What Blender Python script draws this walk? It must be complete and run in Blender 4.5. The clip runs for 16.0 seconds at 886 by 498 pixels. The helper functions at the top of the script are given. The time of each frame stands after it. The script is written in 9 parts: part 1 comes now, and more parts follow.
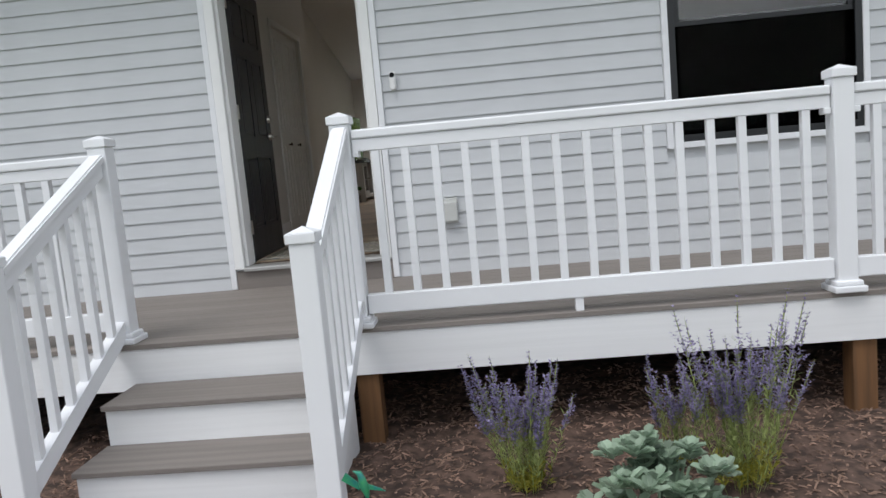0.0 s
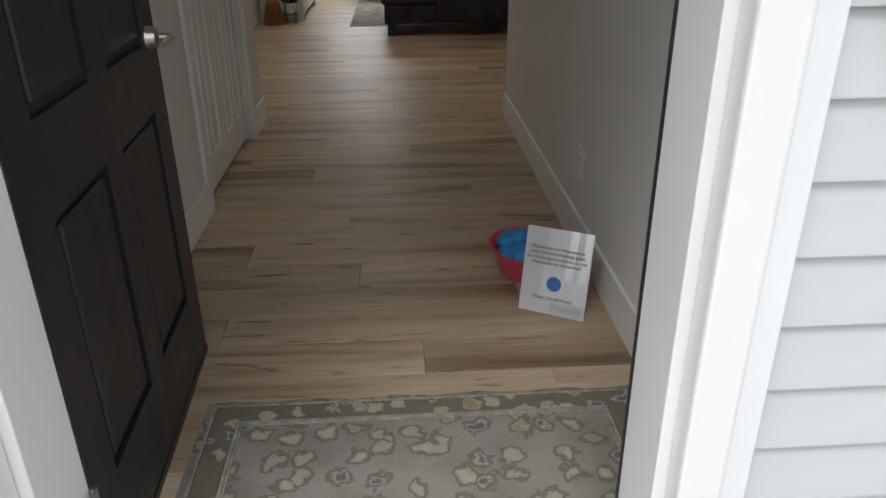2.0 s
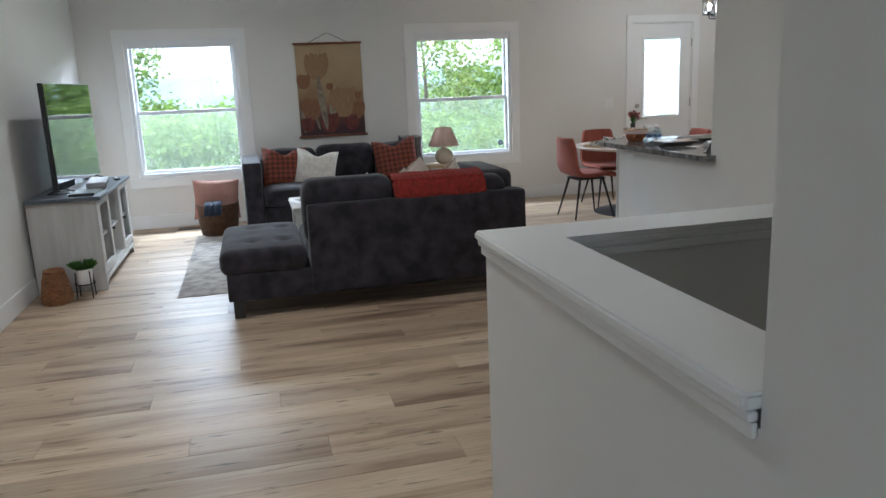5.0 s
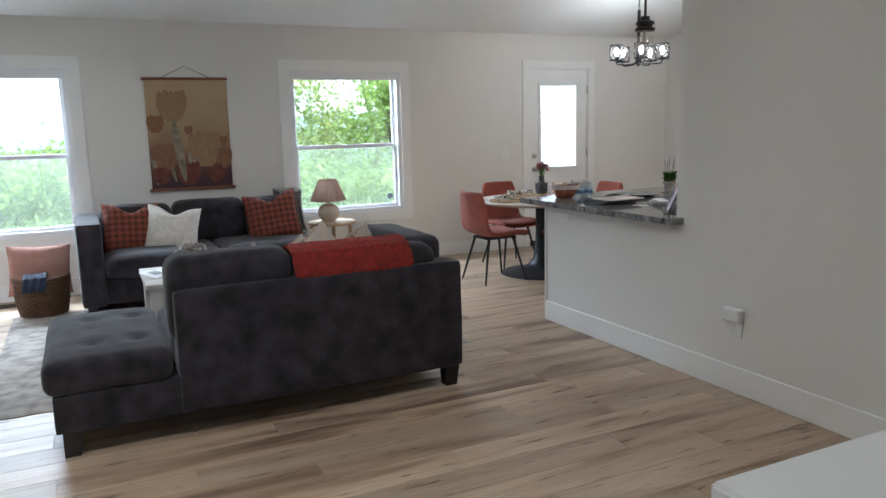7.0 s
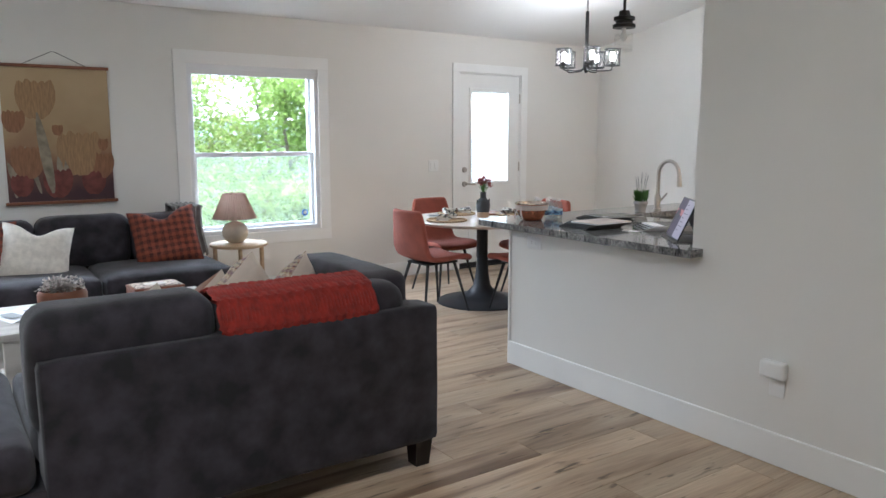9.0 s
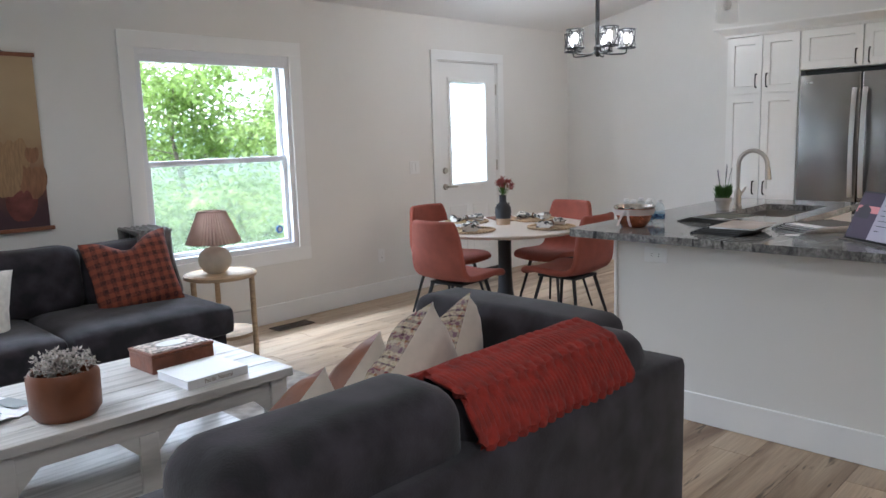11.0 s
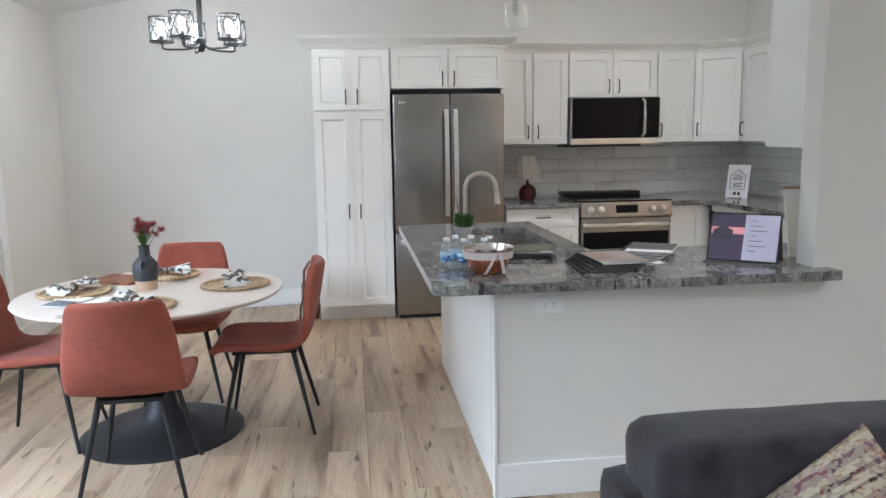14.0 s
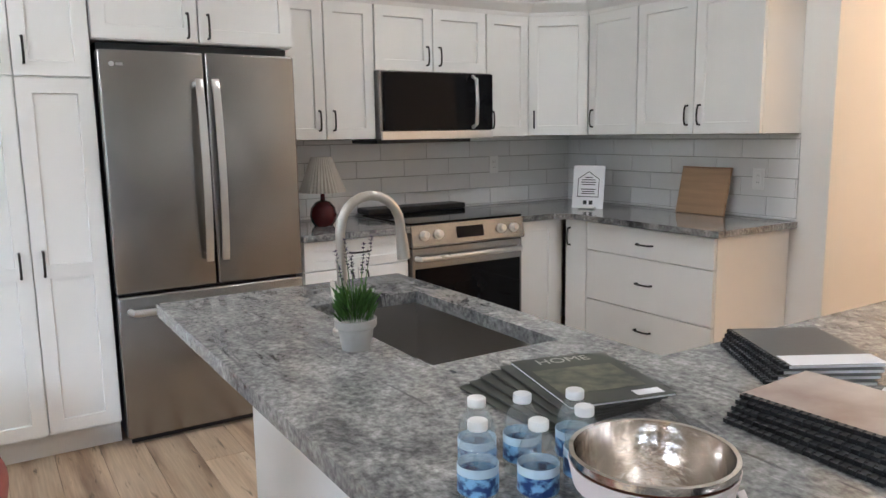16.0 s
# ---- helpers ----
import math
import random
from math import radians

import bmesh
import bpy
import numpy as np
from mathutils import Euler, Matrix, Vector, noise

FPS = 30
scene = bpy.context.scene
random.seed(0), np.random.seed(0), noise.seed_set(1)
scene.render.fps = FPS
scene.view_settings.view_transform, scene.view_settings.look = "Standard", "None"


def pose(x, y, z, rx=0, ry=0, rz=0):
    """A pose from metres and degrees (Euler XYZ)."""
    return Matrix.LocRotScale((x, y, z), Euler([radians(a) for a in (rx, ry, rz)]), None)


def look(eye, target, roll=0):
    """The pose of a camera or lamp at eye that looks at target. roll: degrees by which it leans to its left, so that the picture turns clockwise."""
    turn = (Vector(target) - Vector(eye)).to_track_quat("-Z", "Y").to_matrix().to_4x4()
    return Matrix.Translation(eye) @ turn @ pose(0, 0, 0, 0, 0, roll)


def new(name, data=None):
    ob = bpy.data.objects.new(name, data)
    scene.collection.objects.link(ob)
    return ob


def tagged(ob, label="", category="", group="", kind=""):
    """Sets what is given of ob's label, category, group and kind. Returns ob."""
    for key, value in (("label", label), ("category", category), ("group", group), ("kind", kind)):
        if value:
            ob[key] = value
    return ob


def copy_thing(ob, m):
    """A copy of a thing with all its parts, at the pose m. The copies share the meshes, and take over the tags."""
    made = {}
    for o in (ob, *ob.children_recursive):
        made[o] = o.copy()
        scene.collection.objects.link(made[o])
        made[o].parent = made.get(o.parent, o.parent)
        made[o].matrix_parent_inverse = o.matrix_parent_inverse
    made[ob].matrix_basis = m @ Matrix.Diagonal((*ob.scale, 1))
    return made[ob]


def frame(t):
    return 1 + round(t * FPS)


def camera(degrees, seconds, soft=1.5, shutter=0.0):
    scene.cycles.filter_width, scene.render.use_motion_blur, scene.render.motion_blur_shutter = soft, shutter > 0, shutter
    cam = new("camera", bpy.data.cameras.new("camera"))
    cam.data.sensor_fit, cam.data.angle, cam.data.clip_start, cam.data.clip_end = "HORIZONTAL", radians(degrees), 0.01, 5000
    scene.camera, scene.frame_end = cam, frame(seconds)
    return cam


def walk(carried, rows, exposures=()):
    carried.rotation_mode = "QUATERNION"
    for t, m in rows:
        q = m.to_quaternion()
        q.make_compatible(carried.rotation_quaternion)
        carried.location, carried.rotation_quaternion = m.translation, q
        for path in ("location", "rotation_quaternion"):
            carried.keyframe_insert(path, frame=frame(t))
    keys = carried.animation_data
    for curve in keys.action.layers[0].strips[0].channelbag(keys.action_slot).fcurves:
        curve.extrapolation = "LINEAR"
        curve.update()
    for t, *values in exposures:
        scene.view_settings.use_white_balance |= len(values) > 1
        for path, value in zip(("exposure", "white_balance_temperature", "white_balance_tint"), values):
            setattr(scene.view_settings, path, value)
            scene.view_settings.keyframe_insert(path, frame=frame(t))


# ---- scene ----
cam = camera(61.6, 16.0)
PATH = [
    (0, (-0.214, 0.643, 0.606), (-0.356, 2.624, 0.369), -5.2),
    (0.5, (-1.049, 1.782, 0.632), (-0.748, 3.74, 0.359), -3.5),
    (1, (-1.387, 3.07, 0.643), (-1.037, 5.028, 0.431), -2.0),
    (1.5, (-1.465, 4.135, 0.98), (-1.216, 6.075, 0.563), -1.5),
    (2, (-1.405, 4.877, 1.213), (-1.294, 6.685, 0.364), -0.4),
    (2.5, (-1.508, 5.667, 1.265), (-1.225, 7.501, 0.519), -0.5),
    (3, (-1.4, 6.261, 1.378), (-1.035, 8.162, 0.873), -2.0),
    (5.3, (-1.266, 7.911, 1.424), (-0.74, 9.796, 1.01), -2.5),
    (5.5, (-1.284, 8.059, 1.426), (-0.706, 9.932, 1.032), -2.4),
    (6, (-1.326, 8.336, 1.44), (-0.643, 10.18, 1.076), -2.2),
    (6.5, (-1.32, 8.639, 1.416), (-0.544, 10.451, 1.078), -1.9),
    (7, (-1.287, 8.911, 1.42), (-0.432, 10.689, 1.094), -1.4),
    (7.5, (-1.267, 9.185, 1.389), (-0.319, 10.918, 1.074), -0.8),
    (8, (-1.245, 9.464, 1.396), (-0.207, 11.147, 1.094), -0.3),
    (8.5, (-1.196, 9.691, 1.403), (-0.098, 11.337, 1.111), -0.0),
    (9, (-1.184, 9.932, 1.39), (-0.062, 11.56, 1.092), -0.0),
    (9.2, (-1.198, 10.05, 1.379), (-0.074, 11.676, 1.076), 0.1),
    (11.5, (-1.561, 11.922, 1.373), (0.038, 13.083, 1.066), -2.4),
    (12, (-1.571, 12.428, 1.372), (0.229, 13.235, 1.041), -2.2),
    (12.5, (-1.501, 12.91, 1.393), (0.432, 13.32, 1.082), -1.8),
    (13, (-1.408, 13.363, 1.432), (0.567, 13.446, 1.131), -2.0),
    (13.5, (-1.246, 13.782, 1.401), (0.728, 13.623, 1.12), -1.5),
    (14, (-1.04, 13.914, 1.428), (0.923, 13.675, 1.129), -0.9),
    (14.5, (-0.483, 13.85, 1.4), (1.48, 13.576, 1.132), -0.0),
    (15, (0.169, 13.817, 1.363), (2.118, 13.444, 1.114), 0.4),
    (15.5, (0.801, 13.894, 1.38), (2.663, 13.227, 1.084), 0.2),
    (16, (1.254, 14.058, 1.385), (2.928, 13.01, 1.074), -0.9),
]
walk(cam, [(t, look(eye, target, roll)) for t, eye, target, roll in PATH],
     exposures=[(0.0, -0.12, 6300, 10), (0.5, -0.2, 6250, 10), (1.0, -0.3, 6200, 10), (1.5, -0.12, 6250, 10), (1.9, 0.2, 6450, 10), (2.05, 0.7, 6500, 10), (2.4, 1.75, 7000, 9), (3.0, 1.8, 5900, 8), (5.3, 1.75, 5350, 5), (8.0, 2.12, 5400, 7), (9.2, 2.3, 5350, 7), (11.5, 2.0, 5350, 9), (12.0, 2.0, 5350, 9), (12.5, 2.25, 5200, 6), (13.5, 2.45, 5250, 6), (14.5, 2.6, 5350, 6), (15.5, 2.55, 5450, 7), (16.0, 2.58, 5400, 8)])

# ---- light ----
world = bpy.data.worlds.new("overcast_sky")
scene.world = world
world.use_nodes = True
wn, wl = world.node_tree.nodes, world.node_tree.links
wn.clear()
w_out = wn.new("ShaderNodeOutputWorld")
w_bg = wn.new("ShaderNodeBackground")
w_sky = wn.new("ShaderNodeTexSky")
w_sky.sky_type = "NISHITA"
w_sky.sun_disc = False
w_sky.sun_elevation, w_sky.sun_rotation = radians(60), radians(200)
w_coord = wn.new("ShaderNodeTexCoord")
w_map = wn.new("ShaderNodeMapping")
w_map.inputs["Scale"].default_value = (1.0, 1.0, 2.6)
w_cloud = wn.new("ShaderNodeTexNoise")
w_cloud.inputs["Scale"].default_value = 2.6
w_cloud.inputs["Detail"].default_value = 9
w_ramp = wn.new("ShaderNodeValToRGB")
w_ramp.color_ramp.elements[0].position, w_ramp.color_ramp.elements[1].position = 0.36, 0.62
w_ramp.color_ramp.elements[0].color = (6.6, 7.2, 8.2, 1)
w_ramp.color_ramp.elements[1].color = (14.5, 14.6, 14.8, 1)
w_mix = wn.new("ShaderNodeMixRGB")
w_mix.inputs["Fac"].default_value = 0.86
wl.new(w_coord.outputs["Generated"], w_map.inputs["Vector"])
wl.new(w_map.outputs["Vector"], w_cloud.inputs["Vector"])
wl.new(w_cloud.outputs["Fac"], w_ramp.inputs["Fac"])
wl.new(w_sky.outputs["Color"], w_mix.inputs["Color1"])
wl.new(w_ramp.outputs["Color"], w_mix.inputs["Color2"])
wl.new(w_mix.outputs["Color"], w_bg.inputs["Color"])
w_bg.inputs["Strength"].default_value = 0.1
wl.new(w_bg.outputs["Background"], w_out.inputs["Surface"])


def lamp(name, kind, power, m, color=(1, 1, 1), size=1.0, size_y=None):
    data = bpy.data.lights.new(name, kind)
    data.energy, data.color = power, color
    if kind == "AREA":
        data.shape, data.size, data.size_y = "RECTANGLE", size, size_y or size
    elif kind == "SUN":
        data.angle = radians(size)
    else:
        data.shadow_soft_size = size
    ob = new(name, data)
    ob.matrix_world = m
    return ob


lamp("sun", "SUN", 1.9, look((0, 0, 0), (0.26, 0.42, -0.87)), (1.0, 0.97, 0.93), 35)

CANS = (4.0, 1.0, 9.5, 1.0, 2.4, 0.6, 2.6)   # watts of the recessed ceiling lights; all but one are added fill

# ---- materials ----
MATS = {}


def nodes_of(name):
    m = bpy.data.materials.new(name)
    m.use_nodes = True
    nt = m.node_tree
    return m, nt.nodes, nt.links, nt.nodes["Principled BSDF"]


def rgb(c):
    return (c[0], c[1], c[2], 1.0)


def pbr(name, col, rough=0.5, metal=0.0, var=0.08, scale=6.0, bump=0.1, bscale=80.0, rnd=0.0,
        stretch=(1, 1, 1), col2=None, spec=0.5, trans=0.0, sheen=0.0, island=False, contrast=(0.3, 0.7), rvar=0.08):
    m, n, l, b = nodes_of(name)
    tc = n.new("ShaderNodeTexCoord")
    mp = n.new("ShaderNodeMapping")
    mp.inputs["Scale"].default_value = stretch
    l.new(tc.outputs["Object"], mp.inputs["Vector"])
    n1 = n.new("ShaderNodeTexNoise")
    n1.inputs["Scale"].default_value, n1.inputs["Detail"].default_value = scale, 7
    l.new(mp.outputs["Vector"], n1.inputs["Vector"])
    rp = n.new("ShaderNodeValToRGB")
    rp.color_ramp.elements[0].position, rp.color_ramp.elements[1].position = contrast
    c2 = col2 or tuple(min(1, v * (1 + var)) for v in col)
    rp.color_ramp.elements[0].color = rgb(tuple(v * (1 - var) for v in col))
    rp.color_ramp.elements[1].color = rgb(c2)
    l.new(n1.outputs["Fac"], rp.inputs["Fac"])
    out = rp.outputs["Color"]
    if rnd:
        if island:
            info = n.new("ShaderNodeNewGeometry")
            rs = info.outputs["Random Per Island"]
        else:
            info = n.new("ShaderNodeObjectInfo")
            rs = info.outputs["Random"]
        mr = n.new("ShaderNodeMapRange")
        mr.inputs["To Min"].default_value, mr.inputs["To Max"].default_value = 1 - rnd, 1 + rnd
        l.new(rs, mr.inputs["Value"])
        mx = n.new("ShaderNodeVectorMath")
        mx.operation = "SCALE"
        l.new(out, mx.inputs[0])
        l.new(mr.outputs["Result"], mx.inputs["Scale"])
        out = mx.outputs["Vector"]
    l.new(out, b.inputs["Base Color"])
    n2 = n.new("ShaderNodeTexNoise")
    n2.inputs["Scale"].default_value, n2.inputs["Detail"].default_value = bscale, 5
    l.new(mp.outputs["Vector"], n2.inputs["Vector"])
    if bump:
        bp = n.new("ShaderNodeBump")
        bp.inputs["Strength"].default_value, bp.inputs["Distance"].default_value = bump, 0.004
        l.new(n2.outputs["Fac"], bp.inputs["Height"])
        l.new(bp.outputs["Normal"], b.inputs["Normal"])
    rr = n.new("ShaderNodeMapRange")
    rr.inputs["To Min"].default_value, rr.inputs["To Max"].default_value = max(0.02, rough - rvar), min(1, rough + rvar)
    l.new(n1.outputs["Fac"], rr.inputs["Value"])
    l.new(rr.outputs["Result"], b.inputs["Roughness"])
    b.inputs["Metallic"].default_value = metal
    b.inputs["Specular IOR Level"].default_value = spec
    b.inputs["Transmission Weight"].default_value = trans
    b.inputs["Sheen Weight"].default_value = sheen
    MATS[name] = m
    return m


def glow(name, col, strength):
    m, n, l, b = nodes_of(name)
    b.inputs["Base Color"].default_value = rgb(col)
    b.inputs["Emission Color"].default_value = rgb(col)
    b.inputs["Emission Strength"].default_value = strength
    return m


def clear(name, tint=(1, 1, 1), rough=0.0, ior=1.45):
    m, n, l, b = nodes_of(name)
    b.inputs["Base Color"].default_value = rgb(tint)
    b.inputs["Roughness"].default_value = rough
    b.inputs["Transmission Weight"].default_value = 1.0
    b.inputs["IOR"].default_value = ior
    return m


def thin_pane(name, gloss=0.08, tint=(1, 1, 1), veil=0.0, veil_col=(0.7, 0.75, 0.7)):
    """A thin pane or net: mostly clear, a little mirror and, for a net, a pale veil."""
    m, n, l, b = nodes_of(name)
    n.remove(b)
    out = [x for x in n if x.type == "OUTPUT_MATERIAL"][0]
    tr = n.new("ShaderNodeBsdfTransparent")
    tr.inputs["Color"].default_value = rgb(tint)
    gl = n.new("ShaderNodeBsdfGlossy")
    gl.inputs["Roughness"].default_value = 0.02
    mx = n.new("ShaderNodeMixShader")
    mx.inputs["Fac"].default_value = gloss
    l.new(tr.outputs["BSDF"], mx.inputs[1])
    l.new(gl.outputs["BSDF"], mx.inputs[2])
    last = mx
    if veil:
        df = n.new("ShaderNodeBsdfDiffuse")
        df.inputs["Color"].default_value = rgb(veil_col)
        tl = n.new("ShaderNodeBsdfTranslucent")
        tl.inputs["Color"].default_value = rgb(veil_col)
        ad = n.new("ShaderNodeMixShader")
        ad.inputs["Fac"].default_value = 0.5
        l.new(df.outputs["BSDF"], ad.inputs[1])
        l.new(tl.outputs["BSDF"], ad.inputs[2])
        m2 = n.new("ShaderNodeMixShader")
        m2.inputs["Fac"].default_value = veil
        l.new(mx.outputs["Shader"], m2.inputs[1])
        l.new(ad.outputs["Shader"], m2.inputs[2])
        last = m2
    l.new(last.outputs["Shader"], out.inputs["Surface"])
    return m


def plank_mat():
    m, n, l, b = nodes_of("oak_plank")
    tc = n.new("ShaderNodeTexCoord")
    info = n.new("ShaderNodeObjectInfo")
    off = n.new("ShaderNodeVectorMath")
    off.operation = "MULTIPLY_ADD"
    off.inputs[1].default_value = (1, 1, 1)
    l.new(tc.outputs["Object"], off.inputs[0])
    sc = n.new("ShaderNodeVectorMath")
    sc.operation = "SCALE"
    sc.inputs[0].default_value = (37, 91, 13)
    l.new(info.outputs["Random"], sc.inputs["Scale"])
    l.new(sc.outputs["Vector"], off.inputs[2])
    mp = n.new("ShaderNodeMapping")
    mp.inputs["Scale"].default_value = (0.5, 4.2, 1)
    l.new(off.outputs["Vector"], mp.inputs["Vector"])
    big = n.new("ShaderNodeTexNoise")
    big.inputs["Scale"].default_value, big.inputs["Detail"].default_value, big.inputs["Distortion"].default_value = 1.6, 6, 0.6
    l.new(mp.outputs["Vector"], big.inputs["Vector"])
    r1 = n.new("ShaderNodeValToRGB")
    e = r1.color_ramp.elements
    e[0].position, e[0].color = 0.30, (0.19, 0.122, 0.078, 1)
    e[1].position, e[1].color = 0.70, (0.56, 0.45, 0.325, 1)
    k = e.new(0.45)
    k.color = (0.44, 0.325, 0.22, 1)
    l.new(big.outputs["Fac"], r1.inputs["Fac"])
    mp2 = n.new("ShaderNodeMapping")
    mp2.inputs["Scale"].default_value = (2.5, 60, 1)
    l.new(off.outputs["Vector"], mp2.inputs["Vector"])
    fine = n.new("ShaderNodeTexNoise")
    fine.inputs["Scale"].default_value, fine.inputs["Detail"].default_value = 2.0, 6
    l.new(mp2.outputs["Vector"], fine.inputs["Vector"])
    r2 = n.new("ShaderNodeMapRange")
    r2.inputs["From Min"].default_value, r2.inputs["From Max"].default_value = 0.3, 0.7
    r2.inputs["To Min"].default_value, r2.inputs["To Max"].default_value = 0.84, 1.12
    l.new(fine.outputs["Fac"], r2.inputs["Value"])
    mp3 = n.new("ShaderNodeMapping")
    mp3.inputs["Scale"].default_value = (5.0, 34, 1)
    l.new(off.outputs["Vector"], mp3.inputs["Vector"])
    knot = n.new("ShaderNodeTexNoise")
    knot.inputs["Scale"].default_value, knot.inputs["Detail"].default_value = 1.0, 4
    knot.inputs["Distortion"].default_value = 0.5
    l.new(mp3.outputs["Vector"], knot.inputs["Vector"])
    r3 = n.new("ShaderNodeMapRange")
    r3.inputs["From Min"].default_value, r3.inputs["From Max"].default_value = 0.62, 0.72
    r3.inputs["To Min"].default_value, r3.inputs["To Max"].default_value = 1.0, 0.28
    l.new(knot.outputs["Fac"], r3.inputs["Value"])
    tone = n.new("ShaderNodeMapRange")
    tone.inputs["To Min"].default_value, tone.inputs["To Max"].default_value = 0.86, 1.14
    l.new(info.outputs["Random"], tone.inputs["Value"])
    p1 = n.new("ShaderNodeMath")
    p1.operation = "MULTIPLY"
    l.new(r2.outputs["Result"], p1.inputs[0])
    l.new(r3.outputs["Result"], p1.inputs[1])
    p2 = n.new("ShaderNodeMath")
    p2.operation = "MULTIPLY"
    l.new(p1.outputs["Value"], p2.inputs[0])
    l.new(tone.outputs["Result"], p2.inputs[1])
    s2 = n.new("ShaderNodeVectorMath")
    s2.operation = "SCALE"
    l.new(r1.outputs["Color"], s2.inputs[0])
    l.new(p2.outputs["Value"], s2.inputs["Scale"])
    l.new(s2.outputs["Vector"], b.inputs["Base Color"])
    bp = n.new("ShaderNodeBump")
    bp.inputs["Strength"].default_value, bp.inputs["Distance"].default_value = 0.12, 0.002
    l.new(fine.outputs["Fac"], bp.inputs["Height"])
    l.new(bp.outputs["Normal"], b.inputs["Normal"])
    rr = n.new("ShaderNodeMapRange")
    rr.inputs["To Min"].default_value, rr.inputs["To Max"].default_value = 0.33, 0.48
    l.new(fine.outputs["Fac"], rr.inputs["Value"])
    l.new(rr.outputs["Result"], b.inputs["Roughness"])
    b.inputs["Specular IOR Level"].default_value = 0.34
    return m


def granite_mat():
    m, n, l, b = nodes_of("grey_granite")
    tc = n.new("ShaderNodeTexCoord")

    def cloud(turn, stretch, scale, detail, wobble, rough=0.6):
        mp = n.new("ShaderNodeMapping")
        mp.inputs["Rotation"].default_value = (0, 0, turn)
        mp.inputs["Scale"].default_value = stretch
        l.new(tc.outputs["Object"], mp.inputs["Vector"])
        t = n.new("ShaderNodeTexNoise")
        t.inputs["Scale"].default_value, t.inputs["Detail"].default_value = scale, detail
        t.inputs["Distortion"].default_value, t.inputs["Roughness"].default_value = wobble, rough
        l.new(mp.outputs["Vector"], t.inputs["Vector"])
        return t

    cl = cloud(0.5, (1.0, 1.7, 1.0), 5.5, 11, 0.7, 0.78)
    rp = n.new("ShaderNodeValToRGB")
    e = rp.color_ramp.elements
    e[0].position, e[0].color = 0.28, (0.02, 0.02, 0.022, 1)
    e[1].position, e[1].color = 0.76, (0.55, 0.54, 0.515, 1)
    for pos, c in ((0.37, (0.08, 0.081, 0.083)), (0.45, (0.17, 0.17, 0.168)), (0.55, (0.255, 0.252, 0.244)), (0.65, (0.37, 0.365, 0.35))):
        k = e.new(pos)
        k.color = rgb(c)
    l.new(cl.outputs["Fac"], rp.inputs["Fac"])
    last = rp.outputs["Color"]
    for turn, stretch, scale, lo, hi, col in ((0.75, (1.0, 5.5, 1), 3.2, 0.63, 0.67, (0.014, 0.014, 0.017)), (0.35, (0.7, 6.0, 1), 3.4, 0.63, 0.76, (0.46, 0.45, 0.43)), (0.9, (0.8, 7.0, 1), 2.1, 0.64, 0.68, (0.03, 0.03, 0.033))):
        v = cloud(turn, stretch, scale, 5, 0.8)
        r = n.new("ShaderNodeMapRange")
        r.inputs["From Min"].default_value, r.inputs["From Max"].default_value = lo, hi
        r.inputs["To Max"].default_value = 0.85
        l.new(v.outputs["Fac"], r.inputs["Value"])
        mx = n.new("ShaderNodeMixRGB")
        mx.inputs["Color2"].default_value = rgb(col)
        l.new(r.outputs["Result"], mx.inputs["Fac"])
        l.new(last, mx.inputs["Color1"])
        last = mx.outputs["Color"]
    sp = cloud(0.0, (1, 1, 1), 75, 4, 0.0)
    r2 = n.new("ShaderNodeMapRange")
    r2.inputs["From Min"].default_value, r2.inputs["From Max"].default_value = 0.34, 0.66
    r2.inputs["To Min"].default_value, r2.inputs["To Max"].default_value = 0.55, 1.5
    l.new(sp.outputs["Fac"], r2.inputs["Value"])
    s2 = n.new("ShaderNodeVectorMath")
    s2.operation = "SCALE"
    l.new(last, s2.inputs[0])
    l.new(r2.outputs["Result"], s2.inputs["Scale"])
    l.new(s2.outputs["Vector"], b.inputs["Base Color"])
    b.inputs["Roughness"].default_value = 0.08
    b.inputs["Specular IOR Level"].default_value = 0.6
    return m


M_WALL = pbr("wall_paint", (0.755, 0.74, 0.71), 0.75, var=0.02, scale=1.5, bump=0.05, bscale=160)
M_CEIL = pbr("ceiling_paint", (0.80, 0.79, 0.775), 0.85, var=0.02, scale=1.2, bump=0.08, bscale=120)
M_TRIM = pbr("trim_paint", (0.84, 0.84, 0.83), 0.35, var=0.02, scale=3, bump=0.03, bscale=40)
M_CAB = pbr("cabinet_paint", (0.81, 0.805, 0.785), 0.38, var=0.02, scale=3, bump=0.03, bscale=50)
M_SIDING = pbr("vinyl_siding", (0.575, 0.59, 0.605), 0.5, var=0.03, scale=2.2, bump=0.08, bscale=30, stretch=(1, 6, 10), rnd=0.015)
M_VINYL = pbr("white_vinyl", (0.80, 0.81, 0.83), 0.4, var=0.02, scale=2, bump=0.03, bscale=30)
M_PVC = pbr("pvc_board", (0.78, 0.785, 0.79), 0.5, var=0.03, scale=4, bump=0.15, bscale=20, stretch=(0.3, 4, 12))
M_DECK = pbr("composite_deck", (0.215, 0.19, 0.172), 0.7, var=0.14, scale=3, bump=0.25, bscale=30, stretch=(0.4, 9, 9), rnd=0.05)
M_POSTW = pbr("treated_timber", (0.14, 0.068, 0.026), 0.75, var=0.35, scale=3, bump=0.4, bscale=30, stretch=(9, 9, 0.6))
M_MULCH = pbr("bark_mulch", (0.20, 0.128, 0.094), 0.95, var=0.45, scale=9, bump=0.9, bscale=50, rnd=0.4, island=True)
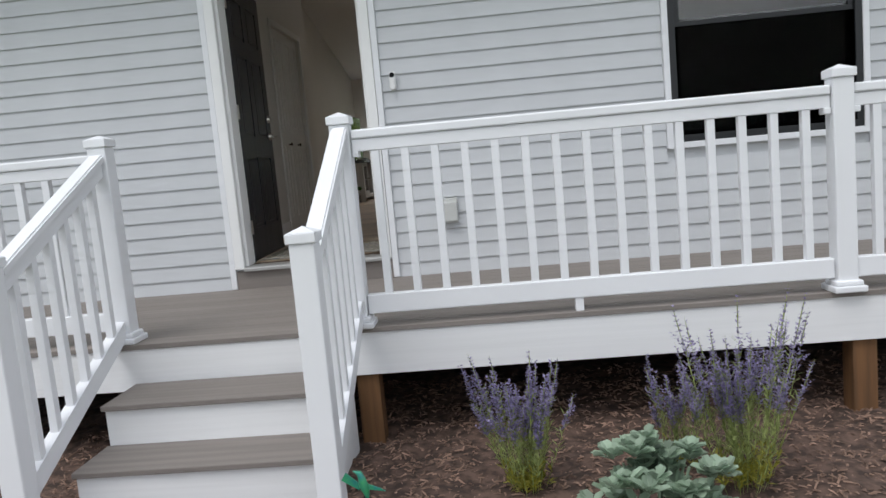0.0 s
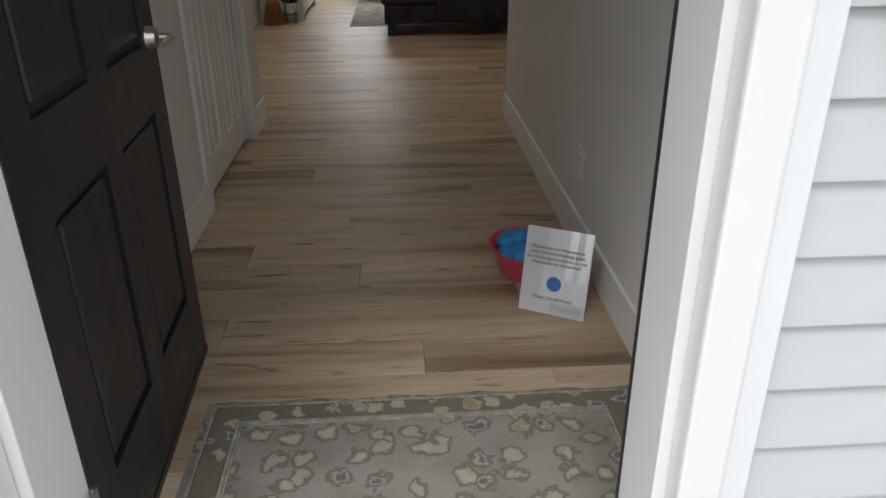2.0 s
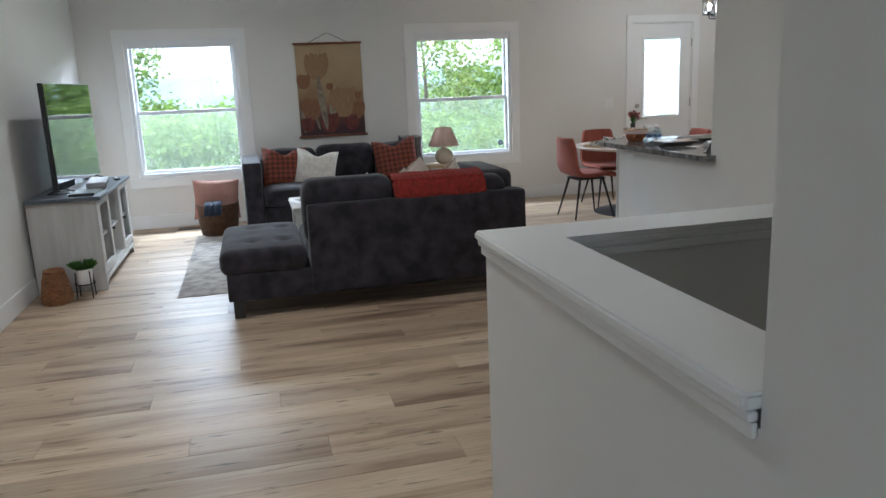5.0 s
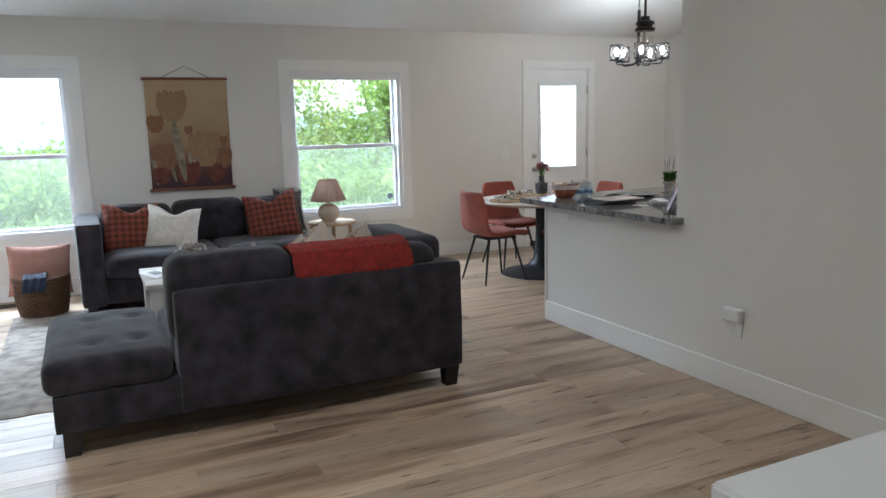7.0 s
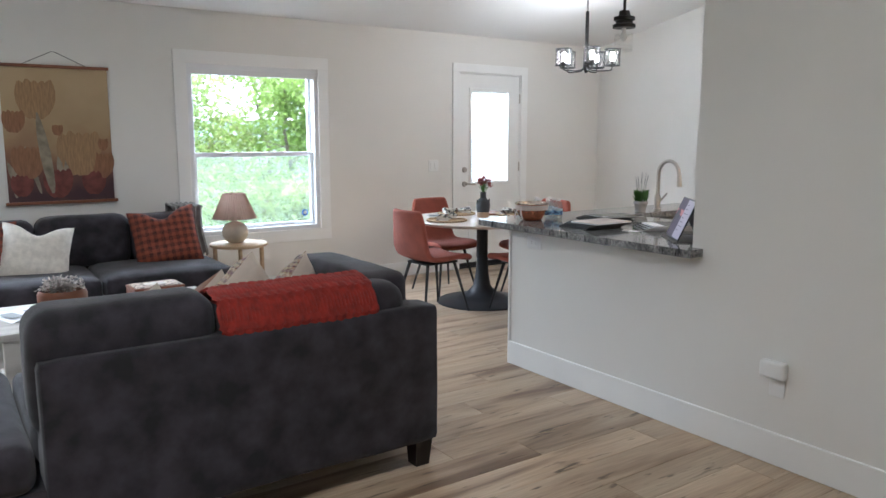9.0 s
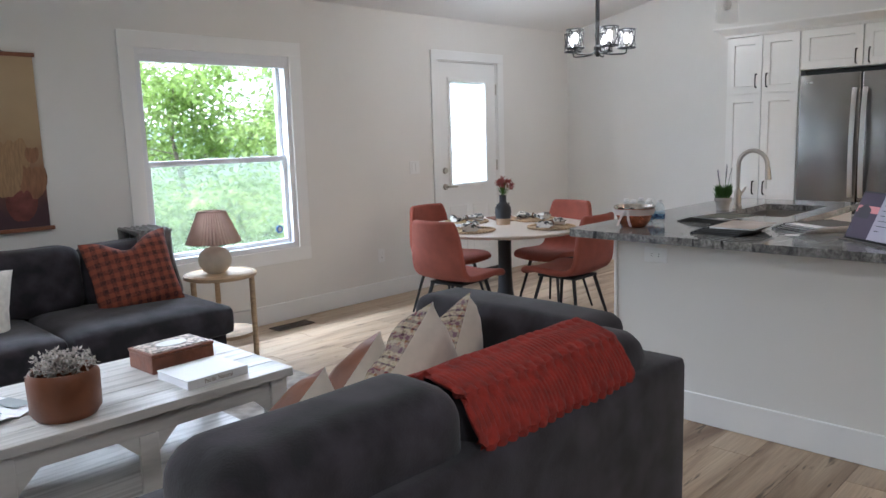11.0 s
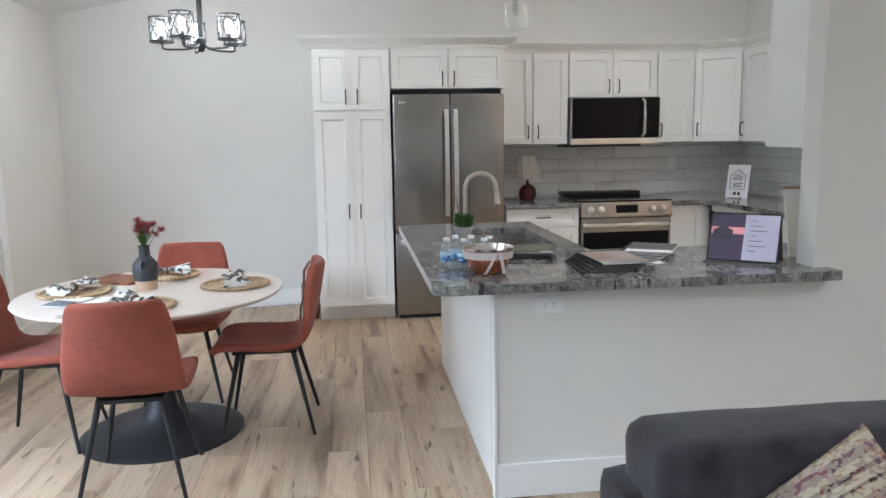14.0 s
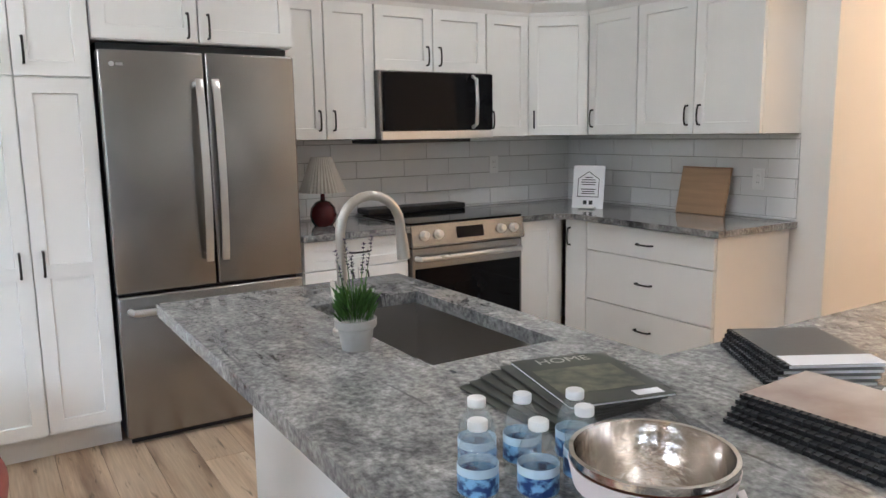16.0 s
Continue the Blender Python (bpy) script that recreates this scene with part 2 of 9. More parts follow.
M_SOIL = pbr("mulch_bed", (0.085, 0.053, 0.040), 0.95, var=0.5, scale=16, bump=1.0, bscale=45, contrast=(0.4, 0.62))
M_LAWN = pbr("lawn", (0.075, 0.115, 0.035), 0.9, var=0.4, scale=0.6, bump=0.8, bscale=30)
M_BLACK = pbr("black_frame", (0.012, 0.013, 0.015), 0.4, var=0.1, bump=0.03)
M_DOOR = pbr("navy_black_door", (0.014, 0.016, 0.022), 0.38, var=0.12, scale=4, bump=0.1, bscale=30, stretch=(6, 6, 0.5))
M_CLOSET = pbr("closet_door_paint", (0.83, 0.825, 0.81), 0.45, var=0.02, scale=3, bump=0.08, bscale=30, stretch=(8, 8, 0.6))
M_NICKEL = pbr("satin_nickel", (0.52, 0.49, 0.45), 0.32, metal=1, var=0.06, bump=0.02)
M_STEEL = pbr("stainless_steel", (0.34, 0.33, 0.32), 0.27, metal=1, var=0.012, scale=1.2, bump=0, stretch=(1, 3, 0.15), rvar=0.015)
M_STEEL_B = pbr("bright_steel", (0.74, 0.73, 0.72), 0.30, metal=1, var=0.04, bump=0.01)
M_SINK = pbr("brushed_sink_steel", (0.48, 0.46, 0.44), 0.30, metal=1, var=0.02, scale=2.0, bump=0.005, rvar=0.03)
M_BGLASS = pbr("black_glass", (0.004, 0.004, 0.005), 0.06, var=0.05, bump=0, rvar=0.02, spec=0.14)
M_IRON = pbr("black_iron", (0.015, 0.014, 0.014), 0.45, metal=0.3, var=0.1, bump=0.04)
M_HANDLE = pbr("dark_bronze_pull", (0.03, 0.027, 0.025), 0.35, metal=0.7, var=0.1, bump=0)
M_PLASTIC = pbr("white_plastic", (0.80, 0.80, 0.79), 0.4, var=0.01, bump=0)
M_GREYPL = pbr("grey_plastic", (0.55, 0.56, 0.54), 0.5, var=0.03, bump=0.02)
M_GRANITE = granite_mat()
M_PLANK = plank_mat()
M_PANE = thin_pane("window_glass", 0.05)
M_SCREEN = thin_pane("insect_screen", 0.0, veil=0.15, veil_col=(0.46, 0.53, 0.42))
M_GROUT = pbr("pale_grout", (0.36, 0.355, 0.345), 0.9, var=0.05, bump=0.1)
M_TILE = pbr("white_subway_tile", (0.74, 0.74, 0.735), 0.12, var=0.03, scale=2, bump=0.06, bscale=9, rnd=0.03)

# ---- builders ----


def box(bm, x0, x1, y0, y1, z0, z1, bevel=0.0, segs=2):
    r = bmesh.ops.create_cube(bm, size=1.0)
    vs = r["verts"]
    for v in vs:
        v.co = Vector((x0 + (v.co.x + 0.5) * (x1 - x0), y0 + (v.co.y + 0.5) * (y1 - y0), z0 + (v.co.z + 0.5) * (z1 - z0)))
    if bevel:
        es = list({e for v in vs for e in v.link_edges})
        bmesh.ops.bevel(bm, geom=es, offset=bevel, segments=segs, affect="EDGES", profile=0.5)
    return bm


def boxbm(*a, **k):
    return box(bmesh.new(), *a, **k)


def cyl(bm, p, q, r0, r1=None, n=16, cap=True):
    """A tapered rod from p to q."""
    p, q = Vector(p), Vector(q)
    d = q - p
    r1 = r0 if r1 is None else r1
    m = Matrix.Translation((p + q) / 2) @ d.to_track_quat("Z", "Y").to_matrix().to_4x4()
    bmesh.ops.create_cone(bm, cap_ends=cap, segments=n, radius1=r0, radius2=r1, depth=d.length, matrix=m)
    return bm


def lathe(bm, prof, at=(0, 0, 0), n=32):
    """Turns a profile of (radius, height) round the upright axis."""
    rings = []
    for r, z in prof:
        if r < 1e-5:
            rings.append([bm.verts.new((at[0], at[1], at[2] + z))])
        else:
            rings.append([bm.verts.new((at[0] + r * math.cos(2 * math.pi * i / n), at[1] + r * math.sin(2 * math.pi * i / n), at[2] + z)) for i in range(n)])
    for a, b in zip(rings, rings[1:]):
        for i in range(n):
            j = (i + 1) % n
            if len(a) == 1 and len(b) > 1:
                bm.faces.new((a[0], b[j], b[i]))
            elif len(b) == 1 and len(a) > 1:
                bm.faces.new((a[i], a[j], b[0]))
            elif len(a) > 1:
                bm.faces.new((a[i], a[j], b[j], b[i]))
    return bm


def tube(bm, pts, r, n=10):
    """A round tube along a line of points."""
    pts = [Vector(p) for p in pts]
    rings = []
    up = Vector((0.3, 0.2, 1)).normalized()
    for i, p in enumerate(pts):
        d = (pts[min(i + 1, len(pts) - 1)] - pts[max(i - 1, 0)]).normalized()
        a = d.cross(up)
        if a.length < 1e-3:
            a = d.cross(Vector((1, 0, 0)))
        a.normalize()
        b = d.cross(a)
        rr = r[i] if isinstance(r, (list, tuple)) else r
        rings.append([bm.verts.new(p + rr * (math.cos(2 * math.pi * k / n) * a + math.sin(2 * math.pi * k / n) * b)) for k in range(n)])
    for u, v in zip(rings, rings[1:]):
        for k in range(n):
            bm.faces.new((u[k], u[(k + 1) % n], v[(k + 1) % n], v[k]))
    bm.faces.new(rings[0])
    bm.faces.new(list(reversed(rings[-1])))
    return bm


def prism(bm, poly, axis, a, b):
    """A flat outline (2D points) pushed along an axis from a to b. axis x: points are (y, z); y: (x, z); z: (x, y)."""
    def at(p, h):
        return {"x": (h, p[0], p[1]), "y": (p[0], h, p[1]), "z": (p[0], p[1], h)}[axis]
    lo = [bm.verts.new(at(p, a)) for p in poly]
    hi = [bm.verts.new(at(p, b)) for p in poly]
    n = len(poly)
    bm.faces.new(lo)
    bm.faces.new(list(reversed(hi)))
    for i in range(n):
        bm.faces.new((lo[i], hi[i], hi[(i + 1) % n], lo[(i + 1) % n]))
    return bm


def part(name, bm, material, parent=None, label="", smooth=False, at=None):
    bmesh.ops.recalc_face_normals(bm, faces=bm.faces)
    me = bpy.data.meshes.new(name)
    bm.to_mesh(me)
    bm.free()
    me.materials.append(material)
    if smooth:
        me.polygons.foreach_set("use_smooth", [True] * len(me.polygons))
        me.set_sharp_from_angle(angle=radians(38))
    ob = new(name, me)
    if parent is not None:
        ob.parent = parent
    if at is not None:
        ob.matrix_basis = at
    if label:
        tagged(ob, label)
    return ob


def thing(name, label, category, group="", at=None, kind=""):
    ob = new(name)
    ob.empty_display_size = 0.1
    if at is not None:
        ob.matrix_basis = at
    return tagged(ob, label, category, group, kind)


def struct(ob, label, category):
    return tagged(ob, label, category, "", "structure")


def wall_boxes(bm, axis, a0, a1, t0, t1, z0, z1, holes):
    """Wall boxes along an axis between a0 and a1, with holes (a, b, low, high)."""
    def put(u0, u1, w0, w1):
        if u1 - u0 > 1e-4 and w1 - w0 > 1e-4:
            if axis == "x":
                box(bm, u0, u1, t0, t1, w0, w1)
            else:
                box(bm, t0, t1, u0, u1, w0, w1)
    pos = a0
    for h0, h1, lo, hi in sorted(holes):
        put(pos, h0, z0, z1)
        put(h0, h1, z0, lo)
        put(h0, h1, hi, z1)
        pos = h1
    put(pos, a1, z0, z1)
    return bm


# ---- plan ----
YF = 5.735           # outer face of the front wall
YI = 5.895           # its inner face
YB = 16.25           # back wall
XL, XHL, XHR = -2.92, -2.22, -0.733   # left living wall, hall walls
XK, XR = 1.70, 5.40  # wall between living room and kitchen, kitchen wall
YK = 10.37           # kitchen's short wall
YC = 12.08           # where the full wall ends at the counter
RIDGE = 11.07
DECK, GROUND = -0.172, -0.80


def zc(y):
    return 2.42 + 0.2 * (YB - max(y, RIDGE)) - 0.2 * max(0, RIDGE - y)


W1 = (-2.46, -1.33, 0.555, 1.99)
W2 = (0.615, 1.785, 0.555, 1.99)
BD = (3.37, 4.20, 0.0, 2.05)
FW = (1.02, 2.25, 0.58, 2.02)
FD = (-1.985, -0.998, -0.02, 2.05)

# ---- structure ----
wall_back = struct(part("wall_back", wall_boxes(bmesh.new(), "x", XL - 0.14, XR + 0.14, YB, YB + 0.16, -0.3, 2.42, [W1, W2, BD]), M_WALL),
                   "off-white painted wall with two windows and a door", "wall")


def sloped_wall(name, x0, x1, ya, yb, label, z0=-0.1):
    ys = sorted({ya, yb, *([RIDGE] if ya < RIDGE < yb else [])})
    poly = [(ya, z0), (yb, z0)] + [(y, zc(y)) for y in reversed(ys)]
    return struct(part(name, prism(bmesh.new(), poly, "x", x0, x1), M_WALL), label, "wall")


sloped_wall("wall_left", XL - 0.14, XL, 9.40, YB, "off-white painted living room wall behind the television")
sloped_wall("wall_kitchen", XR, XR + 0.14, YI, YB, "off-white painted wall behind the kitchen cabinets")
sloped_wall("wall_middle", XK, XK + 0.12, 7.82, YC, "off-white painted wall between living room and kitchen", -1.2)
sloped_wall("wall_hall_right", XHR, XHR + 0.12, YI, 8.37, "off-white painted hall wall beside the stairwell", -1.2)
struct(part("wall_kitchen_south", prism(bmesh.new(), [(3.42, -0.1), (XR, -0.1), (XR, zc(YK)), (3.42, zc(YK))], "y", YK - 0.12, YK), M_WALL),
       "off-white painted kitchen wall that ends at a passage", "wall")
struct(part("wall_peninsula", box(bmesh.new(), XK, XK + 0.12, YC, 13.38, -0.05, 0.845), M_WALL), "low off-white wall under the stone counter", "wall")
struct(part("wall_front_room", prism(bmesh.new(), [(XHR + 0.12, -1.2), (XR, -1.2), (XR, zc(7.82)), (XHR + 0.12, zc(7.82))], "y", 7.70, 7.82), M_WALL), "off-white wall behind the front room", "wall")
struct(part("floor_front_room", box(bmesh.new(), XHR + 0.12, XR, YI, 7.70, -0.30, -0.014), M_WALL), "plain floor of the dim front room", "floor")
struct(part("wall_passage_side", box(bmesh.new(), 3.42, 3.54, 7.82, YK - 0.12, -0.1, zc(7.82)), M_WALL), "off-white side wall of the passage", "wall")
bm = wall_boxes(bmesh.new(), "y", YI, 9.40, XHL - 0.12, XHL, -0.1, 2.9, [(7.93, 9.0, -0.02, 2.05)])
struct(part("wall_hall_left", bm, M_WALL), "off-white hall wall with a closet opening", "wall")
struct(part("wall_closet_back", box(bmesh.new(), XL, XHL - 0.12, 9.28, 9.40, -0.1, 3.1), M_WALL), "off-white wall at the end of the closet", "wall")
struct(part("wall_closet_inner", box(bmesh.new(), XL - 0.12, XL, YI, 9.40, -0.1, 3.1), M_WALL), "off-white wall at the back of the closet", "wall")
# low wall round the stairwell
bm = bmesh.new()
box(bm, XHR, XHR + 0.12, 8.37, 9.40, -1.2, 1.022)
box(bm, XHR + 0.12, XK, 9.28, 9.40, -1.2, 1.022)
low_wall = struct(part("wall_stairwell", bm, M_WALL), "low off-white wall round the stairwell", "wall")
bm = bmesh.new()
cx0, cx1 = XHR - 0.022, XHR + 0.142
prism(bm, [(cx0, 8.372), (cx1, 8.372), (cx1, 9.258), (XK - 0.002, 9.258), (XK - 0.002, 9.422), (cx0, 9.422)], "z", 1.044, 1.066)
bmesh.ops.bevel(bm, geom=bm.edges[:], offset=0.005, segments=2, affect="EDGES")
struct(part("trim_stair_cap", bm, M_TRIM, smooth=True), "white painted cap board of the low wall", "trim")
for k, (o, z0, z1) in enumerate(((0.016, 1.030, 1.0435), (0.010, 1.008, 1.0295))):
    bm = bmesh.new()
    box(bm, XHR - o, XHR - 0.0005, 8.372, 9.40 + o, z0, z1, 0.004)
    box(bm, XHR, XK - 0.002, 9.4005, 9.40 + o, z0, z1, 0.004)
    box(bm, XHR + 0.1205, XHR + 0.12 + o, 8.372, 9.2795, z0, z1, 0.004)
    box(bm, XHR + 0.12 + o, XK - 0.002, 9.28 - o, 9.2795, z0, z1, 0.004)
    struct(part("trim_stair_moulding", bm, M_TRIM), "white moulding under the cap board", "trim")
struct(part("stairwell_floor", box(bmesh.new(), XHR + 0.12, XK, 7.82, 9.28, -1.25, -1.2), M_WALL), "pale landing at the bottom of the stairwell", "floor")

# ceilings
for nm, y0, y1, x0, x1 in (("ceiling_back", RIDGE, YB + 0.02, XL - 0.14, XR + 0.14), ("ceiling_front", YI - 0.02, RIDGE, XL - 0.14, XR + 0.14)):
    bm = bmesh.new()
    vs = [bm.verts.new((x, y, zc(y) + dz)) for dz in (0, 0.12) for x, y in ((x0, y0), (x1, y0), (x1, y1), (x0, y1))]
    for f in ((0, 1, 2, 3), (7, 6, 5, 4), (0, 4, 5, 1), (1, 5, 6, 2), (2, 6, 7, 3), (3, 7, 4, 0)):
        bm.faces.new([vs[i] for i in f])
    struct(part(nm, bm, M_CEIL), "white sloping ceiling of the vaulted room", "ceiling")

# sub-floor; the planks lie on it
bm = bmesh.new()
box(bm, XL - 0.14, XHR, YI, 9.40, -0.30, -0.014)
box(bm, XL - 0.14, XK + 0.12, 9.40, YB, -0.30, -0.014)
box(bm, XK + 0.12, XR, 7.82, YB, -0.30, -0.014)
floor = struct(part("floor", bm, pbr("floor_gap", (0.10, 0.065, 0.04), 0.8)), "light oak plank floor with brown streaks", "floor")

# front wall with siding
bm = wall_boxes(bmesh.new(), "x", -7.0, 7.0, YF + 0.02, YI, -0.9, 3.2, [FD, FW])
front_wall = struct(part("wall_front", bm, M_SIDING), "white clapboard house front on a porch deck", "wall")
struct(part("wall_front_lining", wall_boxes(bmesh.new(), "x", XL, XK, YI + 0.002, YI + 0.012, -0.01, 2.42, [(FD[0] - 0.001, FD[1] + 0.001, -0.01, FD[3] + 0.001), FW]), M_WALL), "off-white inner face of the entry wall", "wall")
# unseen overhang, added and drawn forward to shade the upper siding
bm = bmesh.new()
prism(bm, [(-7.0, 0.0), (7.0, 0.0), (7.0, 0.4), (-7.0, 0.4)], "y", 4.9, 5.9)
bmesh.ops.translate(bm, verts=bm.verts, vec=(0, 0, 2.95))
struct(part("roof_eave", bm, M_PVC), "unseen white overhang added to shade the house front", "roof")


def window_back(name, x0, x1, z0, z1):
    w = thing(name, "white double-hung window with a screened lower half", "window", kind="structure")
    c = 0.105
    y = YB - 0.016
    for nm, b in (("casing_head", (x0 - c, x1 + c, z1, z1 + c)), ("casing_left", (x0 - c, x0, z0, z1)), ("casing_right", (x1, x1 + c, z0, z1)), ("casing_sill", (x0 - c, x1 + c, z0 - c, z0))):
        part(nm, boxbm(b[0], b[1], y, YB - 0.0005, b[2], b[3], bevel=0.003), M_TRIM, w)
    # deep white frame
    yf0, yf1 = YB + 0.002, YB + 0.13
    f = 0.038
    bm = bmesh.new()
    for b in ((x0, x1, z1 - f, z1), (x0, x0 + f, z0 + f, z1 - f), (x1 - f, x1, z0 + f, z1 - f), (x0, x1, z0, z0 + f)):
        box(bm, b[0], b[1], yf0, yf1, b[2], b[3], 0.002)
    part("window_frame", bm, M_VINYL, w)
    zm = z0 + (z1 - z0) * 0.475
    for nm, lo, hi, ya in (("lower_sash", z0 + f, zm + 0.022, YB + 0.045), ("upper_sash", zm - 0.02, z1 - f, YB + 0.078)):
        bm = bmesh.new()
        s = 0.032
        for b in ((x0 + f, x1 - f, hi - s, hi), (x0 + f, x1 - f, lo, lo + s), (x0 + f, x0 + f + s, lo + s, hi - s), (x1 - f - s, x1 - f, lo + s, hi - s)):
            box(bm, b[0], b[1], ya, ya + 0.028, b[2], b[3], 0.004)
        sash = part(nm, bm, M_VINYL, w)
        p = part("pane", boxbm(x0 + f + s, x1 - f - s, ya + 0.012, ya + 0.015, lo + s, hi - s), M_PANE, sash)
        p.visible_shadow = False
    sc = part("insect_screen", boxbm(x0 + f, x1 - f, YB + 0.118, YB + 0.119, z0 + f, zm), M_SCREEN, w, "grey insect screen")
    sc.visible_shadow = False
    part("blind_headrail", boxbm(x0 + 0.006, x1 - 0.006, YB + 0.004, YB + 0.04, z1 - 0.085, z1 - 0.012, bevel=0.006), M_VINYL, w, "white rolled-up blind")
    return w


window_back("window_1", *W1)
win2 = window_back("window_2", *W2)
bm = bmesh.new()
cyl(bm, (1.655, YB + 0.055, 0.70), (1.655, YB + 0.0515, 0.70), 0.03, n=24)
stk = part("security_sticker", bm, pbr("blue_sticker", (0.03, 0.12, 0.42), 0.4), win2, "round blue sticker")
bm = bmesh.new()
cyl(bm, (1.655, YB + 0.0513, 0.70), (1.655, YB + 0.0505, 0.70), 0.018, n=6)
part("sticker_mark", bm, M_PLASTIC, stk)

for nm, x0, x1, z0, z1, p in (("window_1_light", *W1, 165), ("window_2_light", *W2, 75), ("back_door_light", 3.54, 4.03, 0.92, 1.86, 45)):
    xm = (x0 + x1) / 2
    lamp(nm, "AREA", p, look((xm, YB + 1.3, 2.62), (xm, YB - 1.6, 1.95)), (0.95, 0.98, 1.0), (x1 - x0) * 3.2, 0.9)

# ---- outside, front ----
def axis_steps(near, far_list):
    return sorted(set(near + far_list))


def ground_z(x, y):
    if y < 5.7:
        return GROUND
    return GROUND - 2.6 * min(1.0, (y - 5.7) / 3.3) + 0.0 * x


bm = bmesh.new()
gx = [-900, -300, -120, -50, -20, -8, -4, 0, 4, 8, 20, 50, 120, 300, 900]
gy = [-900, -300, -100, -30, -10, 0, 3, 5.7, 7, 9, 12, 17, 25, 45, 90, 200, 900]
grid = [[bm.verts.new((x, y, ground_z(x, y) - (0.06 * (y - 25) if 25 < y < 90 else (3.9 if y >= 90 else 0)))) for x in gx] for y in gy]
for j in range(len(gy) - 1):
    for i in range(len(gx) - 1):
        bm.faces.new((grid[j][i], grid[j][i + 1], grid[j + 1][i + 1], grid[j + 1][i]))
struct(part("ground", bm, M_LAWN), "green grassy ground round the house", "ground")

bm = bmesh.new()
nx, ny = 90, 40
vs = [[bm.verts.new((-6 + 12 * i / nx, 0.9 + 4.75 * j / ny, GROUND + 0.015 + 0.035 * noise.noise((i * 0.6, j * 0.6, 0)) + 0.02)) for i in range(nx + 1)] for j in range(ny + 1)]
for j in range(ny):
    for i in range(nx):
        bm.faces.new((vs[j][i], vs[j][i + 1], vs[j + 1][i + 1], vs[j + 1][i]))
struct(part("mulch_bed", bm, M_SOIL), "brown bark mulch bed below the deck", "ground")
rnd = random.Random(4)
vsl, fsl = [], []
for _ in range(16000):
    x, y = rnd.uniform(-2.6, 2.8), rnd.uniform(2.6, 5.2)
    z = GROUND + 0.03 + 0.035 * noise.noise(((x + 6) * nx / 12 * 0.6, (y - 0.9) * ny / 4.75 * 0.6, 0)) + rnd.uniform(0, 0.012)
    m = Matrix.Translation((x, y, z)) @ Euler((rnd.uniform(-0.5, 0.5), rnd.uniform(-0.5, 0.5), rnd.uniform(0, 6.3))).to_matrix().to_4x4()
    a, b, c = rnd.uniform(0.006, 0.024), rnd.uniform(0.003, 0.007), 0.003
    k = len(vsl)
    vsl += [tuple(m @ Vector(p)) for p in ((-a, -b, 0), (a, -b * 0.6, 0), (a * 0.8, b, 0), (-a, b * 0.7, 0), (0, 0, c * 2))]
    fsl += [(k, k + 1, k + 4), (k + 1, k + 2, k + 4), (k + 2, k + 3, k + 4), (k + 3, k, k + 4)]
me = bpy.data.meshes.new("mulch_chips")
me.from_pydata(vsl, [], fsl)
me.materials.append(M_MULCH)
tagged(new("mulch_chips", me), "loose brown bark chips on the bed", "mulch", kind="stuff")

# near-black colour puts the shade under the deck into this face
struct(part("foundation", boxbm(-6, 6, YF - 0.025, YF - 0.002, GROUND - 0.1, -0.41), pbr("under_deck_shade", (0.035, 0.034, 0.033), 0.9, var=0.3, scale=5, bump=0.4)), "foundation wall below the deck, coloured dark as the deck's shade", "foundation")

deck = thing("deck", "grey-brown composite porch deck with white fascia", "deck", kind="structure")
part("frame", boxbm(-6, 6, 4.203, YF, -0.40, DECK - 0.028), M_POSTW, deck)
part("fascia", boxbm(-6, 6, 4.178, 4.198, -0.41, DECK - 0.026, bevel=0.002), M_PVC, deck, "white fascia board")
dw = (YF - 4.168) / 11
for k in range(11):
    part("board", boxbm(-6, 6, 4.168 + k * dw + 0.0015, 4.168 + (k + 1) * dw - 0.0015, DECK - 0.025, DECK, bevel=0.002), M_DECK, deck)
for px in (-0.9, 1.49, 3.9, -3.0):
    p = part("timber_post", boxbm(px - 0.057, px + 0.057, 4.20, 4.314, GROUND - 0.1, -0.41, bevel=0.006), M_POSTW)
    tagged(p, "brown treated timber post under the deck", "post", "deck posts")

steps = thing("porch_steps", "white porch steps with grey-brown treads", "steps", kind="structure")
for k, (z, y0, y1) in enumerate(((-0.36, 3.79, 4.14), (-0.55, 3.50, 3.84))):
    part("riser_box", boxbm(-2.045, -0.965, y0 + 0.02, y1 - 0.001 if k == 0 else 3.808, GROUND - 0.05, z - 0.026, bevel=0.002), M_PVC, steps)
    part("tread", boxbm(-2.055, -0.955, y0, y1 if k == 0 else 3.81, z - 0.025, z, bevel=0.004), M_DECK, steps)


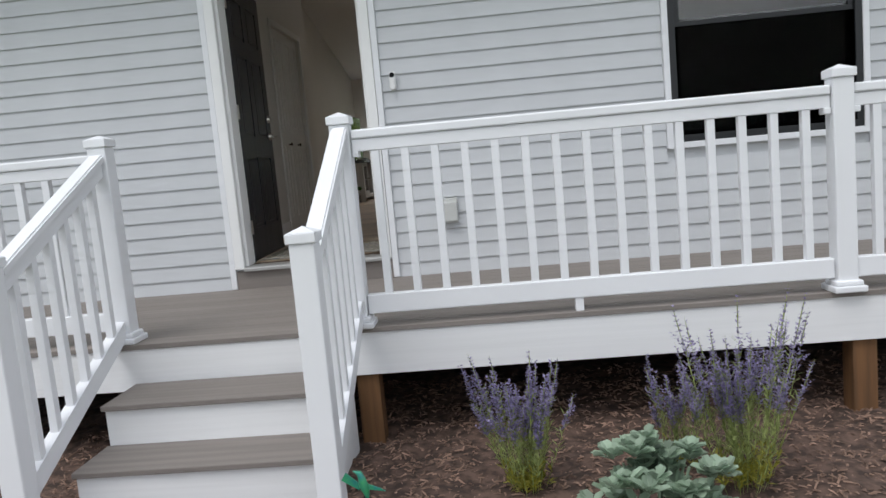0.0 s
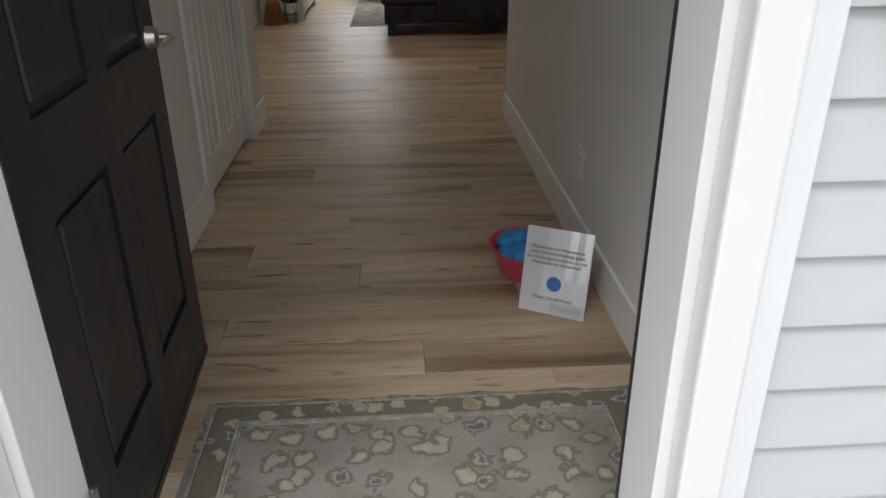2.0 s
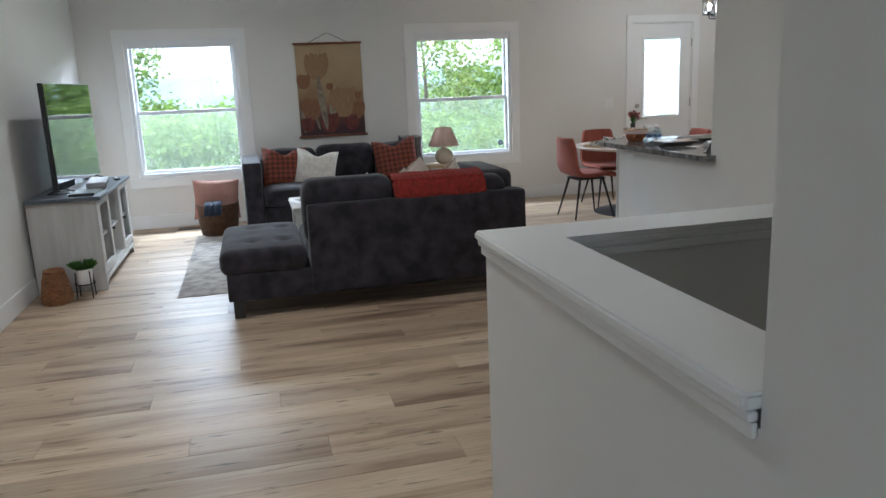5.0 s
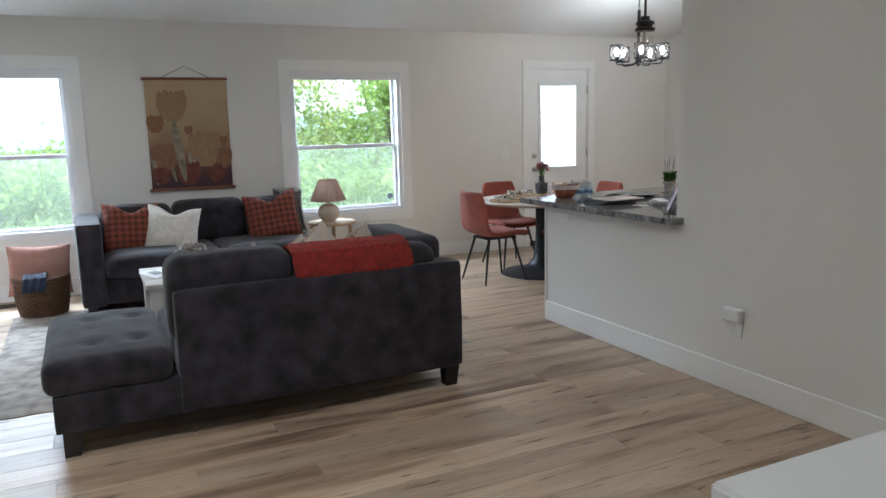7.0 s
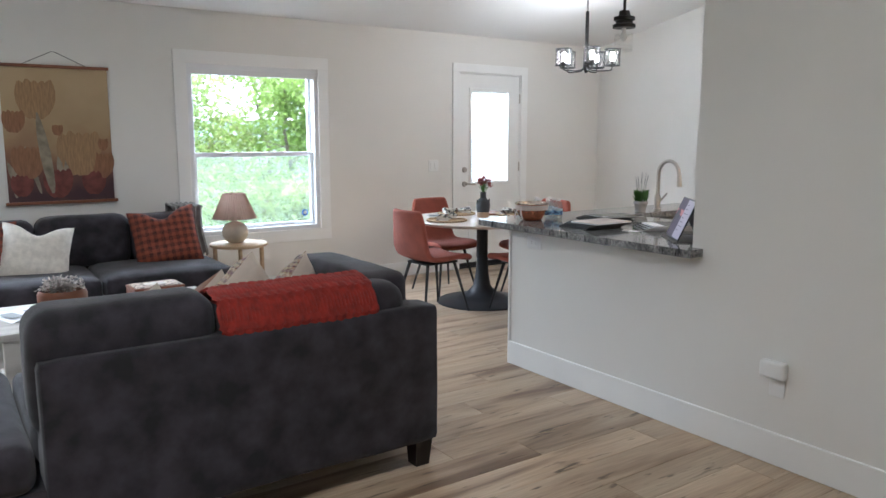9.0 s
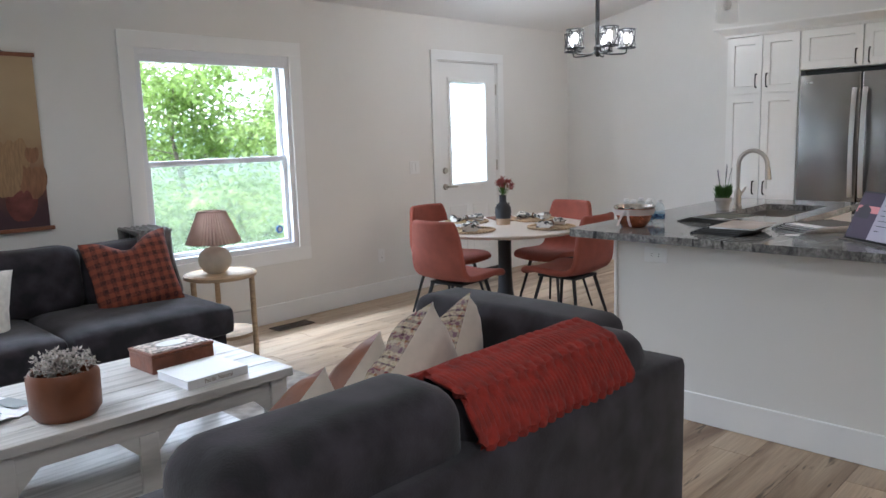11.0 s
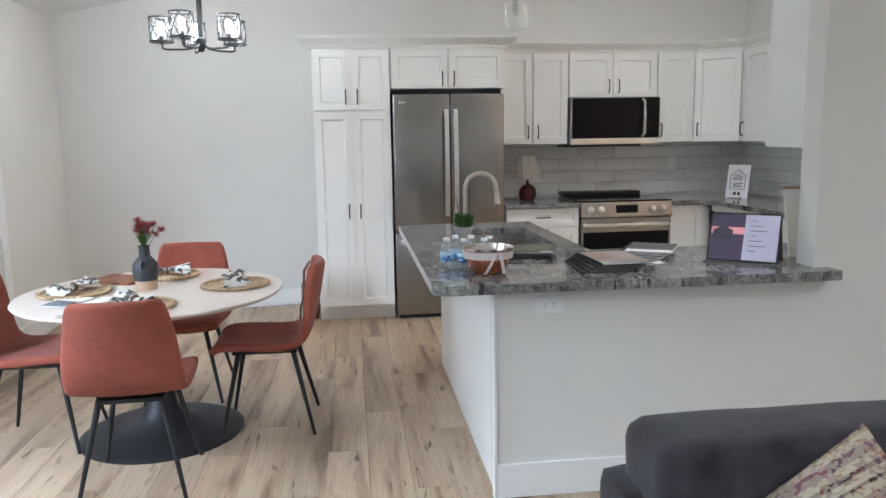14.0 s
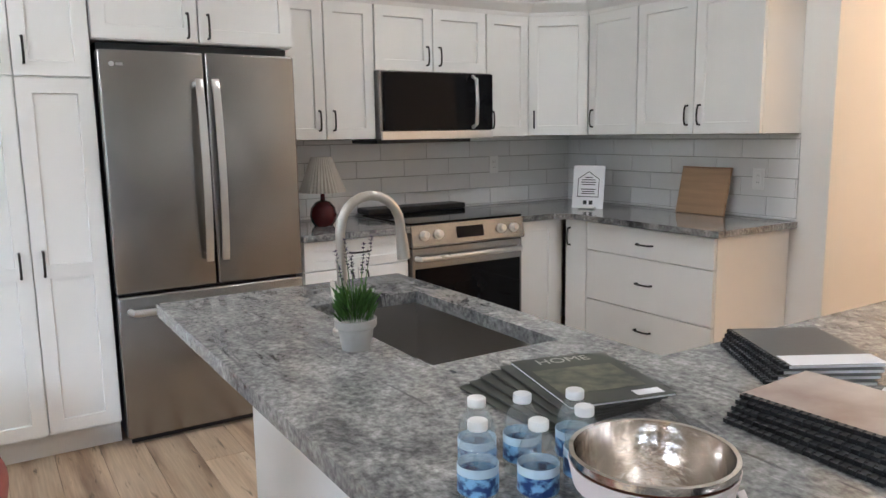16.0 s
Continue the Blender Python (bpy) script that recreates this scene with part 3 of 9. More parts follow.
def rail_post(x, y, z0, z1, skirt):
    p = thing("railing_post", "white vinyl railing post with a pyramid cap", "post", "porch railing posts")
    h = 0.047
    part("shaft", boxbm(x - h, x + h, y - h, y + h, z0, z1 - 0.055, bevel=0.006), M_VINYL, p)
    bm = boxbm(x - h - 0.009, x + h + 0.009, y - h - 0.009, y + h + 0.009, z1 - 0.055, z1 - 0.018, bevel=0.004)
    v0 = [bm.verts.new((x + sx * (h + 0.007), y + sy * (h + 0.007), z1 - 0.0175)) for sx, sy in ((-1, -1), (1, -1), (1, 1), (-1, 1))]
    top = bm.verts.new((x, y, z1 + 0.005))
    for i in range(4):
        bm.faces.new((v0[i], v0[(i + 1) % 4], top))
    part("cap", bm, M_VINYL, p)
    if skirt:
        bm = boxbm(x - h - 0.028, x + h + 0.028, y - h - 0.028, y + h + 0.028, z0, z0 + 0.03, bevel=0.006)
        box(bm, x - h - 0.016, x + h + 0.016, y - h - 0.016, y + h + 0.016, z0 + 0.03, z0 + 0.055, 0.008)
        part("skirt", bm, M_VINYL, p)
    return p


def rail_level(x0, x1, y, block=None):
    r = thing("porch_railing", "white vinyl porch railing with square balusters", "railing", "porch railings")
    bm = boxbm(x0, x1, y - 0.032, y + 0.032, 0.742, 0.786, bevel=0.008)
    box(bm, x0, x1, y - 0.022, y + 0.022, 0.682, 0.741, 0.004)
    part("top_rail", bm, M_VINYL, r)
    bm = boxbm(x0, x1, y - 0.026, y + 0.026, -0.108, -0.012, bevel=0.006)
    part("bottom_rail", bm, M_VINYL, r)
    n = max(1, round((x1 - x0) / 0.138) - 1)
    for i in range(n):
        x = x0 + (x1 - x0) * (i + 0.75) / (n + 0.5)
        part("baluster", boxbm(x - 0.0185, x + 0.0185, y - 0.0185, y + 0.0185, -0.013, 0.683, bevel=0.003), M_VINYL, r)
    for x, s in ((x0, 1), (x1, -1)):
        part("bracket", boxbm(min(x, x + s * 0.03), max(x, x + s * 0.03), y - 0.03, y + 0.03, 0.655, 0.683, bevel=0.004), M_VINYL, r)
    if block is not None:
        part("support_block", boxbm(block - 0.02, block + 0.02, y - 0.02, y + 0.02, DECK, -0.107, bevel=0.002), M_VINYL, r)
    return r


def rail_stair(x, y0, y1, zt0, zt1):
    """A sloping railing from the low end y0 to the deck end y1."""
    r = thing("stair_railing", "white vinyl sloping stair railing with square balusters", "railing", "stair railings")
    drop = 0.84
    bm = prism(bmesh.new(), [(y0, zt0), (y1, zt1), (y1, zt1 - 0.045), (y0, zt0 - 0.045)], "x", x - 0.038, x + 0.038)
    bmesh.ops.bevel(bm, geom=bm.edges[:], offset=0.008, segments=2, affect="EDGES")
    prism(bm, [(y0, zt0 - 0.046), (y1, zt1 - 0.046), (y1, zt1 - 0.11), (y0, zt0 - 0.11)], "x", x - 0.022, x + 0.022)
    part("top_rail", bm, M_VINYL, r)
    part("bottom_rail", prism(bmesh.new(), [(y0, zt0 - drop), (y1, zt1 - drop), (y1, zt1 - drop - 0.09), (y0, zt0 - drop - 0.09)], "x", x - 0.026, x + 0.026), M_VINYL, r)
    n = 6
    for i in range(n):
        f = (i + 0.7) / (n + 0.4)
        y, z = y0 + (y1 - y0) * f, zt0 + (zt1 - zt0) * f
        part("baluster", boxbm(x - 0.0185, x + 0.0185, y - 0.0185, y + 0.0185, z - drop - 0.03, z - 0.10, bevel=0.003), M_VINYL, r)
    return r


YR = 4.208
rail_post(-0.909, YR, DECK, 0.871, True)
rail_post(1.405, YR, DECK, 0.871, True)
rail_post(3.72, YR, DECK, 0.871, True)
rail_post(-2.13, 4.26, DECK, 0.875, True)
rail_post(-4.45, 4.26, DECK, 0.875, True)
rail_post(-0.906, 3.289, GROUND, 0.411, False)
rail_post(-2.13, 3.289, GROUND, 0.411, False)
rail_level(-0.858, 1.354, YR, 0.165)
rail_level(1.456, 3.669, YR, 2.5)
rail_level(-4.40, -2.181, 4.26, -3.3)
rail_stair(-0.906, 3.34, 4.157, 0.315, 0.805)
rail_stair(-2.13, 3.34, 4.209, 0.35, 0.785)

# front window: black frame in white trim
fw = thing("window_3", "black-framed double-hung window in white siding", "window", kind="structure")
x0, x1, z0, z1 = FW
bm = bmesh.new()
for b in ((x0 - 0.04, x0, z0 - 0.04, z1 + 0.04), (x1, x1 + 0.04, z0 - 0.04, z1 + 0.04), (x0, x1, z1, z1 + 0.04), (x0, x1, z0 - 0.04, z0)):
    box(bm, b[0], b[1], YF - 0.022, YF + 0.018, b[2], b[3], 0.003)
part("outer_trim", bm, M_VINYL, fw, "white channel trim")
bm = bmesh.new()
f = 0.045
for b in ((x0, x1, z1 - f, z1), (x0, x0 + f, z0 + f, z1 - f), (x1 - f, x1, z0 + f, z1 - f), (x0, x1, z0, z0 + f)):
    box(bm, b[0], b[1], YF - 0.012, YF + 0.10, b[2], b[3], 0.003)
part("window_frame", bm, M_BLACK, fw)
zm = 1.36
for nm, lo, hi, ya in (("lower_sash", z0 + f, zm + 0.02, YF + 0.04), ("upper_sash", zm - 0.03, z1 - f, YF + 0.01)):
    bm = bmesh.new()
    s = 0.035
    for b in ((x0 + f, x1 - f, hi - s, hi), (x0 + f, x1 - f, lo, lo + s), (x0 + f, x0 + f + s, lo + s, hi - s), (x1 - f - s, x1 - f, lo + s, hi - s)):
        box(bm, b[0], b[1], ya, ya + 0.026, b[2], b[3], 0.003)
    sash = part(nm, bm, M_BLACK, fw)
    p = part("pane", boxbm(x0 + f + s, x1 - f - s, ya + 0.012, ya + 0.015, lo + s, hi - s), M_PANE, sash)
    p.visible_shadow = False

dark_net = thin_pane("dark_insect_screen", 0.0, (0.30, 0.30, 0.30))
net = part("insect_screen", boxbm(x0 + f, x1 - f, YF + 0.002, YF + 0.003, z0 + f, zm - 0.03), dark_net, fw, "dark insect screen")
net.visible_shadow = False

# entry door frame
ef = thing("door_frame_entry", "white painted entry door frame with an aluminium sill", "door frame", kind="structure")
d0, d1, dz = FD[0], FD[1], FD[3]
for nm, b in (("brickmould", (d0 - 0.062, d0 + 0.006, -0.03, dz + 0.06)), ("brickmould", (d1 - 0.006, d1 + 0.062, -0.03, dz + 0.06))):
    bm = boxbm(b[0], b[1], YF - 0.03, YF + 0.02, b[2], b[3], bevel=0.006)
    part(nm, bm, M_TRIM, ef)
part("brickmould_head", boxbm(d0 + 0.006, d1 - 0.006, YF - 0.03, YF + 0.02, dz, dz + 0.06, bevel=0.006), M_TRIM, ef)
for xx in (d0 - 0.105, d1 + 0.064):
    part("corner_channel", boxbm(xx, xx + 0.041, YF - 0.02, YF + 0.02, DECK + 0.004, dz + 0.1, bevel=0.003), M_VINYL, ef)
for a, b in ((d0 + 0.001, d0 + 0.024), (d1 - 0.024, d1 - 0.001)):
    part("jamb", boxbm(a, b, YF + 0.021, YI + 0.02, -0.012, dz - 0.026, bevel=0.002), M_TRIM, ef)
part("head_jamb", boxbm(d0 + 0.001, d1 - 0.001, YF + 0.021, YI + 0.02, dz - 0.025, dz - 0.002), M_TRIM, ef)
part("weather_strip", boxbm(d1 - 0.0275, d1 - 0.0245, YI + 0.004, YI + 0.012, 0.0, dz - 0.03), M_BLACK, ef, "black weather strip")
bm = boxbm(d0 + 0.001, d1 - 0.001, YF - 0.045, YI + 0.02, -0.045, -0.019, bevel=0.004)
for k in range(7):
    box(bm, d0 + 0.01, d1 - 0.01, YF - 0.035 + k * 0.018, YF - 0.026 + k * 0.018, -0.0188, -0.014)
part("sill", bm, pbr("sill_aluminium", (0.50, 0.495, 0.485), 0.45, metal=0.8, var=0.1), ef, "ribbed aluminium sill")
part("riser_board", boxbm(d0 - 0.062, d1 + 0.062, YF - 0.012, YF + 0.02, DECK, -0.046), M_DECK, ef, "grey-brown riser board")
part("inner_casing", boxbm(d1, d1 + 0.085, YI + 0.012, YI + 0.026, 0.0, dz + 0.085, bevel=0.003), M_TRIM, ef)
part("inner_casing", boxbm(d0 - 0.085, d0, YI + 0.012, YI + 0.026, 0.0, dz + 0.085, bevel=0.003), M_TRIM, ef)


def panel_bm(bm, w, h, t, fields, depth=0.007, rim=0.02):
    """A panelled door leaf: x across, z up, y thickness, with sunken fields (x0, x1, z0, z1) on both faces."""
    box(bm, 0, w, 0.012, t - 0.012, 0, h)
    xs = sorted({0, w, *[f[0] for f in fields], *[f[1] for f in fields]})
    zs = sorted({0, h, *[f[2] for f in fields], *[f[3] for f in fields]})
    for i in range(len(xs) - 1):
        for j in range(len(zs) - 1):
            cx, cz = (xs[i] + xs[i + 1]) / 2, (zs[j] + zs[j + 1]) / 2
            if not any(f[0] < cx < f[1] and f[2] < cz < f[3] for f in fields):
                box(bm, xs[i], xs[i + 1], 0, 0.012, zs[j], zs[j + 1])
                box(bm, xs[i], xs[i + 1], t - 0.012, t, zs[j], zs[j + 1])
    for f in fields:
        if f[1] - f[0] > 3 * rim and f[3] - f[2] > 3 * rim:
            for ya, yb in ((0.002, 0.013), (t - 0.013, t - 0.002)):
                box(bm, f[0] + rim, f[1] - rim, ya, yb, f[2] + rim, f[3] - rim, 0.0045, 1)
    return bm


door = thing("entry_door", "open black panelled entry door with nickel lever", "door", at=pose(-1.958, 5.905, -0.008, 0, 0, 92.5))
flds = [(a, b, z0, z1) for a, b in ((0.12, 0.40), (0.51, 0.79)) for z0, z1 in ((0.24, 0.76), (0.92, 1.50), (1.62, 1.90))]
part("slab", panel_bm(bmesh.new(), 0.905, 2.03, 0.045, flds), M_DOOR, door)
part("sweep", boxbm(0.0, 0.905, -0.003, 0.048, 0.0, 0.03), M_BLACK, door, "black rubber sweep")
for z, rr in ((1.07, 0.03), (0.93, 0.028)):
    bm = bmesh.new()
    cyl(bm, (0.835, -0.022, z), (0.835, 0.0, z), rr * 0.8, rr, 24)
    cyl(bm, (0.835, 0.045, z), (0.835, 0.067, z), rr, rr * 0.8, 24)
    if z < 1:
        tube(bm, [(0.835, -0.03, z), (0.835, -0.055, z), (0.81, -0.06, z), (0.73, -0.058, z - 0.004)], 0.009)
        tube(bm, [(0.835, 0.06, z), (0.835, 0.10, z), (0.81, 0.105, z), (0.73, 0.103, z - 0.004)], 0.009)
    part("lever" if z < 1 else "deadbolt", bm, M_NICKEL, door, "satin nickel hardware", smooth=True)
for z in (0.255, 1.08, 1.85):
    bm = boxbm(-0.045, -0.003, -0.012, -0.009, z - 0.05, z + 0.05, bevel=0.001)
    cyl(bm, (-0.001, -0.006, z - 0.05), (-0.001, -0.006, z + 0.05), 0.006, n=10)
    for dx, dzz in ((-0.012, 0.03), (-0.03, 0.01), (-0.012, -0.03), (-0.03, -0.015)):
        cyl(bm, (dx, -0.0135, z + dzz), (dx, -0.011, z + dzz), 0.004, n=8)
    part("hinge", bm, M_STEEL_B, door, "bright steel hinge")

bell = thing("doorbell", "white video doorbell on the siding", "doorbell")
bm = boxbm(-0.836, -0.790, YF - 0.045, YF - 0.005, 1.097, 1.225, bevel=0.02, segs=4)
part("body", bm, M_PLASTIC, bell, smooth=True)
bm = bmesh.new()
cyl(bm, (-0.813, YF - 0.047, 1.20), (-0.813, YF - 0.044, 1.20), 0.017, n=24)
part("lens", bm, M_BGLASS, bell, "black camera lens")
bm = bmesh.new()
cyl(bm, (-0.813, YF - 0.0475, 1.122), (-0.813, YF - 0.0445, 1.122), 0.016, n=24)
part("button", bm, M_PLASTIC, bell)
ob_ = thing("outdoor_outlet", "pale grey outdoor outlet box on the siding", "outlet")
part("back_box", boxbm(-0.572, -0.452, YF - 0.028, YF - 0.002, 0.175, 0.345, bevel=0.004), M_GREYPL, ob_)
part("cover", boxbm(-0.546, -0.456, YF - 0.062, YF - 0.028, 0.186, 0.322, bevel=0.008), M_GREYPL, ob_)
part("latch", boxbm(-0.513, -0.493, YF - 0.055, YF - 0.04, 0.178, 0.187, bevel=0.002), M_GREYPL, ob_)


# ---- plants in the bed ----
def leaf_material(name, a, b, rough=0.6, thin=0.35):
    m = pbr(name, a, rough, var=0.25, scale=3, bump=0, col2=b, rnd=0.35, island=True)
    n, l = m.node_tree.nodes, m.node_tree.links
    bs, out = n["Principled BSDF"], [x for x in n if x.type == "OUTPUT_MATERIAL"][0]
    src = bs.inputs["Base Color"].links[0].from_socket
    tr = n.new("ShaderNodeBsdfTranslucent")
    l.new(src, tr.inputs["Color"])
    mx = n.new("ShaderNodeMixShader")
    mx.inputs["Fac"].default_value = thin
    l.new(bs.outputs["BSDF"], mx.inputs[1])
    l.new(tr.outputs["BSDF"], mx.inputs[2])
    l.new(mx.outputs["Shader"], out.inputs["Surface"])
    return m


M_STEM = leaf_material("sage_stems", (0.27, 0.33, 0.10), (0.36, 0.42, 0.15))
M_BLOOM = leaf_material("purple_bloom", (0.24, 0.205, 0.38), (0.38, 0.33, 0.52))
M_RUDB = leaf_material("grey_green_leaves", (0.30, 0.41, 0.29), (0.44, 0.55, 0.42))
M_YELLOW = leaf_material("yellow_green", (0.32, 0.30, 0.03), (0.38, 0.36, 0.06))


def blade(vl, fl, p, d, length, width, up=(0, 0, 1), bend=0.0):
    """A thin leaf of two folded quads from p along d."""
    d = Vector(d).normalized()
    s = d.cross(Vector(up))
    if s.length < 1e-3:
        s = Vector((1, 0, 0))
    s.normalize()
    q = Vector(p)
    mid = q + d * length * 0.5 + Vector((0, 0, bend * length * 0.3))
    tip = q + d * length - Vector((0, 0, bend * length * 0.4))
    k = len(vl)
    vl += [tuple(q), tuple(mid + s * width * 0.5), tuple(tip), tuple(mid - s * width * 0.5)]
    fl += [(k, k + 1, k + 2), (k, k + 2, k + 3)]


def raw(name, vl, fl, material, parent, label=""):
    me = bpy.data.meshes.new(name)
    me.from_pydata(vl, [], fl)
    me.materials.append(material)
    ob = new(name, me)
    ob.parent = parent
    if label:
        tagged(ob, label)
    return ob


def lavender(x, y, h, r, seed, n=46):
    rg = random.Random(seed)
    p = thing("lavender_plant", "flowering purple lavender-like clump in bark mulch", "plant", "flowering clumps")
    st, sf, bl, bf, ye, yf = [], [], [], [], [], []
    for i in range(n):
        a, rr = rg.uniform(0, 6.3), r * math.sqrt(rg.random())
        lean = Vector((math.cos(a) * rr * 1.35, math.sin(a) * rr * 1.0, h * (0.62 + 0.38 * rg.random() ** 1.8)))
        base = Vector((x + math.cos(a) * rr * 0.5, y + math.sin(a) * rr * 0.5, GROUND + 0.03))
        L = lean.length
        dirn = lean / L
        # stem
        for sgm in range(4):
            blade(st, sf, base + dirn * L * sgm / 4, dirn, L / 4 + 0.01, 0.005, (rg.random(), rg.random(), 0.1))
        for _ in range(48):
            f = rg.uniform(0.06, 0.76)
            q = base + dirn * L * f
            if f > 0.24:
                blade(st, sf, q, (rg.uniform(-1, 1), rg.uniform(-1, 1), rg.uniform(0.2, 1.2)), rg.uniform(0.025, 0.055), 0.006)
            else:
                blade(ye, yf, q, (rg.uniform(-1, 1), rg.uniform(-1, 1), rg.uniform(0.1, 0.9)), rg.uniform(0.02, 0.05), 0.011)
        top = rg.uniform(0.60, 0.72)
        for w in range(15):
            f = top + (1 - top) * w / 15
            for _ in range(4 if w < 11 else 3):
                q = base + dirn * L * f
                blade(bl, bf, q, (rg.uniform(-1, 1), rg.uniform(-1, 1), rg.uniform(0, 0.8)), rg.uniform(0.012, 0.024) * (1.25 - 0.5 * w / 15), 0.010)
        for _ in range(2):
            f = rg.uniform(0.62, 0.76)
            q = base + dirn * L * f
            d2 = (dirn + Vector((rg.uniform(-0.5, 0.5), rg.uniform(-0.5, 0.5), 0))).normalized()
            for w in range(7):
                for _ in range(3):
                    blade(bl, bf, q + d2 * 0.013 * w, (rg.uniform(-1, 1), rg.uniform(-1, 1), rg.uniform(0, 0.8)), rg.uniform(0.01, 0.018), 0.008)
    raw("stems", st, sf, M_STEM, p, "thin green stems")
    raw("base_leaves", ye, yf, M_YELLOW, p, "yellow-green lower leaves")
    raw("flower_spikes", bl, bf, M_BLOOM, p, "purple flower spikes")
    return p


lavender(-0.15, 3.55, 0.60, 0.135, 1, 40)
lavender(0.66, 3.45, 0.84, 0.15, 2, 30)
lavender(0.50, 3.70, 0.50, 0.11, 5, 14)
lavender(0.73, 3.50, 0.72, 0.14, 6, 22)

sage = thing("broadleaf_plant", "grey-green broad-leaved plant in bark mulch", "plant")
rg = random.Random(8)
vl, fl = [], []
for _ in range(58):
    a, rr = rg.uniform(0, 6.3), 0.19 * math.sqrt(rg.random())
    c = Vector((0.27 + 1.25 * math.cos(a) * rr, 3.15 + math.sin(a) * rr, GROUND + rg.uniform(0.10, 0.30) + 0.12 * (1 - rr / 0.19)))
    for k in range(9):
        b = k * 2.4 + rg.uniform(-0.3, 0.3)
        d = Vector((math.cos(b), math.sin(b), rg.uniform(0.15, 0.9) + 0.06 * k))
        d.normalize()
        L, W = rg.uniform(0.045, 0.085), rg.uniform(0.032, 0.052)
        s = d.cross(Vector((0, 0, 1))).normalized()
        q = c - Vector((0, 0, 0.02 * (9 - k) / 9))
        i0 = len(vl)
        dn = Vector((0, 0, -1))
        vl += [tuple(q), tuple(q + d * L * 0.45 + s * W * 0.5 + dn * -0.008), tuple(q + d * L * 0.85 + s * W * 0.33), tuple(q + d * L + dn * 0.012),
               tuple(q + d * L * 0.85 - s * W * 0.33), tuple(q + d * L * 0.45 - s * W * 0.5 + dn * -0.008), tuple(q + d * L * 0.5 + dn * 0.006)]
        fl += [(i0, i0 + 1, i0 + 6), (i0 + 1, i0 + 2, i0 + 6), (i0 + 2, i0 + 3, i0 + 6), (i0 + 3, i0 + 4, i0 + 6), (i0 + 4, i0 + 5, i0 + 6), (i0 + 5, i0, i0 + 6)]
raw("leaves", vl, fl, M_RUDB, sage)
bm = bmesh.new()
for _ in range(16):
    a, rr = rg.uniform(0, 6.3), rg.uniform(0.02, 0.14)
    tube(bm, [(0.27 + 0.3 * rr * math.cos(a), 3.15 + 0.3 * rr * math.sin(a), GROUND), (0.27 + rr * math.cos(a), 3.15 + rr * math.sin(a), GROUND + 0.3)], 0.005, 5)
part("stalks", bm, M_RUDB, sage)

bird = thing("garden_ornament", "small teal hummingbird ornament on a garden stake", "ornament")
M_TEAL = pbr("teal_enamel", (0.02, 0.22, 0.24), 0.3, var=0.3, scale=30, col2=(0.05, 0.30, 0.12))
bx, by, bz = -0.70, 2.9, -0.405
bm = bmesh.new()
tube(bm, [(bx, by, GROUND - 0.05), (bx, by, bz - 0.03)], 0.003, 6)
part("stake", bm, M_IRON, bird)
bm = bmesh.new()
tube(bm, [(bx + 0.01, by, bz - 0.05), (bx + 0.006, by, bz - 0.02), (bx, by, bz), (bx - 0.004, by, bz + 0.025), (bx - 0.01, by, bz + 0.04), (bx - 0.03, by, bz + 0.05)], [0.004, 0.012, 0.016, 0.012, 0.010, 0.001], 10)
part("body", bm, M_TEAL, bird, smooth=True)
for s in (-1, 1):
    bm = bmesh.new()
    prism(bm, [(bx + 0.01 * s, bz + 0.005), (bx + 0.055 * s, bz + 0.045 * (1 if s < 0 else -0.3)), (bx + 0.07 * s, bz + 0.02 * (1 if s < 0 else -1.2)), (bx + 0.015 * s, bz - 0.015)], "y", by - 0.002, by + 0.002)
    part("wing", bm, M_TEAL, bird)

# ---- hall ----
M_BASE = M_TRIM


def baseboard(segs):
    """White baseboards; each segment is (x0, x1, y0, y1) of its plan."""
    for s in segs:
        bm = boxbm(s[0], s[1], s[2], s[3], 0.001, 0.143, bevel=0.003, segs=1)
        struct(part("baseboard", bm, M_BASE), "white painted baseboard", "baseboard")


T = 0.014
baseboard([(XHR - T, XHR - 0.0005, YI + 0.03, 9.40 + T), (XHR, XK - 0.001, 9.4005, 9.40 + T),
           (XK - T, XK - 0.0005, 9.415, 13.38), (XHL + 0.0005, XHL + T, YI + 0.03, 7.87), (XHL + 0.0005, XHL + T, 9.06, 9.40 + T),
           (XL + 0.001, XHL + 0.0, 9.4005, 9.40 + T), (XL + 0.0005, XL + T, 9.415, YB - 0.016), (XL + 0.001, BD[0] - 0.09, YB - T, YB - 0.0005),
           (BD[1] + 0.09, XR - 0.015, YB - T, YB - 0.0005), (XR - T, XR - 0.0005, 14.2, YB - 0.001), (3.40, 3.4195, 7.83, 10.36)])

cl = thing("closet_doors", "white bifold closet doors with dark knobs", "closet door")
for k in range(2):
    y = 7.935 + k * 0.531
    leaf = part("door_leaf", panel_bm(bmesh.new(), 0.528, 2.03, 0.034, [(a, b, z0, z1) for a, b in ((0.07, 0.235), (0.293, 0.458)) for z0, z1 in ((0.15, 0.86), (1.02, 1.93))], rim=0.035),
                M_CLOSET, cl, at=pose(-2.25, y, 0.022, 0, 0, 90))
    bm = bmesh.new()
    ky = 0.345 if k == 0 else 0.165
    lathe(bm, [(0, 0), (0.008, 0), (0.007, 0.018), (0.016, 0.024), (0.017, 0.032), (0.010, 0.038), (0, 0.038)], n=18)
    part("knob", bm, M_HANDLE, leaf, "dark bronze knob", smooth=True, at=pose(ky, 0, 0.885, 90))
bm = bmesh.new()
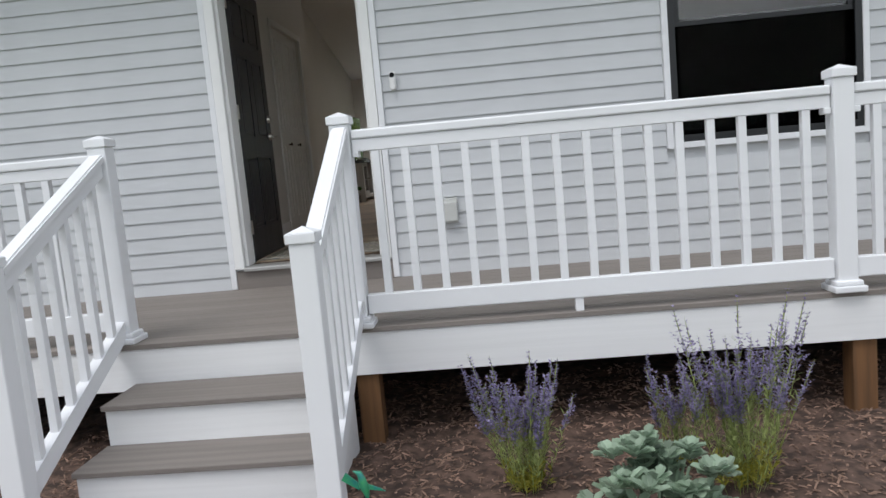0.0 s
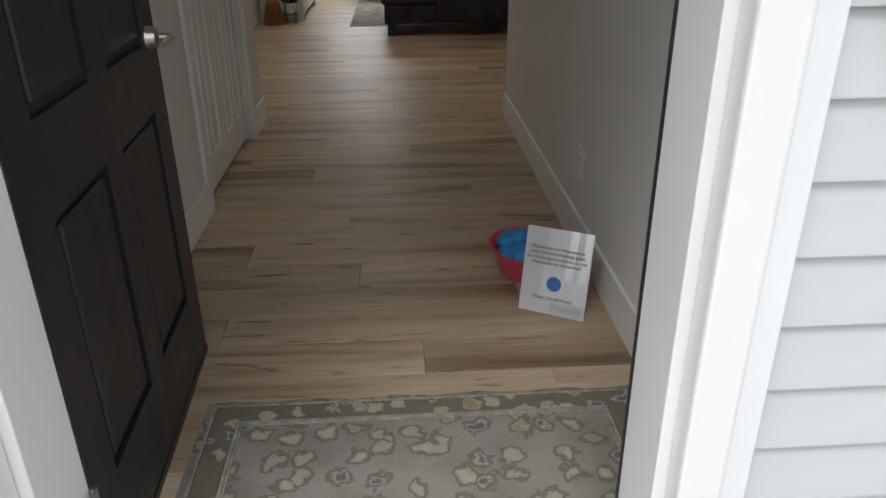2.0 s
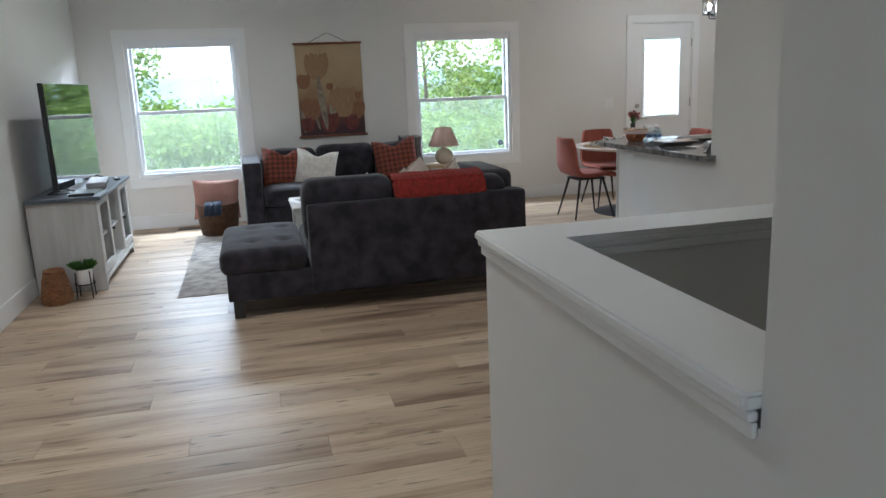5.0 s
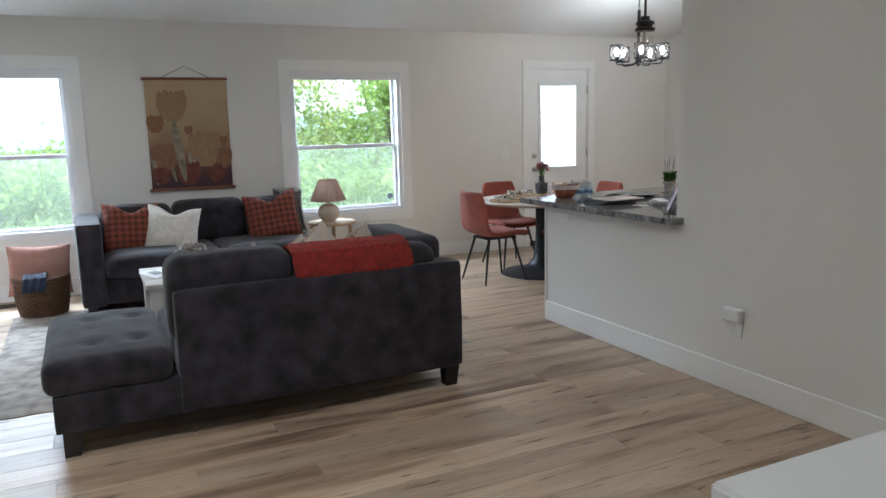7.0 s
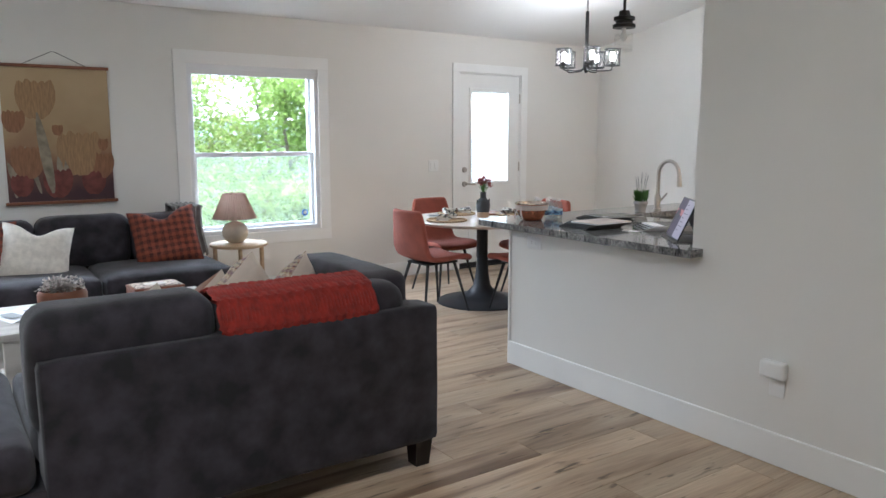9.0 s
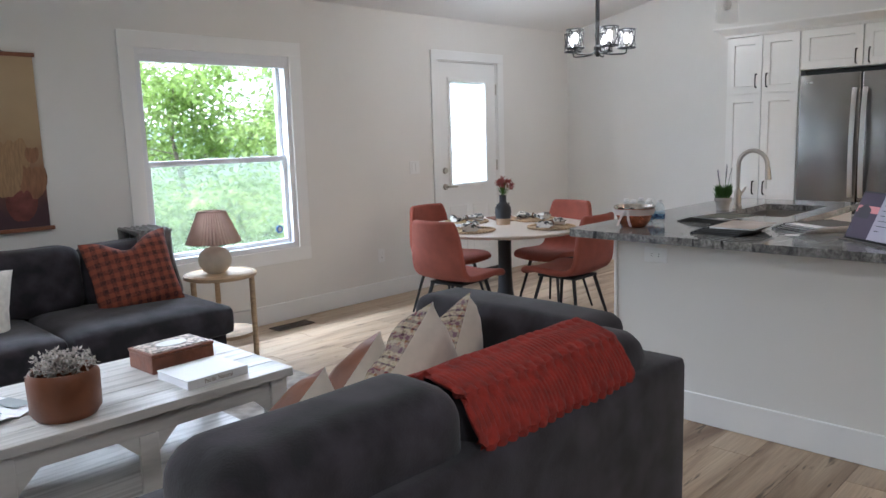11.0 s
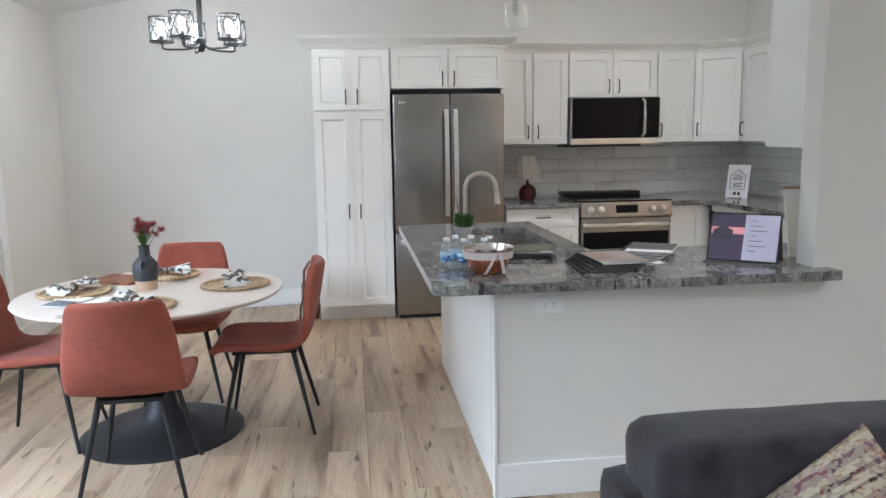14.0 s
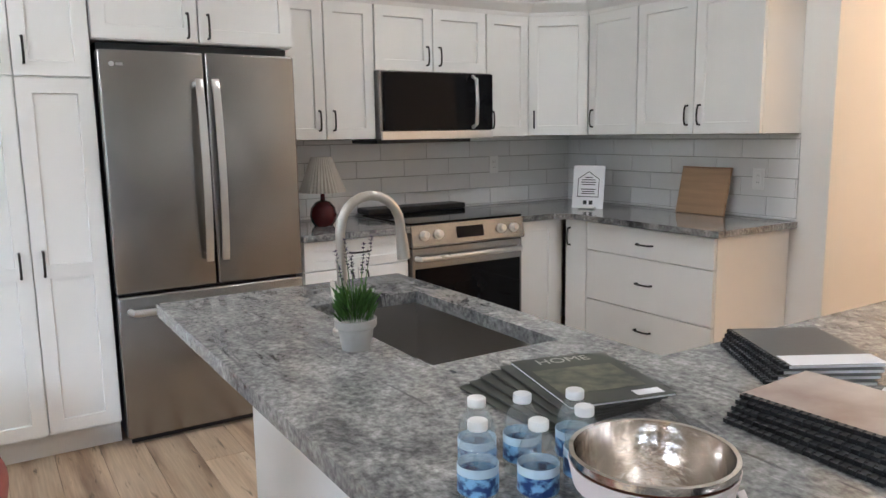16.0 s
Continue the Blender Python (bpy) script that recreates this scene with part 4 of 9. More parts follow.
for b in ((7.87, 7.93, 0.0, 2.05), (9.0, 9.06, 0.0, 2.05), (7.87, 9.06, 2.05, 2.11)):
    box(bm, XHL + 0.0005, XHL + 0.018, b[0], b[1], b[2], b[3], 0.004)
struct(part("trim_closet", bm, M_TRIM), "white casing round the closet doors", "trim")

# entry mat
def motif_material(name, base, base2, halo, petals, scale, size=0.30, rib=220.0):
    """Woven rug: ribs, a mottled ground and scattered flowers with a halo, a pale rim and a coloured heart."""
    m, n, l, b = nodes_of(name)
    tc = n.new("ShaderNodeTexCoord")
    wob = n.new("ShaderNodeTexNoise")
    wob.inputs["Scale"].default_value, wob.inputs["Detail"].default_value = 26.0, 2
    l.new(tc.outputs["Object"], wob.inputs["Vector"])
    add = n.new("ShaderNodeMixRGB")
    add.blend_type, add.inputs["Fac"].default_value = "LINEAR_LIGHT", 0.035
    l.new(tc.outputs["Object"], add.inputs["Color1"])
    l.new(wob.outputs["Color"], add.inputs["Color2"])
    vo = n.new("ShaderNodeTexVoronoi")
    vo.inputs["Scale"].default_value, vo.inputs["Randomness"].default_value = scale, 0.75
    vo.voronoi_dimensions = "2D"
    l.new(add.outputs["Color"], vo.inputs["Vector"])
    gn = n.new("ShaderNodeTexNoise")
    gn.inputs["Scale"].default_value, gn.inputs["Detail"].default_value = 7.0, 6
    l.new(tc.outputs["Object"], gn.inputs["Vector"])
    gr = n.new("ShaderNodeValToRGB")
    gr.color_ramp.elements[0].position, gr.color_ramp.elements[0].color = 0.38, rgb(base)
    gr.color_ramp.elements[1].position, gr.color_ramp.elements[1].color = 0.62, rgb(base2)
    l.new(gn.outputs["Fac"], gr.inputs["Fac"])
    sp = n.new("ShaderNodeSeparateColor")
    l.new(vo.outputs["Color"], sp.inputs["Color"])
    heart = n.new("ShaderNodeValToRGB")
    heart.color_ramp.interpolation = "CONSTANT"
    e = heart.color_ramp.elements
    e[0].color = rgb(petals[0])
    e[1].position, e[1].color = 0.8, rgb(petals[-1])
    for k, c in enumerate(petals[1:-1]):
        q = e.new((k + 1) / len(petals))
        q.color = rgb(c)
    l.new(sp.outputs["Red"], heart.inputs["Fac"])
    last = gr.outputs["Color"]
    for lo, col in ((size, halo), (size * 0.66, petals[0]), (size * 0.46, None)):
        r = n.new("ShaderNodeMapRange")
        r.inputs["From Min"].default_value, r.inputs["From Max"].default_value = lo, lo - 0.05
        r.inputs["To Max"].default_value = 0.85
        l.new(vo.outputs["Distance"], r.inputs["Value"])
        mx = n.new("ShaderNodeMixRGB")
        l.new(r.outputs["Result"], mx.inputs["Fac"])
        l.new(last, mx.inputs["Color1"])
        if col:
            mx.inputs["Color2"].default_value = rgb(col)
        else:
            l.new(heart.outputs["Color"], mx.inputs["Color2"])
        last = mx.outputs["Color"]
    wv = n.new("ShaderNodeTexWave")
    wv.inputs["Scale"].default_value, wv.inputs["Distortion"].default_value = rib / 3.14, 0.6
    l.new(tc.outputs["Object"], wv.inputs["Vector"])
    fn = n.new("ShaderNodeTexNoise")
    fn.inputs["Scale"].default_value, fn.inputs["Detail"].default_value = 260.0, 2
    l.new(tc.outputs["Object"], fn.inputs["Vector"])
    ad = n.new("ShaderNodeMath")
    ad.operation = "ADD"
    l.new(wv.outputs["Fac"], ad.inputs[0])
    l.new(fn.outputs["Fac"], ad.inputs[1])
    r3 = n.new("ShaderNodeMapRange")
    r3.inputs["From Max"].default_value = 1.6
    r3.inputs["To Min"].default_value, r3.inputs["To Max"].default_value = 0.62, 1.25
    l.new(ad.outputs["Value"], r3.inputs["Value"])
    sc = n.new("ShaderNodeVectorMath")
    sc.operation = "SCALE"
    l.new(last, sc.inputs[0])
    l.new(r3.outputs["Result"], sc.inputs["Scale"])
    l.new(sc.outputs["Vector"], b.inputs["Base Color"])
    b.inputs["Roughness"].default_value = 0.95
    bp = n.new("ShaderNodeBump")
    bp.inputs["Strength"].default_value, bp.inputs["Distance"].default_value = 0.5, 0.002
    l.new(ad.outputs["Value"], bp.inputs["Height"])
    l.new(bp.outputs["Normal"], b.inputs["Normal"])
    return m


PALE, SLATE, RUST, OCHRE = (0.42, 0.39, 0.31), (0.085, 0.115, 0.165), (0.40, 0.31, 0.25), (0.30, 0.24, 0.12)
M_MAT = motif_material("entry_mat_weave", (0.30, 0.275, 0.25), (0.24, 0.225, 0.20), (0.165, 0.15, 0.11), ((0.37, 0.345, 0.285), SLATE, RUST, OCHRE, PALE), 12.0, 0.40)
M_BAND = motif_material("entry_mat_band", (0.15, 0.135, 0.10), (0.19, 0.17, 0.13), (0.17, 0.155, 0.115), (PALE, SLATE, PALE, RUST, OCHRE), 14.0, 0.46)
M_RUG = pbr("living_rug_weave", (0.33, 0.30, 0.275), 0.95, var=0.28, scale=9, bump=0.6, bscale=260, col2=(0.44, 0.40, 0.36), contrast=(0.36, 0.60))


def soft_rug(name, x0, x1, y0, y1, t, mat, border=None):
    bm = bmesh.new()
    nx, ny = int((x1 - x0) / 0.06), int((y1 - y0) / 0.06)
    up = [[bm.verts.new((x0 + (x1 - x0) * i / nx, y0 + (y1 - y0) * j / ny + (0.006 * math.sin(i * 1.7) if j in (0, ny) else 0),
                         0.0015 + t * (0.35 if i in (0, nx) or j in (0, ny) else 1) + 0.0015 * noise.noise((i * 0.4, j * 0.4, 2)))) for i in range(nx + 1)] for j in range(ny + 1)]
    for j in range(ny):
        for i in range(nx):
            bm.faces.new((up[j][i], up[j][i + 1], up[j + 1][i + 1], up[j + 1][i]))
    edge = [e for e in bm.edges if e.is_boundary]
    ex = bmesh.ops.extrude_edge_only(bm, edges=edge)
    for v in (g for g in ex["geom"] if isinstance(g, bmesh.types.BMVert)):
        v.co.z = 0.001
    return part(name, bm, mat, smooth=True)


em = thing("entry_mat", "grey-beige patterned entry rug on the plank floor", "rug")
r = soft_rug("rug_body", -1.93, -0.79, 5.90, 6.53, 0.008, M_MAT)
r.parent = em
M_BORD = pbr("rug_border", (0.33, 0.31, 0.265), 0.95, var=0.3, scale=40, bump=0.4, bscale=300)
M_BORD2 = pbr("rug_border_dark", (0.13, 0.12, 0.095), 0.95, var=0.3, scale=30, bump=0.4, bscale=300)
for k, (o, w, mm) in enumerate(((0.022, 0.007, M_BORD), (0.032, 0.058, M_BAND), (0.093, 0.008, M_BORD), (0.104, 0.004, M_BORD))):
    bm = bmesh.new()
    X0, X1, Y0, Y1 = -1.93 + o, -0.79 - o, 5.90 + o, 6.53 - o
    for b in ((X0, X1, Y0, Y0 + w), (X0, X1, Y1 - w, Y1), (X0, X0 + w, Y0 + w, Y1 - w), (X1 - w, X1, Y0 + w, Y1 - w)):
        box(bm, b[0], b[1], b[2], b[3], 0.008, 0.0135)
    part("border_stripe", bm, mm, em)


def text_mesh(body, size, m, material, parent, spacing=1.0, align="CENTER"):
    cu = bpy.data.curves.new("lettering", "FONT")
    cu.body, cu.size, cu.align_x, cu.space_line = body, size, align, spacing
    cu.extrude = 0.0003
    tmp = bpy.data.objects.new("lettering", cu)
    scene.collection.objects.link(tmp)
    bpy.context.view_layer.update()
    me = bpy.data.meshes.new_from_object(tmp.evaluated_get(bpy.context.evaluated_depsgraph_get()))
    bpy.data.objects.remove(tmp)
    bpy.data.curves.remove(cu)
    me.materials.clear()
    me.materials.append(material)
    ob = new("lettering", me)
    ob.parent = parent
    ob.matrix_basis = m
    return ob


M_PAPER = pbr("white_paper", (0.78, 0.78, 0.80), 0.6, var=0.01, bump=0)
M_INK = pbr("black_ink", (0.02, 0.02, 0.022), 0.6, bump=0)
M_ACRYL = thin_pane("clear_acrylic", 0.09)
sg = thing("shoe_notice", "white printed notice in an acrylic stand on the floor", "sign", at=pose(-0.936, 6.925, 0.002, 0, 0, -28.5) @ pose(0, 0, 0, -14))
part("sheet", boxbm(-0.108, 0.108, 0.0, 0.003, 0.003, 0.282), M_PAPER, sg)
part("acrylic_front", boxbm(-0.11, 0.11, -0.004, -0.002, 0.0, 0.284), M_ACRYL, sg)
part("card_pocket", boxbm(0.0, 0.1, -0.012, -0.009, 0.004, 0.045), M_ACRYL, sg)
part("foot", boxbm(-0.11, 0.11, 0.003, 0.085, 0.0, 0.003), M_ACRYL, sg)
UP = pose(0, -0.0046, 0, 90)
text_mesh("Please help our homeowner\nkeep the home looking great\nby removing your shoes or use\nthe booties in the basket!", 0.0155, pose(0, -0.0046, 0.214, 90), M_INK, sg, 1.05)
text_mesh("Thank You So Much!", 0.0155, pose(0, -0.0046, 0.052, 90), M_INK, sg)
bm = bmesh.new()
cyl(bm, (0.0, -0.0042, 0.105), (0.0, -0.005, 0.105), 0.024, n=28)
part("round_logo", bm, pbr("blue_print", (0.05, 0.15, 0.42), 0.5, bump=0), sg, "round blue logo")

bk = thing("shoe_cover_basket", "pink plastic oval basket of blue shoe covers", "basket", at=pose(-0.945, 7.255, 0.0, 0, 0, 25) @ Matrix.Scale(0.88, 4))
bm = bmesh.new()
prof = [(0.0, 0.004), (0.10, 0.004), (0.13, 0.012), (0.165, 0.095), (0.178, 0.115), (0.184, 0.116), (0.182, 0.108), (0.170, 0.092), (0.135, 0.004), (0.1, 0.0), (0, 0)]
lathe(bm, prof[:7] + [(0.186, 0.112), (0.172, 0.09), (0.138, 0.004), (0.1, 0.0), (0, 0.0)], n=40)
bmesh.ops.scale(bm, verts=bm.verts, vec=(0.86, 1.05, 1))
part("tub", bm, pbr("pink_plastic", (0.62, 0.075, 0.13), 0.4, var=0.06, bump=0.02), bk, smooth=True)
rg = random.Random(3)
M_BLUE = pbr("blue_shoe_cover", (0.02, 0.24, 0.52), 0.55, var=0.3, scale=25, bump=0.8, bscale=60)
for k in range(7):
    bm = bmesh.new()
    a = k * 0.9
    bmesh.ops.create_icosphere(bm, subdivisions=4, radius=0.065, matrix=pose(0.07 * math.cos(a) * (k > 0), 0.085 * math.sin(a) * (k > 0), 0.085 + 0.012 * (k % 3), 0, 0, k * 40) @ Matrix.Diagonal((0.8, 1.25, 0.62, 1)))
    for v in bm.verts:
        v.co += v.normal * 0.016 * noise.noise(v.co * 26 + Vector((k, 0, 0))) + v.normal * 0.006 * noise.noise(v.co * 70)
    part("shoe_cover", bm, M_BLUE, bk, "crumpled blue shoe cover", smooth=True)


def outlet(name, label, m, wide=0.072, high=0.115, gangs=1, switch=False):
    """A wall plate; its back lies on the plane y = 0 and it faces -y."""
    o = thing(name, label, "outlet" if not switch else "switch", at=m)
    part("plate", boxbm(-wide / 2, wide / 2, -0.006, -0.0005, -high / 2, high / 2, bevel=0.003), M_PLASTIC, o)
    for g in range(gangs):
        cx = (g - (gangs - 1) / 2) * 0.046
        if switch:
            part("rocker", boxbm(cx - 0.016, cx + 0.016, -0.010, -0.006, -0.033, 0.033, bevel=0.002), M_PLASTIC, o)
        else:
            part("insert", boxbm(cx - (0.034 if wide > high else 0.017), cx + (0.034 if wide > high else 0.017), -0.008, -0.006, -(0.017 if wide > high else 0.034), 0.017 if wide > high else 0.034, bevel=0.002), M_PLASTIC, o)
            for dz in (-0.018, 0.018):
                for dx in (-0.006, 0.006):
                    a_, b_ = (dz, dx) if wide > high else (dx, dz)
                    part("slot", boxbm(cx + a_ - (0.004 if wide > high else 0.001), cx + a_ + (0.004 if wide > high else 0.001), -0.0085, -0.0079, b_ - (0.001 if wide > high else 0.004), b_ + (0.001 if wide > high else 0.004)), M_IRON, o)
    return o


outlet("wall_outlet", "white wall outlet above the baseboard", pose(XHR, 7.452, 0.337, 0, 0, -90))
outlet("wall_switch", "white double light switch beside the back door", pose(3.05, YB, 1.10, 0, 0, 0), 0.118, 0.115, 2, True)
outlet("wall_outlet", "white wall outlet low on the back wall", pose(2.62, YB, 0.37, 0, 0, 0))
outlet("wall_outlet", "white wall outlet low on the dining wall", pose(XR, 15.1, 0.37, 0, 0, -90))

# ---- soft shapes ----
def soft_box(bm, x0, x1, y0, y1, z0, z1, r=0.05, bulge=0.0, cuts=9, wob=0.004, seed=0, tufts=()):
    """A cushion: a box with rounded edges, a swollen top and slight creases."""
    b2 = bmesh.new()
    bmesh.ops.create_cube(b2, size=2.0)
    bmesh.ops.subdivide_edges(b2, edges=b2.edges[:], cuts=cuts, use_grid_fill=True)
    c = Vector(((x0 + x1) / 2, (y0 + y1) / 2, (z0 + z1) / 2))
    h = Vector(((x1 - x0) / 2, (y1 - y0) / 2, (z1 - z0) / 2))
    r = min(r, h.x * 0.98, h.y * 0.98, h.z * 0.98)
    for v in b2.verts:
        u = v.co.copy()
        w = Vector([math.copysign(abs(t) ** 0.72, t) for t in u])
        p = Vector((w.x * h.x, w.y * h.y, w.z * h.z))
        q = Vector((max(-h.x + r, min(h.x - r, p.x)), max(-h.y + r, min(h.y - r, p.y)), max(-h.z + r, min(h.z - r, p.z))))
        d = p - q
        if d.length > 1e-6:
            p = q + d.normalized() * r
        if bulge and u.z > 0:
            p.z += bulge * (1 - u.x ** 2) * (1 - u.y ** 2)
        for tx, ty in tufts:
            dd = ((p.x + c.x - tx) ** 2 + (p.y + c.y - ty) ** 2) ** 0.5
            if u.z > 0.2:
                p.z -= 0.03 * math.exp(-(dd / 0.045) ** 2)
        p += Vector((noise.noise(p * 5 + Vector((seed, 0, 0))), noise.noise(p * 5 + Vector((0, seed, 3))), noise.noise(p * 5 + Vector((7, 0, seed))))) * wob
        v.co = p + c
    me = bpy.data.meshes.new("tmp")
    b2.to_mesh(me)
    b2.free()
    bm.from_mesh(me)
    bpy.data.meshes.remove(me)
    return bm


def pillow_bm(w, h, t, seed=0, n=16, chop=0.0):
    """A stuffed square pillow with pulled-out corners, upright: x across, z up, y thickness."""
    bm = bmesh.new()
    rg = random.Random(seed)
    sides = []
    for s in (1, -1):
        g = []
        for j in range(n + 1):
            row = []
            for i in range(n + 1):
                u, v = 2 * i / n - 1, 2 * j / n - 1
                pinch = 1 - 0.085 * (1 - abs(u * v)) * (u * u + v * v) * 0.9
                th = t / 2 * max(0.0, (1 - u ** 4)) ** 0.6 * max(0.0, (1 - v ** 4)) ** 0.6
                th *= 1 + 0.18 * noise.noise((u * 2.2 + seed, v * 2.2, s * 3))
                dip = chop * h * math.exp(-(u / 0.42) ** 2) * max(0.0, v) ** 2
                row.append((u * w / 2 * pinch, s * th, v * h / 2 * pinch - dip))
            g.append(row)
        sides.append(g)
    front = [[bm.verts.new(p) for p in row] for row in sides[0]]
    back = [[front[j][i] if i in (0, n) or j in (0, n) else bm.verts.new(sides[1][j][i]) for i in range(n + 1)] for j in range(n + 1)]
    for g, fl in ((front, False), (back, True)):
        for j in range(n):
            for i in range(n):
                f = [g[j][i], g[j][i + 1], g[j + 1][i + 1], g[j + 1][i]]
                bm.faces.new(f if not fl else list(reversed(f)))
    return bm


def fabric(name, col, var=0.15, scale=8, bump=0.4, bscale=350, sheen=0.3, **k):
    return pbr(name, col, 0.9, var=var, scale=scale, bump=bump, bscale=bscale, sheen=sheen, **k)


M_SOFA = fabric("slate_microfibre", (0.0128, 0.0103, 0.0140), 0.4, 9, 0.25, 200, 0.14, col2=(0.041, 0.0345, 0.044), contrast=(0.36, 0.66))
M_SOFALEG = pbr("dark_sofa_leg", (0.016, 0.012, 0.010), 0.4, var=0.2)
M_CREAM = fabric("cream_linen", (0.60, 0.54, 0.46), 0.08, 20)
M_IVORY = fabric("ivory_boucle", (0.66, 0.62, 0.56), 0.12, 30, 0.8, 120)
M_RUST = fabric("rust_knit", (0.24, 0.018, 0.010), 0.3, 30, 0.9, 160, 0.04)
M_LEATHER = pbr("tan_leather", (0.17, 0.058, 0.024), 0.42, var=0.25, scale=7, bump=0.25, bscale=60)
M_THROW2 = fabric("grey_throw", (0.20, 0.185, 0.175), 0.35, 15, 0.7, 90)


def checked(name, a, b, c, size):
    """Two-colour plaid weave of crossing bands."""
    m, n, l, bs = nodes_of(name)
    tc = n.new("ShaderNodeTexCoord")
    sp = n.new("ShaderNodeSeparateXYZ")
    l.new(tc.outputs["Object"], sp.inputs["Vector"])
    bands = []
    for axis in ("X", "Z"):
        pp = n.new("ShaderNodeMath")
        pp.operation = "PINGPONG"
        pp.inputs[1].default_value = size
        l.new(sp.outputs[axis], pp.inputs[0])
        st = n.new("ShaderNodeMapRange")
        st.inputs["From Min"].default_value, st.inputs["From Max"].default_value = size * 0.42, size * 0.58
        st.inputs["To Max"].default_value = 0.5
        l.new(pp.outputs["Value"], st.inputs["Value"])
        bands.append(st)
    both = n.new("ShaderNodeMath")
    both.operation = "ADD"
    l.new(bands[0].outputs["Result"], both.inputs[0])
    l.new(bands[1].outputs["Result"], both.inputs[1])
    ck = n.new("ShaderNodeMixRGB")
    ck.inputs["Color1"].default_value, ck.inputs["Color2"].default_value = rgb(a), rgb(b)
    l.new(both.outputs["Value"], ck.inputs["Fac"])
    ns = n.new("ShaderNodeTexNoise")
    ns.inputs["Scale"].default_value = 90
    l.new(tc.outputs["Object"], ns.inputs["Vector"])
    mx = n.new("ShaderNodeMixRGB")
    mx.inputs["Color2"].default_value = rgb(c)
    mr = n.new("ShaderNodeMapRange")
    mr.inputs["From Min"].default_value, mr.inputs["From Max"].default_value, mr.inputs["To Max"].default_value = 0.4, 0.75, 0.6
    l.new(ns.outputs["Fac"], mr.inputs["Value"])
    l.new(mr.outputs["Result"], mx.inputs["Fac"])
    l.new(ck.outputs["Color"], mx.inputs["Color1"])
    l.new(mx.outputs["Color"], bs.inputs["Base Color"])
    bs.inputs["Roughness"].default_value = 0.9
    bp = n.new("ShaderNodeBump")
    bp.inputs["Strength"].default_value, bp.inputs["Distance"].default_value = 0.5, 0.003
    l.new(ns.outputs["Fac"], bp.inputs["Height"])
    l.new(bp.outputs["Normal"], bs.inputs["Normal"])
    return m


M_PLAID = checked("rust_plaid", (0.24, 0.055, 0.028), (0.045, 0.013, 0.012), (0.24, 0.075, 0.04), 0.026)
M_PINKPL = checked("pink_plaid", (0.40, 0.20, 0.16), (0.45, 0.25, 0.20), (0.50, 0.30, 0.25), 0.11)


def embroidered():
    """Cream cloth with bands of plum, olive and black needlework."""
    m, n, l, b = nodes_of("embroidered_cloth")
    tc = n.new("ShaderNodeTexCoord")
    sp = n.new("ShaderNodeSeparateXYZ")
    l.new(tc.outputs["Object"], sp.inputs["Vector"])
    band = n.new("ShaderNodeMath")
    band.operation = "MULTIPLY"
    band.inputs[1].default_value = 8.5
    l.new(sp.outputs["X"], band.inputs[0])
    fr = n.new("ShaderNodeMath")
    fr.operation = "FRACT"
    l.new(band.outputs["Value"], fr.inputs[0])
    r1 = n.new("ShaderNodeValToRGB")
    r1.color_ramp.interpolation = "CONSTANT"
    e = r1.color_ramp.elements
    e[0].position, e[0].color = 0.0, (0.38, 0.31, 0.21, 1)
    e[1].position, e[1].color = 0.92, (0.05, 0.022, 0.028, 1)
    for p, c in ((0.12, (0.03, 0.014, 0.018)), (0.17, (0.36, 0.29, 0.19)), (0.3, (0.11, 0.04, 0.052)), (0.44, (0.19, 0.15, 0.05)), (0.5, (0.38, 0.31, 0.22)), (0.64, (0.13, 0.075, 0.095)), (0.8, (0.38, 0.31, 0.21))):
        k = e.new(p)
        k.color = rgb(c)
    l.new(fr.outputs["Value"], r1.inputs["Fac"])
    vo = n.new("ShaderNodeTexVoronoi")
    vo.inputs["Scale"].default_value, vo.distance = 110, "CHEBYCHEV"
    l.new(tc.outputs["Object"], vo.inputs["Vector"])
    r2 = n.new("ShaderNodeValToRGB")
    r2.color_ramp.interpolation = "CONSTANT"
    e2 = r2.color_ramp.elements
    e2[0].position, e2[0].color = 0.0, (0.05, 0.03, 0.03, 1)
    e2[1].position, e2[1].color = 0.66, (0.55, 0.48, 0.38, 1)
    for p, c in ((0.18, (0.50, 0.44, 0.33)), (0.36, (0.22, 0.13, 0.17)), (0.5, (0.27, 0.05, 0.04)), (0.58, (0.45, 0.40, 0.28))):
        k = e2.new(p)
        k.color = rgb(c)
    l.new(vo.outputs["Color"], r2.inputs["Fac"])
    mx = n.new("ShaderNodeMixRGB")
    mx.inputs["Fac"].default_value = 0.42
    l.new(r1.outputs["Color"], mx.inputs["Color1"])
    l.new(r2.outputs["Color"], mx.inputs["Color2"])
    l.new(mx.outputs["Color"], b.inputs["Base Color"])
    b.inputs["Roughness"].default_value = 0.9
    bp = n.new("ShaderNodeBump")
    bp.inputs["Strength"].default_value, bp.inputs["Distance"].default_value = 0.6, 0.003
    l.new(vo.outputs["Distance"], bp.inputs["Height"])
    l.new(bp.outputs["Normal"], b.inputs["Normal"])
    return m


M_EMB = embroidered()


